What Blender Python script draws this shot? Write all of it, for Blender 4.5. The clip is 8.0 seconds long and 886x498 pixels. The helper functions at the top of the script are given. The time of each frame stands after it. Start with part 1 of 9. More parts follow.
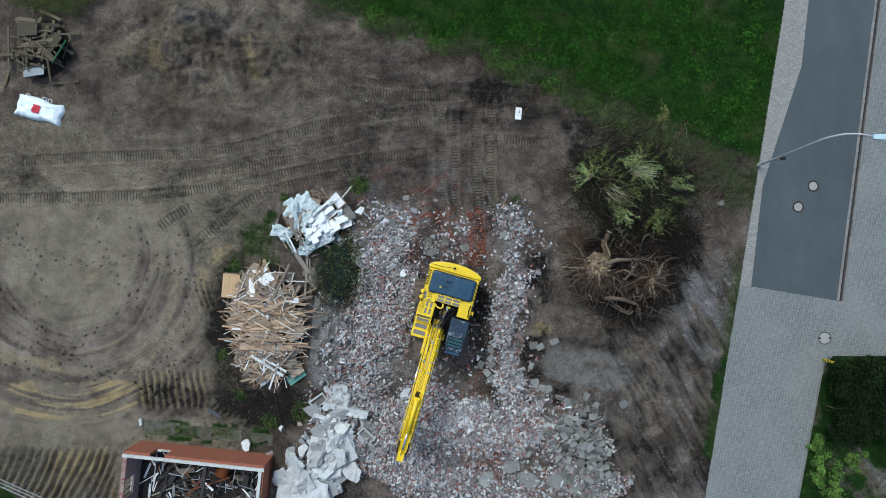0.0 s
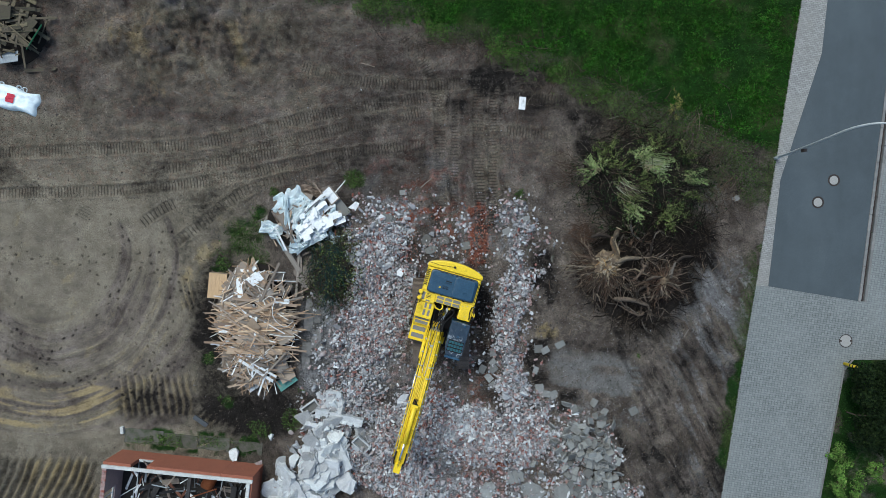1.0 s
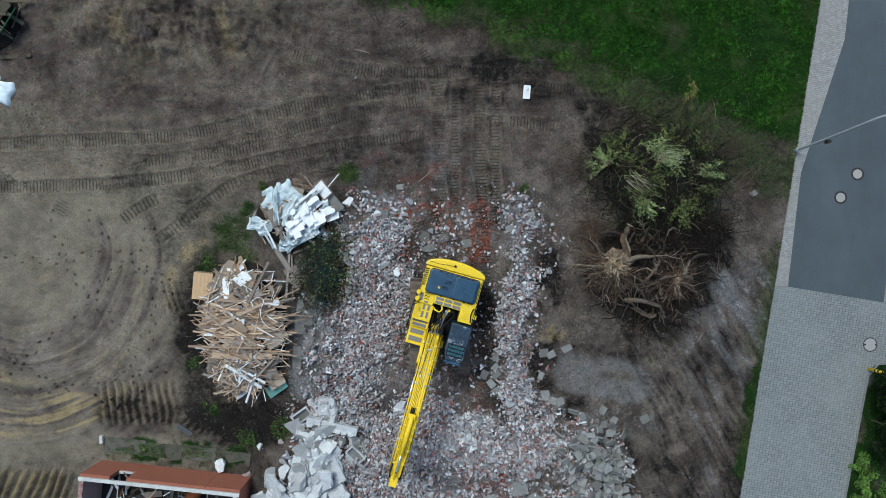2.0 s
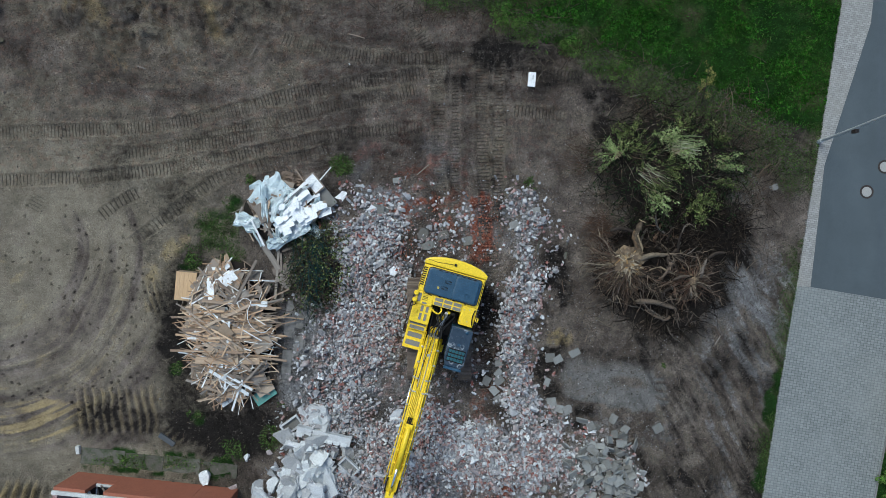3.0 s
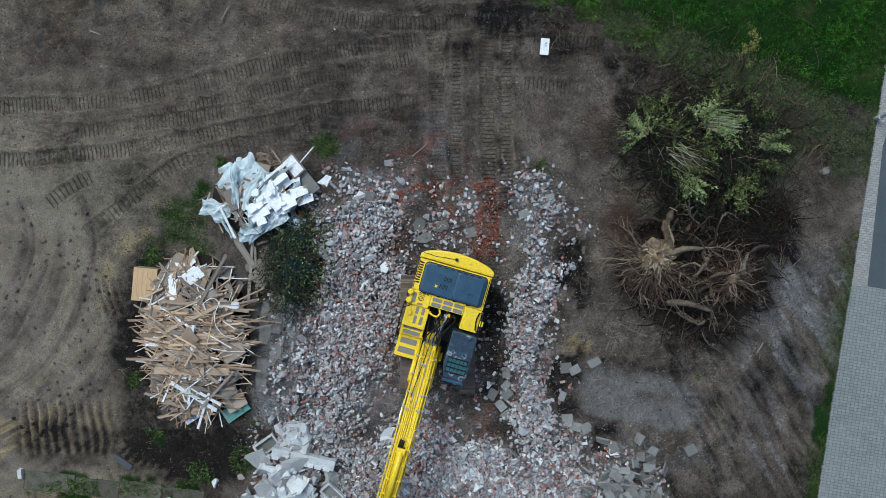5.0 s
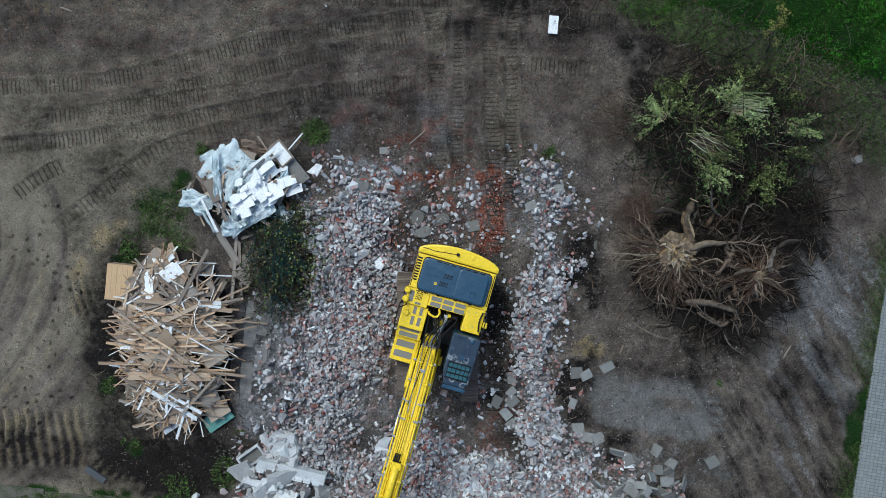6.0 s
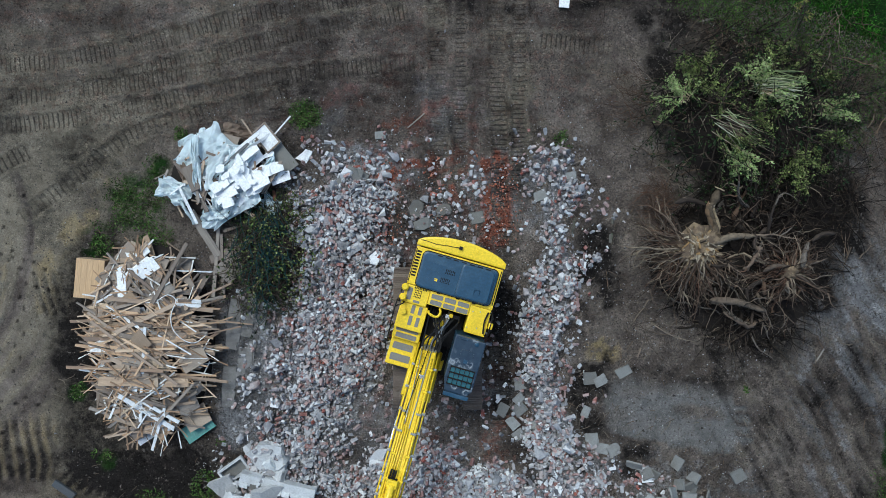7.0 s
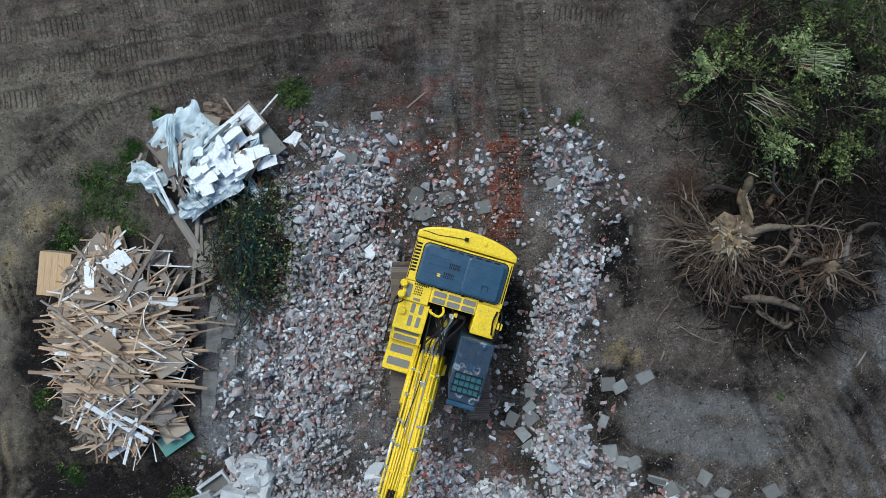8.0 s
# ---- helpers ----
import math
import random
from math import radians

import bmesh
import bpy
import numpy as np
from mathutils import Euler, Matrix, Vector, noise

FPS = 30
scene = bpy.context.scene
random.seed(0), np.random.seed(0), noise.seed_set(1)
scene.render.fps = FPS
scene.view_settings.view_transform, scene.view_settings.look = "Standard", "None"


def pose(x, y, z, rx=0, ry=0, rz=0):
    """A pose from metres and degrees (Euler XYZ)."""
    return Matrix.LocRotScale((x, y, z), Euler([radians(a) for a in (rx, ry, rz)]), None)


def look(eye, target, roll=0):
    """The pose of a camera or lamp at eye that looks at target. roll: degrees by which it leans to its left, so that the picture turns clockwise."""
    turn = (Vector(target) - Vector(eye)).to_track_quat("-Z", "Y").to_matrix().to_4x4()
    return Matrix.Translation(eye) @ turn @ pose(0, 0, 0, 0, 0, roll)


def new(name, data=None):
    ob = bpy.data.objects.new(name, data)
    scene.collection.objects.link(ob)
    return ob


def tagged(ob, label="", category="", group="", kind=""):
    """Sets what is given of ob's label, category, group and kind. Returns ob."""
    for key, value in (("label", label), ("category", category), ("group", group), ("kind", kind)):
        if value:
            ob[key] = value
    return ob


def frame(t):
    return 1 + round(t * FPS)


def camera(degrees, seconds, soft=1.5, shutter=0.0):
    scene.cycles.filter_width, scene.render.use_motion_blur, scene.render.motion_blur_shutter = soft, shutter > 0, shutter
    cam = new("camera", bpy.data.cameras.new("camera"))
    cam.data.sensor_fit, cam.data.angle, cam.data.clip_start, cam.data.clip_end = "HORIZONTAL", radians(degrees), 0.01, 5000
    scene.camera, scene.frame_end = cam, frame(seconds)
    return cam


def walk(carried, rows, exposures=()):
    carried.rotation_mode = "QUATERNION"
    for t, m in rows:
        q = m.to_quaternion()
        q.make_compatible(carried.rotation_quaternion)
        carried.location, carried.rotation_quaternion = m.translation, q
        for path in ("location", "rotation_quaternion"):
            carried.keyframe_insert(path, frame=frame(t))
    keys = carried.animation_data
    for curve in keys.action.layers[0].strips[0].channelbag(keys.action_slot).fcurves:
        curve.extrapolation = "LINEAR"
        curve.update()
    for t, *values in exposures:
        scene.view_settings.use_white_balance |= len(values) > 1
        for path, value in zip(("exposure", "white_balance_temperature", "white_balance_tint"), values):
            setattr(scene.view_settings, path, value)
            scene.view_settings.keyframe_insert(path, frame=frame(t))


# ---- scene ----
cam = camera(72.0, 8.0, soft=0.6)
# seconds, eye x, y, z, turn about x, y, z: a drone that sinks evenly and looks straight down
PATH = [
    (0, 0.112, -0.102, 36.830, 0.105, 0.135, -0.025),
    (1, 0.040, -0.132, 34.782, -0.050, -0.031, -0.031),
    (2, 0.045, -0.250, 32.740, -0.037, -0.070, -0.027),
    (3, 0.098, -0.435, 30.700, 0.093, -0.022, -0.014),
    (4, 0.168, -0.666, 28.656, 0.287, 0.071, 0.006),
    (5, 0.226, -0.920, 26.603, 0.495, 0.169, 0.032),
    (6, 0.244, -1.178, 24.537, 0.663, 0.232, 0.060),
    (7, 0.191, -1.417, 22.452, 0.741, 0.217, 0.091),
    (8, 0.038, -1.616, 20.344, 0.677, 0.085, 0.121),
]
walk(cam, [(t, pose(*p)) for t, *p in PATH], exposures=[(0, 0.40, 5860, -1.0), (3, 0.37, 5800, -1.0), (5, 0.35, 5740, -1.0), (8, 0.40, 5680, -1.0)])

# ---- sky and sun: an overcast day ----
world = bpy.data.worlds.new("sky")
scene.world = world
world.use_nodes = True
wn = world.node_tree
sky = wn.nodes.new("ShaderNodeTexSky")
sky.sky_type = "NISHITA"
sky.sun_disc = False
sky.sun_elevation = radians(58)
sky.sun_rotation = radians(330)
sky.dust_density = 3.0
sky.ozone_density = 0.6
wn.nodes["Background"].inputs["Strength"].default_value = 0.11
wn.links.new(sky.outputs[0], wn.nodes["Background"].inputs[0])
sun = new("sun", bpy.data.lights.new("sun", "SUN"))
sun.data.energy = 1.5
sun.data.angle = radians(24)
sun.data.color = (1.0, 0.95, 0.88)
sun.matrix_world = look((-14, 24, 44), (0, 0, 0))


# ---- materials ----
def ramp(nt, fac, stops, hard=False):
    r = nt.nodes.new("ShaderNodeValToRGB")
    r.color_ramp.interpolation = "CONSTANT" if hard else "LINEAR"
    el = r.color_ramp.elements
    el[0].position, el[0].color = stops[0][0], (*stops[0][1], 1)
    el[1].position, el[1].color = stops[-1][0], (*stops[-1][1], 1)
    for p, c in stops[1:-1]:
        e = el.new(p)
        e.color = (*c, 1)
    nt.links.new(fac, r.inputs[0])
    return r.outputs[0]


def mixc(nt, fac, a, b, blend="MIX"):
    m = nt.nodes.new("ShaderNodeMix")
    m.data_type, m.blend_type = "RGBA", blend
    for sock, v in ((m.inputs[0], fac), (m.inputs[6], a), (m.inputs[7], b)):
        if isinstance(v, (int, float)):
            sock.default_value = v
        elif isinstance(v, tuple):
            sock.default_value = (*v, 1)
        else:
            nt.links.new(v, sock)
    return m.outputs[2]


def maths(nt, op, a, b=0.0, clamp=False):
    m = nt.nodes.new("ShaderNodeMath")
    m.operation, m.use_clamp = op, clamp
    for sock, v in ((m.inputs[0], a), (m.inputs[1], b)):
        if isinstance(v, (int, float)):
            sock.default_value = v
        else:
            nt.links.new(v, sock)
    return m.outputs[0]


def noise_tex(nt, scale, detail=4.0, rough=0.6, vec=None, stretch=None):
    n = nt.nodes.new("ShaderNodeTexNoise")
    n.inputs["Scale"].default_value, n.inputs["Detail"].default_value = scale, detail
    n.inputs["Roughness"].default_value = rough
    if vec is None:
        vec = nt.nodes.new("ShaderNodeNewGeometry").outputs["Position"]
    if stretch:
        mp = nt.nodes.new("ShaderNodeMapping")
        mp.inputs["Scale"].default_value = stretch
        nt.links.new(vec, mp.inputs[0])
        vec = mp.outputs[0]
    nt.links.new(vec, n.inputs["Vector"])
    return n.outputs[0]


def start(name):
    m = bpy.data.materials.new(name)
    m.use_nodes = True
    return m, m.node_tree, m.node_tree.nodes["Principled BSDF"]


def bumped(nt, bsdf, height, strength=0.4, distance=0.02):
    b = nt.nodes.new("ShaderNodeBump")
    b.inputs["Strength"].default_value, b.inputs["Distance"].default_value = strength, distance
    nt.links.new(height, b.inputs["Height"])
    nt.links.new(b.outputs[0], bsdf.inputs["Normal"])


def surf(name, cols, rough=0.8, metal=0.0, big=1.2, fine=25.0, stain=(0.1, 0.09, 0.08), stained=0.3, bump=0.3,
         by="object", hard=False, stretch=None, spec=0.12, drift=None):
    """A surface: colours by each piece's own random value (by object or by island) or one colour, with stains and grain."""
    m, nt, bsdf = start(name)
    if len(cols) > 1:
        node = nt.nodes.new("ShaderNodeObjectInfo" if by == "object" else "ShaderNodeNewGeometry")
        rnd = node.outputs["Random" if by == "object" else "Random Per Island"]
        col = ramp(nt, rnd, [(i / (len(cols) - (0 if hard else 1)), c) for i, c in enumerate(cols)], hard)
    else:
        col = mixc(nt, 0.0, cols[0], cols[0])
    tc = nt.nodes.new("ShaderNodeTexCoord").outputs["Object"]
    where = tc if stretch else None
    n1 = noise_tex(nt, big, 5.0, 0.65, where, stretch)
    n2 = noise_tex(nt, fine, 3.0, 0.6, where, stretch)
    spots = ramp(nt, n1, [(0.45, (0, 0, 0)), (0.72, (1, 1, 1))])
    col = mixc(nt, maths(nt, "MULTIPLY", spots, stained), col, stain)
    if drift:
        powder = ramp(nt, noise_tex(nt, 0.75, 5, 0.7), [(0.41, (0, 0, 0)), (0.62, (1, 1, 1))])
        col = mixc(nt, maths(nt, "MULTIPLY", powder, 0.62), col, drift)
    grain = ramp(nt, n2, [(0.25, (0.72, 0.72, 0.72)), (0.75, (1.2, 1.2, 1.2))])
    col = mixc(nt, 0.8, col, grain, "MULTIPLY")
    nt.links.new(col, bsdf.inputs["Base Color"])
    rr = maths(nt, "ADD", maths(nt, "MULTIPLY", n1, 0.25), rough - 0.12, True)
    nt.links.new(rr, bsdf.inputs["Roughness"])
    bsdf.inputs["Metallic"].default_value = metal
    bsdf.inputs["Specular IOR Level"].default_value = spec
    if bump:
        bumped(nt, bsdf, maths(nt, "ADD", n2, maths(nt, "MULTIPLY", n1, 1.5)), bump, 0.015)
    return m


M = {}
RUBBLE = [(0.32, 0.325, 0.34), (0.17, 0.17, 0.185), (0.28, 0.245, 0.25), (0.58, 0.59, 0.61), (0.16, 0.15, 0.15), (0.10, 0.10, 0.11), (0.40, 0.395, 0.405), (0.22, 0.15, 0.14),
          (0.52, 0.53, 0.545), (0.27, 0.265, 0.28), (0.31, 0.255, 0.25), (0.66, 0.68, 0.70), (0.27, 0.275, 0.30), (0.13, 0.12, 0.12), (0.38, 0.32, 0.31), (0.20, 0.19, 0.205)]
M["rubble"] = surf("rubble", RUBBLE, 0.92, stain=(0.44, 0.44, 0.45), stained=0.3, big=7, fine=45, by="object", hard=True, drift=(0.53, 0.54, 0.555))
M["rubble_loose"] = surf("rubble_loose", RUBBLE, 0.92, stain=(0.44, 0.44, 0.45), stained=0.3, big=7, fine=45, by="island", hard=True, drift=(0.53, 0.54, 0.555))
M["brick"] = surf("brick", [(0.27, 0.085, 0.062), (0.20, 0.10, 0.09), (0.34, 0.22, 0.20), (0.27, 0.18, 0.17), (0.40, 0.31, 0.30)], 0.9, stain=(0.50, 0.47, 0.47), stained=0.7, big=6, fine=50)
M["brick_loose"] = surf("brick_loose", [(0.27, 0.085, 0.062), (0.20, 0.10, 0.09), (0.34, 0.22, 0.20), (0.27, 0.18, 0.17), (0.40, 0.31, 0.30)], 0.9, stain=(0.50, 0.47, 0.47), stained=0.7, big=6, fine=50, by="island")
M["concrete"] = surf("concrete", [(0.46, 0.475, 0.49), (0.57, 0.59, 0.61), (0.32, 0.325, 0.33), (0.64, 0.66, 0.68), (0.40, 0.405, 0.42)], 0.9, stain=(0.25, 0.245, 0.24), stained=0.65, big=1.6, fine=22, bump=0.5)
M["slab"] = surf("slab", [(0.15, 0.15, 0.144), (0.22, 0.223, 0.216), (0.30, 0.31, 0.305), (0.115, 0.112, 0.107), (0.25, 0.255, 0.25)], 0.9, stain=(0.14, 0.13, 0.11), stained=0.6, big=2.2, fine=40, bump=0.3)
M["pine"] = surf("pine", [(0.43, 0.30, 0.20), (0.54, 0.41, 0.29), (0.25, 0.18, 0.13), (0.47, 0.37, 0.28), (0.19, 0.15, 0.125), (0.36, 0.25, 0.17), (0.32, 0.27, 0.225), (0.58, 0.47, 0.35)], 0.75,
                 stain=(0.20, 0.14, 0.10), stained=0.5, big=1.0, fine=9, stretch=(0.6, 9, 9), bump=0.25)
M["fresh_pine"] = surf("fresh_pine", [(0.56, 0.40, 0.27), (0.47, 0.32, 0.20), (0.63, 0.49, 0.35), (0.40, 0.26, 0.16), (0.52, 0.42, 0.31)], 0.7, stain=(0.26, 0.18, 0.12), stained=0.35, big=1.0, fine=9, stretch=(0.6, 9, 9), bump=0.2)
M["grey_wood"] = surf("grey_wood", [(0.24, 0.21, 0.18), (0.17, 0.14, 0.12), (0.30, 0.27, 0.24), (0.22, 0.17, 0.13)], 0.85,
                      stain=(0.08, 0.07, 0.06), stained=0.5, big=1.2, fine=10, stretch=(0.6, 9, 9), bump=0.4)
M["white_wood"] = surf("white_wood", [(0.78, 0.80, 0.82), (0.68, 0.71, 0.74), (0.84, 0.85, 0.85)], 0.6, stain=(0.45, 0.43, 0.40), stained=0.35, big=2, fine=14)
M["board"] = surf("board", [(0.31, 0.26, 0.215), (0.24, 0.205, 0.175), (0.40, 0.32, 0.24), (0.28, 0.255, 0.23), (0.34, 0.25, 0.17), (0.19, 0.16, 0.135)], 0.8, stain=(0.16, 0.13, 0.10), stained=0.45, big=1.5, fine=60)
M["white_sheet"] = surf("white_sheet", [(0.82, 0.93, 0.97), (0.88, 0.94, 0.96), (0.78, 0.90, 0.95)], 0.5, stain=(0.68, 0.70, 0.71), stained=0.12, big=1.2, fine=3, bump=0.03)
M["root"] = surf("root", [(0.15, 0.118, 0.09), (0.055, 0.043, 0.035), (0.105, 0.082, 0.064), (0.20, 0.16, 0.115), (0.04, 0.032, 0.027), (0.13, 0.085, 0.058), (0.16, 0.14, 0.12)], 0.9, stain=(0.04, 0.032, 0.026), stained=0.8, big=5, fine=30, bump=0.8, hard=True)
M["root_loose"] = surf("root_loose", [(0.10, 0.078, 0.06), (0.04, 0.032, 0.026), (0.15, 0.12, 0.09), (0.065, 0.048, 0.038), (0.028, 0.023, 0.02), (0.11, 0.07, 0.048)], 0.9, stain=(0.025, 0.02, 0.017), stained=0.8, big=3, fine=30, bump=0.5, by="island", hard=True)
M["root_tan"] = surf("root_tan", [(0.20, 0.155, 0.115), (0.065, 0.05, 0.04), (0.14, 0.105, 0.08), (0.045, 0.035, 0.028), (0.27, 0.22, 0.16), (0.10, 0.07, 0.05), (0.16, 0.14, 0.12)], 0.9, stain=(0.04, 0.031, 0.025), stained=0.7, big=6, fine=30, bump=0.6, hard=True)
# twigs deep in the heaps: the shade there is put into their colour
M["shaded_twig"] = surf("shaded_twig", [(0.014, 0.011, 0.009), (0.028, 0.022, 0.017), (0.010, 0.008, 0.007), (0.060, 0.047, 0.036), (0.018, 0.014, 0.012)], 0.9, stain=(0.012, 0.010, 0.009), stained=0.5, big=3, fine=30, by="island", hard=True)
M["shard"] = surf("shard", [(0.33, 0.255, 0.16), (0.17, 0.125, 0.08), (0.40, 0.34, 0.25), (0.30, 0.19, 0.085), (0.10, 0.078, 0.056), (0.25, 0.21, 0.16)], 0.9, stain=(0.06, 0.048, 0.036), stained=0.6, big=7, fine=30, bump=0.4, hard=True)
M["torn_wood"] = surf("torn_wood", [(0.17, 0.13, 0.088), (0.10, 0.078, 0.055), (0.20, 0.165, 0.12), (0.15, 0.10, 0.06)], 0.9, stain=(0.05, 0.04, 0.03), stained=0.85, big=6, fine=26, stretch=(1, 1, 1), bump=0.6, hard=True)
M["root_plate"] = surf("root_plate", [(0.12, 0.09, 0.065)], 0.92, stain=(0.38, 0.29, 0.18), stained=0.7, big=3, fine=22, bump=0.9)
M["cut_wood"] = surf("cut_wood", [(0.42, 0.33, 0.22)], 0.8, stain=(0.2, 0.15, 0.1), stained=0.5, big=6, fine=40)
M["twig"] = surf("twig", [(0.05, 0.04, 0.032), (0.075, 0.06, 0.047), (0.035, 0.028, 0.024), (0.11, 0.085, 0.06)], 0.9, stain=(0.03, 0.025, 0.02), by="island")
M["red_twig"] = surf("red_twig", [(0.09, 0.055, 0.04), (0.15, 0.085, 0.055), (0.05, 0.035, 0.027), (0.12, 0.08, 0.055)], 0.9, by="island")
# for the heaps' filler cores: shade between the pieces put into a near-black colour
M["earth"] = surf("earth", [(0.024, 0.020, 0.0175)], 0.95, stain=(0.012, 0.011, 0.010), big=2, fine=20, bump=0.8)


def leaf_mat(name, cols):
    m, nt, bsdf = start(name)
    rnd = nt.nodes.new("ShaderNodeNewGeometry").outputs["Random Per Island"]
    c = ramp(nt, rnd, [(i / (len(cols) - 1), k) for i, k in enumerate(cols)])
    grain = ramp(nt, noise_tex(nt, 1.1, 3), [(0.3, (0.6, 0.6, 0.6)), (0.7, (1.35, 1.35, 1.3))])
    clump = ramp(nt, noise_tex(nt, 4.5, 3), [(0.36, (0.5, 0.5, 0.5)), (0.5, (1.0, 1.0, 1.0)), (0.64, (1.5, 1.5, 1.45))])
    c = mixc(nt, 1.0, mixc(nt, 1.0, c, grain, "MULTIPLY"), clump, "MULTIPLY")
    nt.links.new(c, bsdf.inputs["Base Color"])
    bsdf.inputs["Roughness"].default_value = 0.65
    bsdf.inputs["Specular IOR Level"].default_value = 0.04
    return m


M["leaf"] = leaf_mat("leaf", [(0.03, 0.048, 0.016), (0.10, 0.135, 0.045), (0.19, 0.225, 0.08), (0.055, 0.072, 0.026), (0.25, 0.265, 0.12)])
M["leaf_pale"] = leaf_mat("leaf_pale", [(0.17, 0.25, 0.08), (0.26, 0.34, 0.14), (0.34, 0.40, 0.20), (0.13, 0.19, 0.055)])
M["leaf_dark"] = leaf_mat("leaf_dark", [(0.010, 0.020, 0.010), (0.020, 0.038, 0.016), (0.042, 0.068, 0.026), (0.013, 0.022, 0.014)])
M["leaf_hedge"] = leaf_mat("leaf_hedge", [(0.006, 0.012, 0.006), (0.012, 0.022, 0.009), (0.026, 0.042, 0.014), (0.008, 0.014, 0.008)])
M["leaf_yellow"] = leaf_mat("leaf_yellow", [(0.22, 0.22, 0.06), (0.32, 0.29, 0.10), (0.15, 0.18, 0.05)])
M["grass"] = leaf_mat("grass", [(0.012, 0.052, 0.006), (0.034, 0.122, 0.012), (0.062, 0.190, 0.020), (0.018, 0.068, 0.008), (0.12, 0.17, 0.05)])
M["weed"] = leaf_mat("weed", [(0.03, 0.06, 0.018), (0.06, 0.12, 0.028), (0.11, 0.18, 0.05), (0.08, 0.085, 0.04), (0.04, 0.05, 0.02)])


# ---- mesh helpers ----
def mesh_bm(name, bm, mat=None, smooth=False):
    bmesh.ops.recalc_face_normals(bm, faces=bm.faces[:])
    me = bpy.data.meshes.new(name)
    bm.to_mesh(me)
    bm.free()
    if mat:
        me.materials.append(mat)
    if smooth:
        me.polygons.foreach_set("use_smooth", [True] * len(me.polygons))
    return me


def part(name, data, material, parent, label="", m=None, smooth=False):
    """Links a bmesh or a mesh as one object under a thing or a part."""
    if isinstance(data, bmesh.types.BMesh):
        data = mesh_bm(name, data, material, smooth)
    ob = new(name, data)
    if parent:
        ob.parent = parent
    if m is not None:
        ob.matrix_local = m
    if label:
        ob["label"] = label
    return ob


def thing(name, label, category, m=None, group="", kind=""):
    ob = new(name)
    ob.empty_display_size = 0.3
    if m is not None:
        ob.matrix_world = m
    return tagged(ob, label, category, group, kind)


def box_into(bm, x0, y0, z0, x1, y1, z1, bevel=0.0, m=None):
    r = bmesh.ops.create_cube(bm, size=1.0)
    mm = Matrix.Translation(((x0 + x1) / 2, (y0 + y1) / 2, (z0 + z1) / 2)) @ Matrix.Diagonal((abs(x1 - x0), abs(y1 - y0), abs(z1 - z0), 1))
    bmesh.ops.transform(bm, matrix=(m @ mm) if m is not None else mm, verts=r["verts"])
    if bevel:
        edges = list({e for v in r["verts"] for e in v.link_edges})
        bmesh.ops.bevel(bm, geom=edges, offset=bevel, segments=2, affect="EDGES", profile=0.6)
    return bm


def box(x0, y0, z0, x1, y1, z1, bevel=0.0, m=None):
    return box_into(bmesh.new(), x0, y0, z0, x1, y1, z1, bevel, m)


def tube_into(bm, pts, radii, sides=6, caps=True):
    pts = [Vector(p) for p in pts]
    if isinstance(radii, (int, float)):
        radii = [radii] * len(pts)
    rings, side = [], None
    for i, p in enumerate(pts):
        d = (pts[min(i + 1, len(pts) - 1)] - pts[max(i - 1, 0)]).normalized()
        if side is None:
            side = d.orthogonal().normalized()
        side = (side - d * side.dot(d))
        side = side.normalized() if side.length > 1e-6 else d.orthogonal().normalized()
        up = d.cross(side)
        rings.append([bm.verts.new(p + radii[i] * (math.cos(a) * side + math.sin(a) * up))
                      for a in (2 * math.pi * k / sides for k in range(sides))])
    for a, b in zip(rings, rings[1:]):
        for k in range(sides):
            bm.faces.new((a[k], a[(k + 1) % sides], b[(k + 1) % sides], b[k]))
    if caps:
        bm.faces.new(rings[0][::-1])
        bm.faces.new(rings[-1])
    return bm


def tube(pts, radii, sides=6, caps=True):
    return tube_into(bmesh.new(), pts, radii, sides, caps)


def disc_into(bm, x, y, z0, z1, r, sides=20):
    return tube_into(bm, [(x, y, z0), (x, y, z1)], r, sides)


def prism(outline, z0, z1, bevel=0.0):
    """An upright block over an outline of (x, y)."""
    bm = bmesh.new()
    f = bm.faces.new([bm.verts.new((x, y, z0)) for x, y in outline])
    up = bmesh.ops.extrude_face_region(bm, geom=[f])
    top = [v for v in up["geom"] if isinstance(v, bmesh.types.BMVert)]
    bmesh.ops.translate(bm, vec=(0, 0, z1 - z0), verts=top)
    if bevel:
        edges = [e for e in bm.edges if all(v in top for v in e.verts)]
        bmesh.ops.bevel(bm, geom=edges, offset=bevel, segments=2, affect="EDGES", profile=0.6)
    return bm


def soup(name, template_sets, rng, places, mat, smooth=False):
    """One mesh of many copies of small templates. places: rows of a 4 x 4 matrix and a template's number."""
    vs, fs, base = [], [], 0
    for m, k in places:
        v, f = template_sets[k]
        vs.append(v @ m[:3, :3].T + m[:3, 3])
        fs.append(f + base)
        base += len(v)
    v, f = np.concatenate(vs), np.concatenate(fs)
    return raw_mesh(name, v, f, mat, smooth)


def raw_mesh(name, v, f, mat, smooth=False):
    """A mesh from arrays of corners and of faces that all have the same number of sides."""
    me = bpy.data.meshes.new(name)
    n, k = f.shape
    me.vertices.add(len(v))
    me.vertices.foreach_set("co", np.ascontiguousarray(v, dtype=np.float32).ravel())
    me.loops.add(n * k)
    me.loops.foreach_set("vertex_index", np.ascontiguousarray(f, dtype=np.int32).ravel())
    me.polygons.add(n)
    me.polygons.foreach_set("loop_start", np.arange(0, n * k, k, dtype=np.int32))
    me.polygons.foreach_set("use_smooth", np.full(n, smooth))
    me.update(calc_edges=True)
    me.validate()
    if mat:
        me.materials.append(mat)
    return me


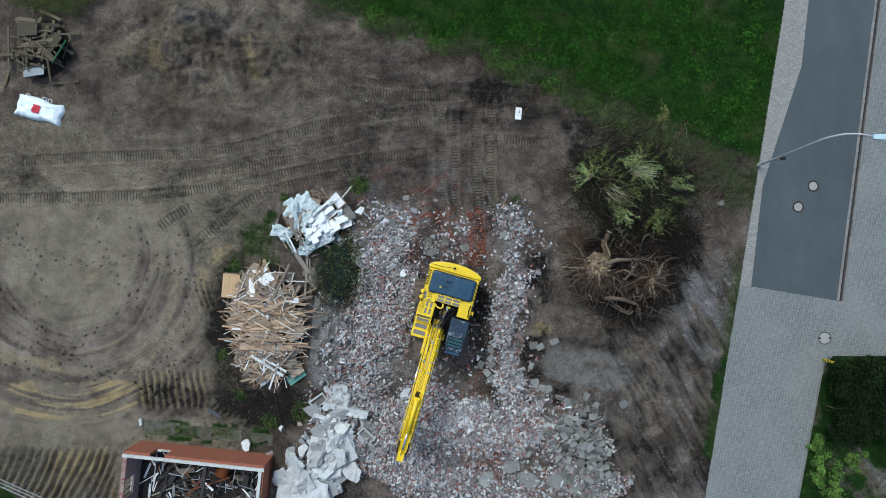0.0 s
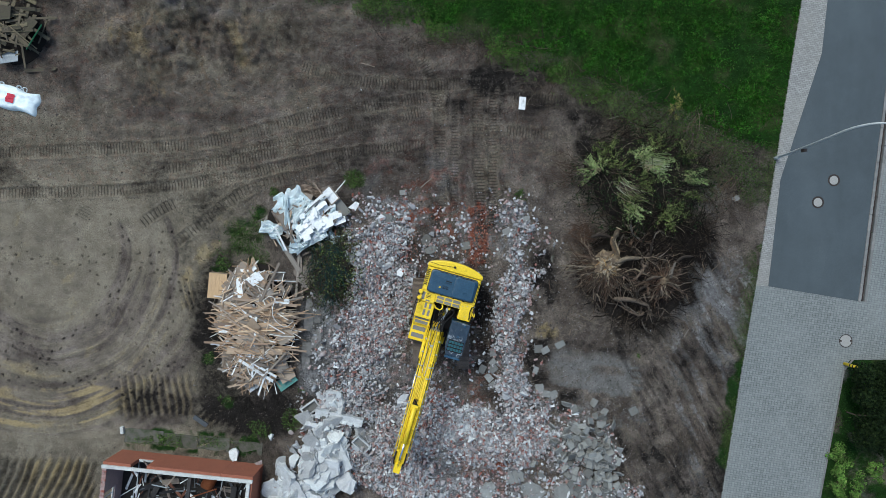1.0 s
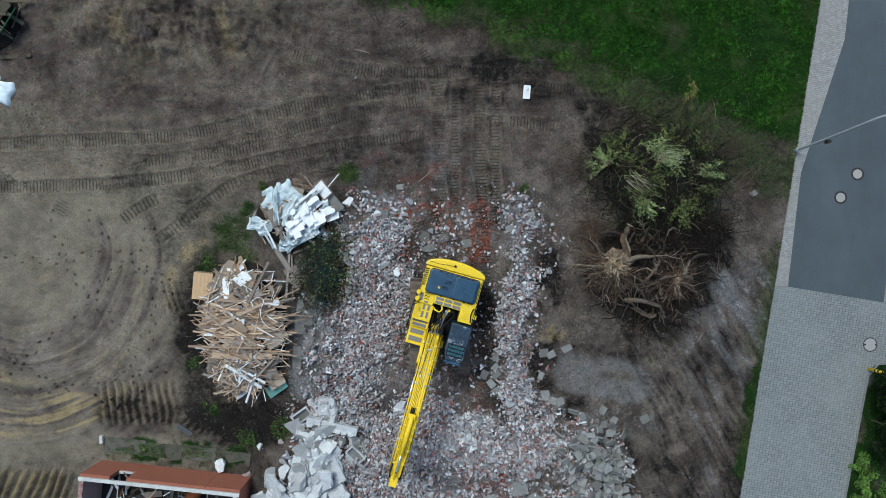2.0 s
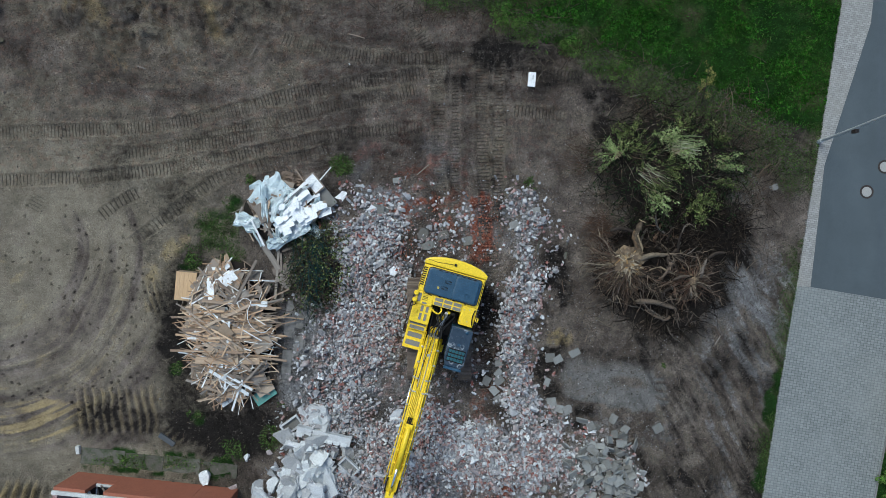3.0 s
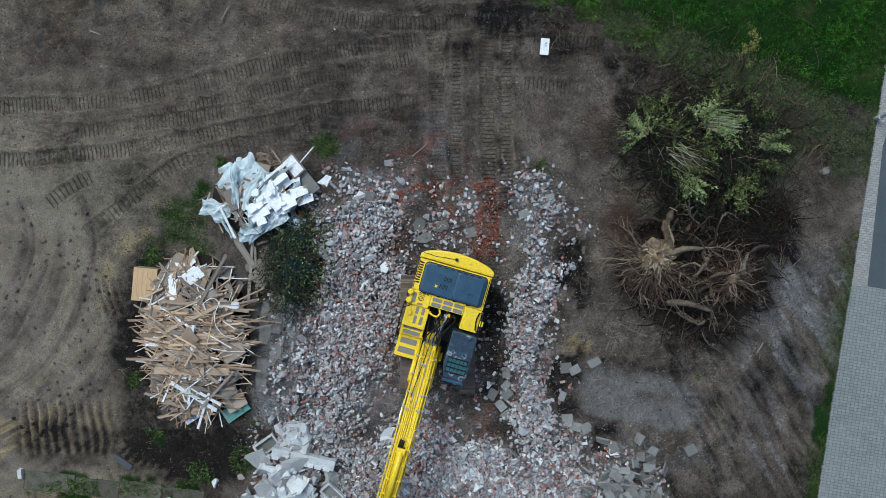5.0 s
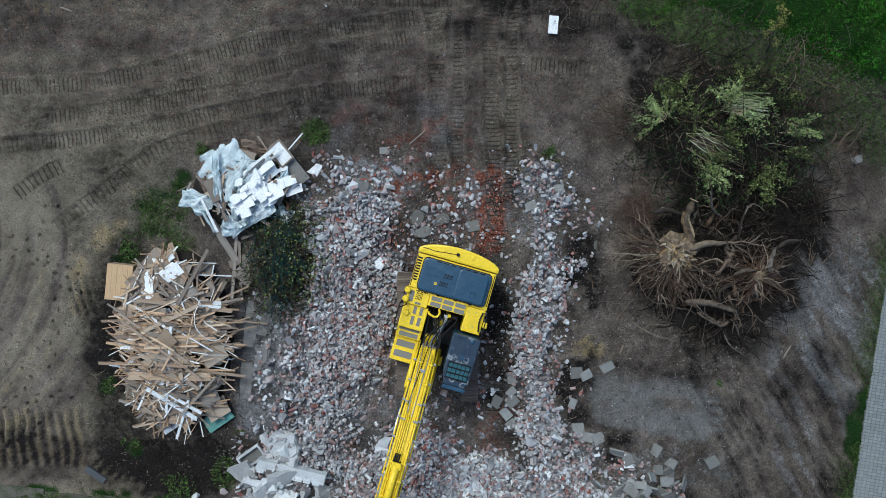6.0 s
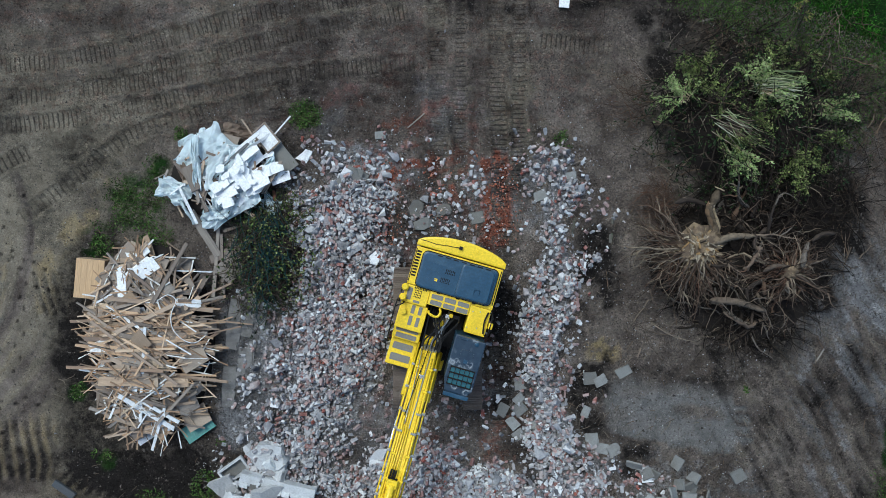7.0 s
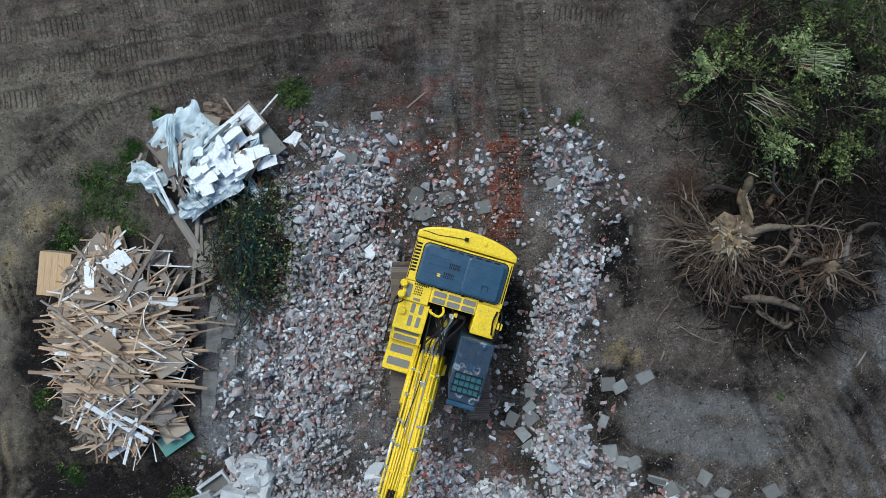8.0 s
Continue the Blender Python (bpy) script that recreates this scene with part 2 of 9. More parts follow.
def turn(rng, tilt=1.0):
    """A random 3 x 3 turn; tilt 0 keeps it upright."""
    e = Euler((rng.normal(0, tilt), rng.normal(0, tilt), rng.uniform(0, 6.283)))
    return np.array(e.to_matrix())


def placed(rot, scale, where):
    m = np.eye(4)
    m[:3, :3] = rot * np.asarray(scale)[None, :] if np.ndim(scale) else rot * scale
    m[:3, 3] = where
    return m


# ---- the ground: one sheet, dense where the drone flies and wide to the horizon ----
LATTICE = np.random.default_rng(11).random((256, 256))


def vnoise(x, y, f, seed=0):
    x, y = x * f + 37.3 * seed, y * f - 19.7 * seed
    i, j = np.floor(x).astype(int), np.floor(y).astype(int)
    u, v = x - i, y - j
    u, v = u * u * (3 - 2 * u), v * v * (3 - 2 * v)
    a, b = LATTICE[i & 255, j & 255], LATTICE[(i + 1) & 255, j & 255]
    c, d = LATTICE[i & 255, (j + 1) & 255], LATTICE[(i + 1) & 255, (j + 1) & 255]
    return (a * (1 - u) + b * u) * (1 - v) + (c * (1 - u) + d * u) * v


def fbm(x, y, f, octaves=4, seed=0):
    s, a, t = 0, 1.0, 0
    for k in range(octaves):
        s, t = s + a * vnoise(x, y, f * 2**k, seed + k), t + a
        a *= 0.55
    return s / t


def ease(v, lo, hi):
    t = np.clip((v - lo) / (hi - lo), 0, 1)
    return t * t * (3 - 2 * t)


def along(x, y, pts):
    """Arc length along a path and signed distance across it, and how far past its ends."""
    best = np.full(np.shape(x), 1e9)
    s_out, d_out, s0 = np.zeros(np.shape(x)), np.zeros(np.shape(x)), 0.0
    for (ax, ay), (bx, by) in zip(pts, pts[1:]):
        dx, dy = bx - ax, by - ay
        n = math.hypot(dx, dy)
        t = np.clip(((x - ax) * dx + (y - ay) * dy) / n**2, 0, 1)
        ex, ey = x - ax - t * dx, y - ay - t * dy
        d = np.hypot(ex, ey)
        near = d < best
        best = np.where(near, d, best)
        s_out = np.where(near, s0 + t * n, s_out)
        d_out = np.where(near, np.sign(dx * ey - dy * ex) * d, d_out)
        s0 += n
    return s_out, d_out, s0


def band(x, y, pts, full, none):
    """1 within `full` metres of a path, falling to 0 at `none`."""
    _, d, _ = along(x, y, pts)
    return 1 - ease(np.abs(d), full, none)


def smooth_path(pts, n=6):
    p = [np.array(q, float) for q in pts]
    p = [2 * p[0] - p[1]] + p + [2 * p[-1] - p[-2]]
    out = []
    for a, b, c, d in zip(p, p[1:], p[2:], p[3:]):
        for k in range(n):
            t = k / n
            out.append(0.5 * (2 * b + (c - a) * t + (2 * a - 5 * b + 4 * c - d) * t * t + (3 * b - a - 3 * c + d) * t**3))
    out.append(p[-2])
    return [tuple(q) for q in out]


def pave_west(y):
    return 18.27 + 0.162 * y


LAWN_EDGE = [(-30, 22), (-13, 17.5), (-7.6, 15.05), (-2.9, 13.5), (2.6, 11.6), (6.0, 9.9), (9.1, 8.6), (13.5, 6.6), (15.6, 5.9), (21, 5.4)]


def lawn_y(x):
    return np.interp(x, [p[0] for p in LAWN_EDGE], [p[1] for p in LAWN_EDGE])


TRACKS = [  # path, width, pitch of the shoes, depth
    (smooth_path([(-34, 5.0), (-26.8, 5.25), (-18.7, 5.57), (-14.1, 5.82), (-10.2, 6.65), (-6.9, 7.5), (-0.8, 8.5)]), 0.62, 0.2, 0.07),
    (smooth_path([(-34, 2.8), (-26.8, 3.0), (-18.7, 3.2), (-12.75, 3.8), (-9.2, 4.55), (-5.2, 5.3), (-0.8, 5.8)]), 0.62, 0.2, 0.08),
    (smooth_path([(-15.6, -0.1), (-13.4, 1.5), (-11.6, 2.93), (-9.2, 3.8), (-5.5, 4.6)]), 0.6, 0.26, 0.07),
    (smooth_path([(-17.2, 1.2), (-16.3, 1.9), (-15.2, 2.5)]), 0.6, 0.26, 0.06),
    (smooth_path([(-20.6, 1.5), (-20.1, 2.4)]), 0.7, 0.2, 0.05),
    (smooth_path([(-13.0, 4.9), (-9.0, 5.9), (-5.0, 6.9), (-1.2, 7.6)]), 0.6, 0.2, 0.05),
    (smooth_path([(-16, 4.4), (-12, 4.9), (-8, 5.5)]), 0.6, 0.2, 0.05),
    ([(-0.15, 9.0), (-0.1, 5.0), (-0.05, 0.4)], 0.62, 0.2, 0.08),
    ([(0.75, 8.4), (0.75, 5.0), (0.7, 1.2)], 0.4, 0.2, 0.05),
    ([(2.05, 9.4), (2.12, 5.0), (2.2, 0.2)], 0.62, 0.2, 0.09),
    ([(2.95, 9.3), (2.9, 5.0), (2.85, 1.0)], 0.5, 0.2, 0.09),
    (smooth_path([(-2.2, 12.0), (-0.6, 9.6), (-0.1, 7.0)]), 0.6, 0.2, 0.05),
    ([(4.0, 8.6), (7.2, 8.2)], 0.6, 0.2, 0.04), ([(3.6, 6.6), (6.4, 6.3)], 0.6, 0.2, 0.05),
    (smooth_path([(-8, 10.2), (-4, 9.3), (0, 9.2), (4, 9.6)]), 0.6, 0.2, 0.04),
    ([(-1.2, -1.5), (-1.3, -7.6)], 0.65, 0.2, 0.04), ([(2.4, 0.0), (2.35, -3.0), (2.2, -7.6)], 0.65, 0.2, 0.05),
]
ARC = (-22.6, -0.6)
TRAILS = [smooth_path(p) for p in ([(-15.4, 1.2), (-18.0, -1.8), (-20.2, -4.2), (-23.8, -7.4)], [(-27.5, 0.8), (-22.0, -0.9), (-17.5, -0.6), (-14.2, -3.0)], [(-27.0, -2.4), (-22.4, -6.6), (-16.8, -8.9)],
                                   [(-16.3, 0.4), (-15.4, -2.6), (-15.6, -5.8)], [(-28.0, -6.5), (-22.5, -8.0), (-18.0, -7.2), (-14.4, -6.6)], [(-21.0, 2.0), (-20.0, -1.5), (-17.0, -5.0), (-16.2, -8.5)],
                                   [(-26.0, 1.6), (-24.2, -2.6), (-25.2, -7.4)], [(-19.2, 1.9), (-16.4, -1.4), (-14.3, -1.9)])]


def rubble_density(x, y):
    n = fbm(x, y, 0.7, 3, 40)
    x, y = x + 2.6 * (fbm(x, y, 0.8, 5, 41) - 0.5), y + 2.6 * (fbm(x, y, 0.8, 5, 42) - 0.5)
    d = 1.0 * band(x, y, [(-3.3, -0.3), (-4.0, -2.4), (-4.3, -4.6), (-4.6, -6.3), (-5.3, -8.8)], 1.0, 2.1)
    d = np.maximum(d, 0.15 * band(x, y, [(-3.8, 1.0), (-1.4, 1.2)], 0.7, 1.6))
    d = np.maximum(d, 0.16 * band(x, y, [(-1.4, 0.9), (1.0, 0.8)], 0.6, 1.5))
    d = np.maximum(d, 0.8 * band(x, y, [(4.3, 1.3), (4.3, -1.2), (3.9, -3.4), (3.7, -5.2), (3.9, -8.4)], 0.4, 1.25))
    d = np.maximum(d, 0.95 * band(x, y, [(-2.2, -10.4), (2.2, -10.8), (4.2, -10.8)], 1.1, 2.4))
    d = np.maximum(d, 0.75 * band(x, y, [(-4.4, -12.6), (-1.0, -13.6)], 0.8, 1.8))
    d = np.maximum(d, 0.45 * band(x, y, [(4.2, -9.4), (7.8, -11.6), (9.4, -14.0)], 1.0, 2.2))
    d = np.maximum(d, 0.30 * band(x, y, [(-1.5, -14.2), (7.0, -14.6)], 1.2, 2.5))
    d = np.maximum(d, 0.07 * band(x, y, [(-0.6, 0), (0.8, -7.5)], 2.4, 3.6))
    d = np.maximum(d, 0.16 * band(x, y, [(-3.3, 0.3), (-4.3, -4.6), (-5.3, -8.8)], 2.2, 3.3))
    d = np.maximum(d, 0.14 * band(x, y, [(4.3, 1.5), (3.9, -3.4), (3.9, -8.4)], 1.0, 2.3))
    return d * (0.40 + 0.60 * ease(n, 0.3, 0.56))


def fields(x, y):
    """Height of the ground and its soils at arrays x, y. The darkest soil also holds painted shade."""
    lawn = ease(y - lawn_y(x) + 0.9 * (fbm(x, y, 0.8, 3, 3) - 0.5), -0.35, 0.35)
    verge = ease(x - (pave_west(y) + 0.22 - 4.0 * (fbm(x * 0.3, y * 0.9, 0.5, 3, 8) - 0.50)), -0.25, 0.25) * (y < 7)
    garden = (y < -6.5) & (x > 22.9 + 0.189 * (y + 7.1))
    paved = ((x > pave_west(y)) & ~garden & (y < 90) & (y > -60) & (x < 60)) * 1.0
    far = ease(np.maximum(np.abs(x) - 30, np.abs(y) - 18), 0, 10)
    west_green = ease(-(x + 26.9) - 0.75 * (y + 13.0), 0.0, 0.9) * (y < -11)
    verge = verge * ease(fbm(x, y, 0.45, 3, 84) + 0.12 * ease(-y, 4, 8), 0.42, 0.58)
    green = np.clip(lawn + verge + west_green + far + 0.75 * garden * ease(fbm(x, y, 0.6, 4, 85), 0.36, 0.6), 0, 1)
    bare = (1 - green) * (1 - paved)
    z = 0.10 * (fbm(x, y, 0.25, 3, 1) - 0.5) + 0.13 * (fbm(x, y, 1.1, 4, 2) - 0.5) * bare * (1 - 0.7 * ease(-x, 13, 17) * (y < 2.5))
    z += 0.15 * (fbm(x, y, 4.0, 3, 5) - 0.5) * bare * (1 - 0.8 * ease(-x, 13, 17) * (y < 2.5)) * (0.5 + ease(fbm(x, y, 0.5, 2, 6), 0.45, 0.65))
    # the heap of dug earth in the north-west
    heap = np.exp(-(((x + 14.5) / 6.5) ** 2 + ((y - 12.0) / 3.6) ** 2))
    z += heap * (0.75 + 2.0 * (fbm(x, y, 0.8, 5, 9) - 0.5) - 0.2 * np.abs(fbm(x, y, 1.9, 4, 10) - 0.5) * 4) * bare
    nw = ease(-x, 2.0, 9.0) * ease(y, 4.0, 6.5)
    sand = ease(-x, 8.5, 14.0) * ease(6.5 - y, 0, 4) + 0.55 * ease(-x, 8, 20) * ease(8.5 - y, 0, 3) * 0.6
    yellow, dust, humus_shade, red = np.zeros_like(x), np.zeros_like(x), np.zeros_like(x), np.zeros_like(x)
    # swept arcs of a machine that turned on the spot
    rx, ry = x - ARC[0], (y - ARC[1]) * 1.05
    r, ang = np.hypot(rx, ry), np.degrees(np.arctan2(ry, rx))
    wob = r + 1.6 * (fbm(x, y, 0.16, 2, 12) - 0.5)
    rings = vnoise(wob * 1.7, ang * 0.012, 1.0, 14) * 0.45 + vnoise(wob * 4.6, ang * 0.02, 1.0, 15) * 0.35 + vnoise(wob * 11.0, ang * 0.03, 1.0, 19) * 0.2
    inarc = ease(r, 2.5, 5.5) * (1 - ease(r, 10.0, 11.2)) * (1 - ease(y, -1.0, 3.0)) * (0.35 + 0.65 * ease(fbm(x, y, 0.22, 3, 13), 0.38, 0.6)) * bare
    z += inarc * 0.20 * (rings - 0.5)
    humus_arc = inarc * ease(0.42 - rings, 0.0, 0.2) * 0.22
    swirl = fbm(wob * 1.5 + 1.2 * fbm(x, y, 0.5, 3, 70), ang * 0.035, 1.0, 4, 71)
    west = ease(-x, 13.0, 15.5) * (1 - ease(y, 1.0, 3.2)) * ease(y, -11.5, -10.0) * bare
    sand = sand * (0.30 + 1.2 * np.where(inarc > 0, 0.5 + (rings - 0.5) * 5.5 * inarc, 0.5)) - 0.5 * west * ease(0.5 - swirl, 0.0, 0.16)
    sand += 0.8 * west * ease(swirl, 0.52, 0.66) + 0.20 * nw * ease(fbm(x, y, 0.45, 4, 79), 0.36, 0.6) + 0.7 * band(x, y, [(-27, 7.4), (-21.6, 6.2)], 0.7, 1.5)
    yellow += 0.30 * west * ease(swirl, 0.56, 0.68) * ease(fbm(x, y, 0.4, 3, 72), 0.42, 0.6)
    low = ease(-ang, 45, 70) * (1 - ease(-ang, 135, 155)) * ease(r, 6.0, 7.8) * (1 - ease(r, 9.9, 10.8))
    streaks = 0.6 * vnoise(wob * 3.4 + 0.6 * fbm(x, y, 0.9, 3, 81), ang * 0.05, 1.0, 82) + 0.4 * vnoise(wob * 8.0, ang * 0.06, 1.0, 83)
    sand += 0.9 * low * ease(streaks, 0.46, 0.64) + 0.4 * low
    humus_shade += 0.22 * low * ease(0.42 - streaks, 0.0, 0.15)
    yellow += low * ease(streaks, 0.46, 0.66) * 0.85 * ease(r, 6.6, 7.8) * ease(fbm(x * 0.6, y * 1.6, 0.7, 4, 18), 0.38, 0.62)
    yellow += 0.28 * inarc * ease(rings, 0.52, 0.75) * ease(-ang, 15, 50)
    humus_shade += humus_arc
    yellow += 0.25 * heap * ease(fbm(x, y, 0.8, 4, 16), 0.54, 0.7)
    for streak in ([(-17.0, 11.9), (-16.5, 10.2), (-15.9, 8.9)], [(-11.7, 12.2), (-11.3, 10.6)], [(-18.6, 12.5), (-18.2, 11.6)]):
        yellow += 0.5 * band(x, y, streak, 0.1, 0.75) * ease(fbm(x * 1.6, y * 0.6, 1.2, 4, 73), 0.36, 0.62)
    dust += 0.45 * band(x, y, [(-15.4, 14.0), (-12.0, 13.6), (-8.8, 12.8)], 0.2, 1.2) * ease(fbm(x, y * 2, 0.8, 4, 74), 0.4, 0.62)
    sand += 0.75 * heap * ease(fbm(x, y, 0.5, 4, 17), 0.42, 0.6)
    rill = fbm(x * 2.2 + 0.7 * y, y * 0.5 - 0.2 * x, 1.0, 5, 46)
    humus_shade += 0.30 * heap * ease(0.46 - rill, 0.0, 0.12)
    sand += 0.30 * heap * ease(rill, 0.52, 0.62)
    z += 0.5 * heap * (rill - 0.5)
    humus_shade += 0.42 * heap * ease(fbm(x, y, 1.0, 4, 33), 0.50, 0.62)
    mixed = 0.5 * swirl + 0.5 * rings
    field = west * ease(r, 2.0, 5.5) * (1 - 0.8 * ease(y, -3.5, 0.5))
    sand = sand * (1 - field) + field * np.clip(0.42 + 4.2 * (mixed - 0.5), 0, 1)
    humus_shade += 0.26 * field * ease(0.44 - mixed, 0.0, 0.12)
    sand += 0.22 * ease(-x, 14, 19) * ease(y, 1.5, 3.5) * (1 - ease(y, 8.0, 10.0)) * ease(fbm(x * 0.5, y * 1.2, 0.6, 4, 30), 0.44, 0.6)
    # combed grooves left by the bucket's teeth
    for x0, x1, y0, y1, lean, pitch, amp in ((-18.8, -13.7, -9.9, -6.9, 0.10, 0.42, 0.16), (-15.4, -13.6, -3.9, -1.5, 0.25, 0.34, 0.10),
                                             (-29.0, -19.4, -15.6, -11.7, -0.45, 0.52, 0.24), (-14.4, -10.6, -10.4, -9.0, -0.9, 0.45, 0.12)):
        inside = ease(x, x0, x0 + 0.9) * (1 - ease(x, x1 - 0.9, x1)) * ease(y, y0, y0 + 0.5) * (1 - ease(y, y1 - 0.9, y1)) * bare
        g = 0.5 + 0.5 * np.sin(2 * np.pi * (x + lean * (y - y0) + 0.25 * fbm(x, y, 0.9, 2, 20)) / pitch)
        z += inside * amp * (g - 0.5) * (0.6 + 0.8 * vnoise(x, y, 0.9, 21))
        yellow += inside * ease(vnoise(x, y * 0.3, 0.55, 22), 0.42, 0.62) * g * (1.0 if y1 < -11 else 0.5)
        # shade in the hollows of the grooves, painted as dark soil
        humus_shade += inside * ((1 - g) * 0.38 + 0.08)
        sand += inside * g * (0.7 if y1 < -11 else 0.3)
    # footprints in soft sand
    foot = np.zeros_like(x)
    for k, pts in enumerate(TRAILS):
        near = (x < -12.5) & (y < 3.5) & (y > -12)
        s, d, length = along(x[near], y[near], pts)
        i = np.floor(s / 0.46)
        jit = LATTICE[(i.astype(int) * 7 + 31 * k) & 255, 5]
        side = np.where(i % 2 < 1, 0.13, -0.13) + 0.22 * (jit - 0.5)
        foot[near] = np.maximum(foot[near], (1 - ease(np.hypot(((s / 0.46) % 1 - 0.5 - 0.3 * (jit - 0.5)) * 0.46 * 0.62, d - side), 0.04, 0.085)) * (s > 0.01) * (s < length - 0.01) * (jit > 0.12))
    z -= 0.04 * foot * bare
    # each footprint's hollow is darkened with painted shade
    humus_shade += 0.6 * foot
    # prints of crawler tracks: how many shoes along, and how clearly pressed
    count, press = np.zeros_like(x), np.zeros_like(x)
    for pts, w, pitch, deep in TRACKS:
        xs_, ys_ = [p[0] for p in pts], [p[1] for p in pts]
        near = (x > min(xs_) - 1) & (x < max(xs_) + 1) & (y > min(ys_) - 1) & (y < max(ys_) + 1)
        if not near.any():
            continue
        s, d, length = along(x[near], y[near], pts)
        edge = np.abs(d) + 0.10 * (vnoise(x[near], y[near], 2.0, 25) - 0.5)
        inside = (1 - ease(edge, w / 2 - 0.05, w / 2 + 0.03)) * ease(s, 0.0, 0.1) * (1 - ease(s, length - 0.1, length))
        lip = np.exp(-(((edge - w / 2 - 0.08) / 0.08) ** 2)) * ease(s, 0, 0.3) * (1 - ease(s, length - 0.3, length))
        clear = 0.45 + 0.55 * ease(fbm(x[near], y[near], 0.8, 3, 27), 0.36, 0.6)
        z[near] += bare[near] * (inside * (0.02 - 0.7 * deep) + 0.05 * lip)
        humus_shade[near] = humus_shade[near] * (1 - 0.5 * inside) + 0.10 * inside
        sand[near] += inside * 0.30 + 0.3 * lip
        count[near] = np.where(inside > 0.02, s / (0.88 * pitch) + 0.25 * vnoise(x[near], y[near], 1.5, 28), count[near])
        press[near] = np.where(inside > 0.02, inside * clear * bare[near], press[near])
    # the house that stood here: dust, brick meal, its heaps of rubble
    dens = rubble_density(x, y)
    site = band(x, y, [(-1.5, 1.0), (-0.5, -6), (0.5, -13.5)], 3.2, 6.0) * bare
    z += dens * 0.32 * bare
    z += 0.55 * band(x, y, [(-8.0, -13.4), (-6.6, -11.4)], 0.5, 2.6) + 0.35 * band(x, y, [(7.6, -11.0), (8.4, -12.2)], 0.4, 2.0)
    dust += ease(dens, 0.03, 0.5) * 0.8 + 0.5 * site * ease(fbm(x, y, 0.5, 4, 50), 0.4, 0.62)
    dust += 0.8 * band(x, y, [(-1.0, -10.9), (2.2, -11.2)], 0.6, 2.2)
    px, py = x + 0.7 * (fbm(x, y, 0.9, 4, 51) - 0.5), y + 0.14 * (x - 8) + 0.8 * (fbm(x, y, 1.1, 4, 54) - 0.5)
    pan = ease(px, 5.9, 6.5) * (1 - ease(px, 10.7, 10.95)) * ease(py, -8.35, -8.2) * (1 - ease(py, -6.5, -5.7))
    for k in range(4):
        pan = np.maximum(pan, ease(px, 9.8, 10.2) * (1 - ease(px, 11.2 + 0.2 * (k % 2), 11.5)) * (1 - ease(np.abs(py + 6.55 + 0.36 * k), 0.07, 0.15)))
    pan = pan * (1 - 0.85 * (1 - ease(np.hypot((px - 9.6) / 1.1, (py + 6.9) / 0.45), 0.4, 1.0)))
    pan = np.clip(pan, 0, 1) * (0.55 + 0.45 * ease(fbm(x * 0.35, y * 1.3, 0.9, 4, 52), 0.36, 0.56))
    dust += 0.35 * band(x, y, [(7.6, -9.2), (11.0, -9.9)], 0.4, 1.3) * ease(fbm(x, y, 1.0, 4, 58), 0.45, 0.58)
    dust += 0.9 * (1 - ease(np.hypot(px + 2.05, (py + 0.4) - 0.75), 0.35, 0.75)) + 0.6 * (1 - ease(np.hypot(px + 3.3, py - 0.2), 0.5, 1.2))
    dust += 0.85 * band(x, y, [(-7.1, -3.8), (-7.3, -7.6)], 0.6, 1.3)
    red += 0.36 * site * ease(fbm(x, y, 1.3, 5, 55), 0.5, 0.72)
    red += 0.5 * band(x, y, [(-2.3, 1.7), (0.6, 1.6)], 0.35, 1.3) * ease(fbm(x, y, 2.6, 4, 56), 0.44, 0.66)
    red += 1.0 * band(x, y, [(2.0, 2.0), (2.1, -0.6)], 0.25, 0.75) * ease(fbm(x, y, 2.6, 4, 59), 0.40, 0.6)
    red += 0.9 * (1 - ease(np.hypot((px + 1.95) / 0.7, (y - 1.6) / 0.5), 0.4, 1.0)) * ease(fbm(x, y, 2.6, 4, 67), 0.38, 0.55)
    red += 0.5 * band(x, y, [(2.2, -11.8), (4.0, -12.4)], 0.2, 1.2) * ease(fbm(x, y, 2.6, 4, 57), 0.4, 0.7)
    yellow += 0.95 * (1 - ease(np.hypot((x - 5.95) / 0.75, (y + 4.85) / 0.6), 0.4, 1.2)) * ease(fbm(x, y, 2.2, 4, 53), 0.34, 0.56)
    # darker strip along the excavator's right side
    humus_shade += 0.28 * band(x, y, [(2.3, -0.2), (2.4, -6.5)], 0.3, 1.0)
    humus_shade += 0.5 * ease(fbm(x, y, 0.35, 4, 60), 0.47, 0.68) * (1 - 0.85 * nw) * (1 - 0.75 * ease(-x, 13, 18) * ease(4 - y, 0, 2))
    wx, wy = x + 2.6 * (fbm(x, y, 0.5, 4, 75) - 0.5), y + 2.6 * (fbm(x, y, 0.5, 4, 76) - 0.5)
    # deep shade among roots and brush, painted on the soil
    humus_shade += 0.85 * band(wx, wy, [(10.8, 5.2), (12.2, 1.0), (11.6, -1.8)], 2.0, 4.2) * (0.45 + 0.55 * ease(fbm(x, y, 1.1, 4, 77), 0.36, 0.58))
    yellow += 0.6 * band(x, y, [(-12.5, 1.3), (-13.2, 0.0), (-14.6, -1.6)], 0.15, 0.75) * ease(fbm(x, y, 1.2, 4, 78), 0.36, 0.56)
    humus_shade += 0.7 * band(x, y, [(-12.6, -1.4), (-13.3, -3.5), (-12.8, -8.6), (-9.4, -9.6)], 0.5, 1.6)
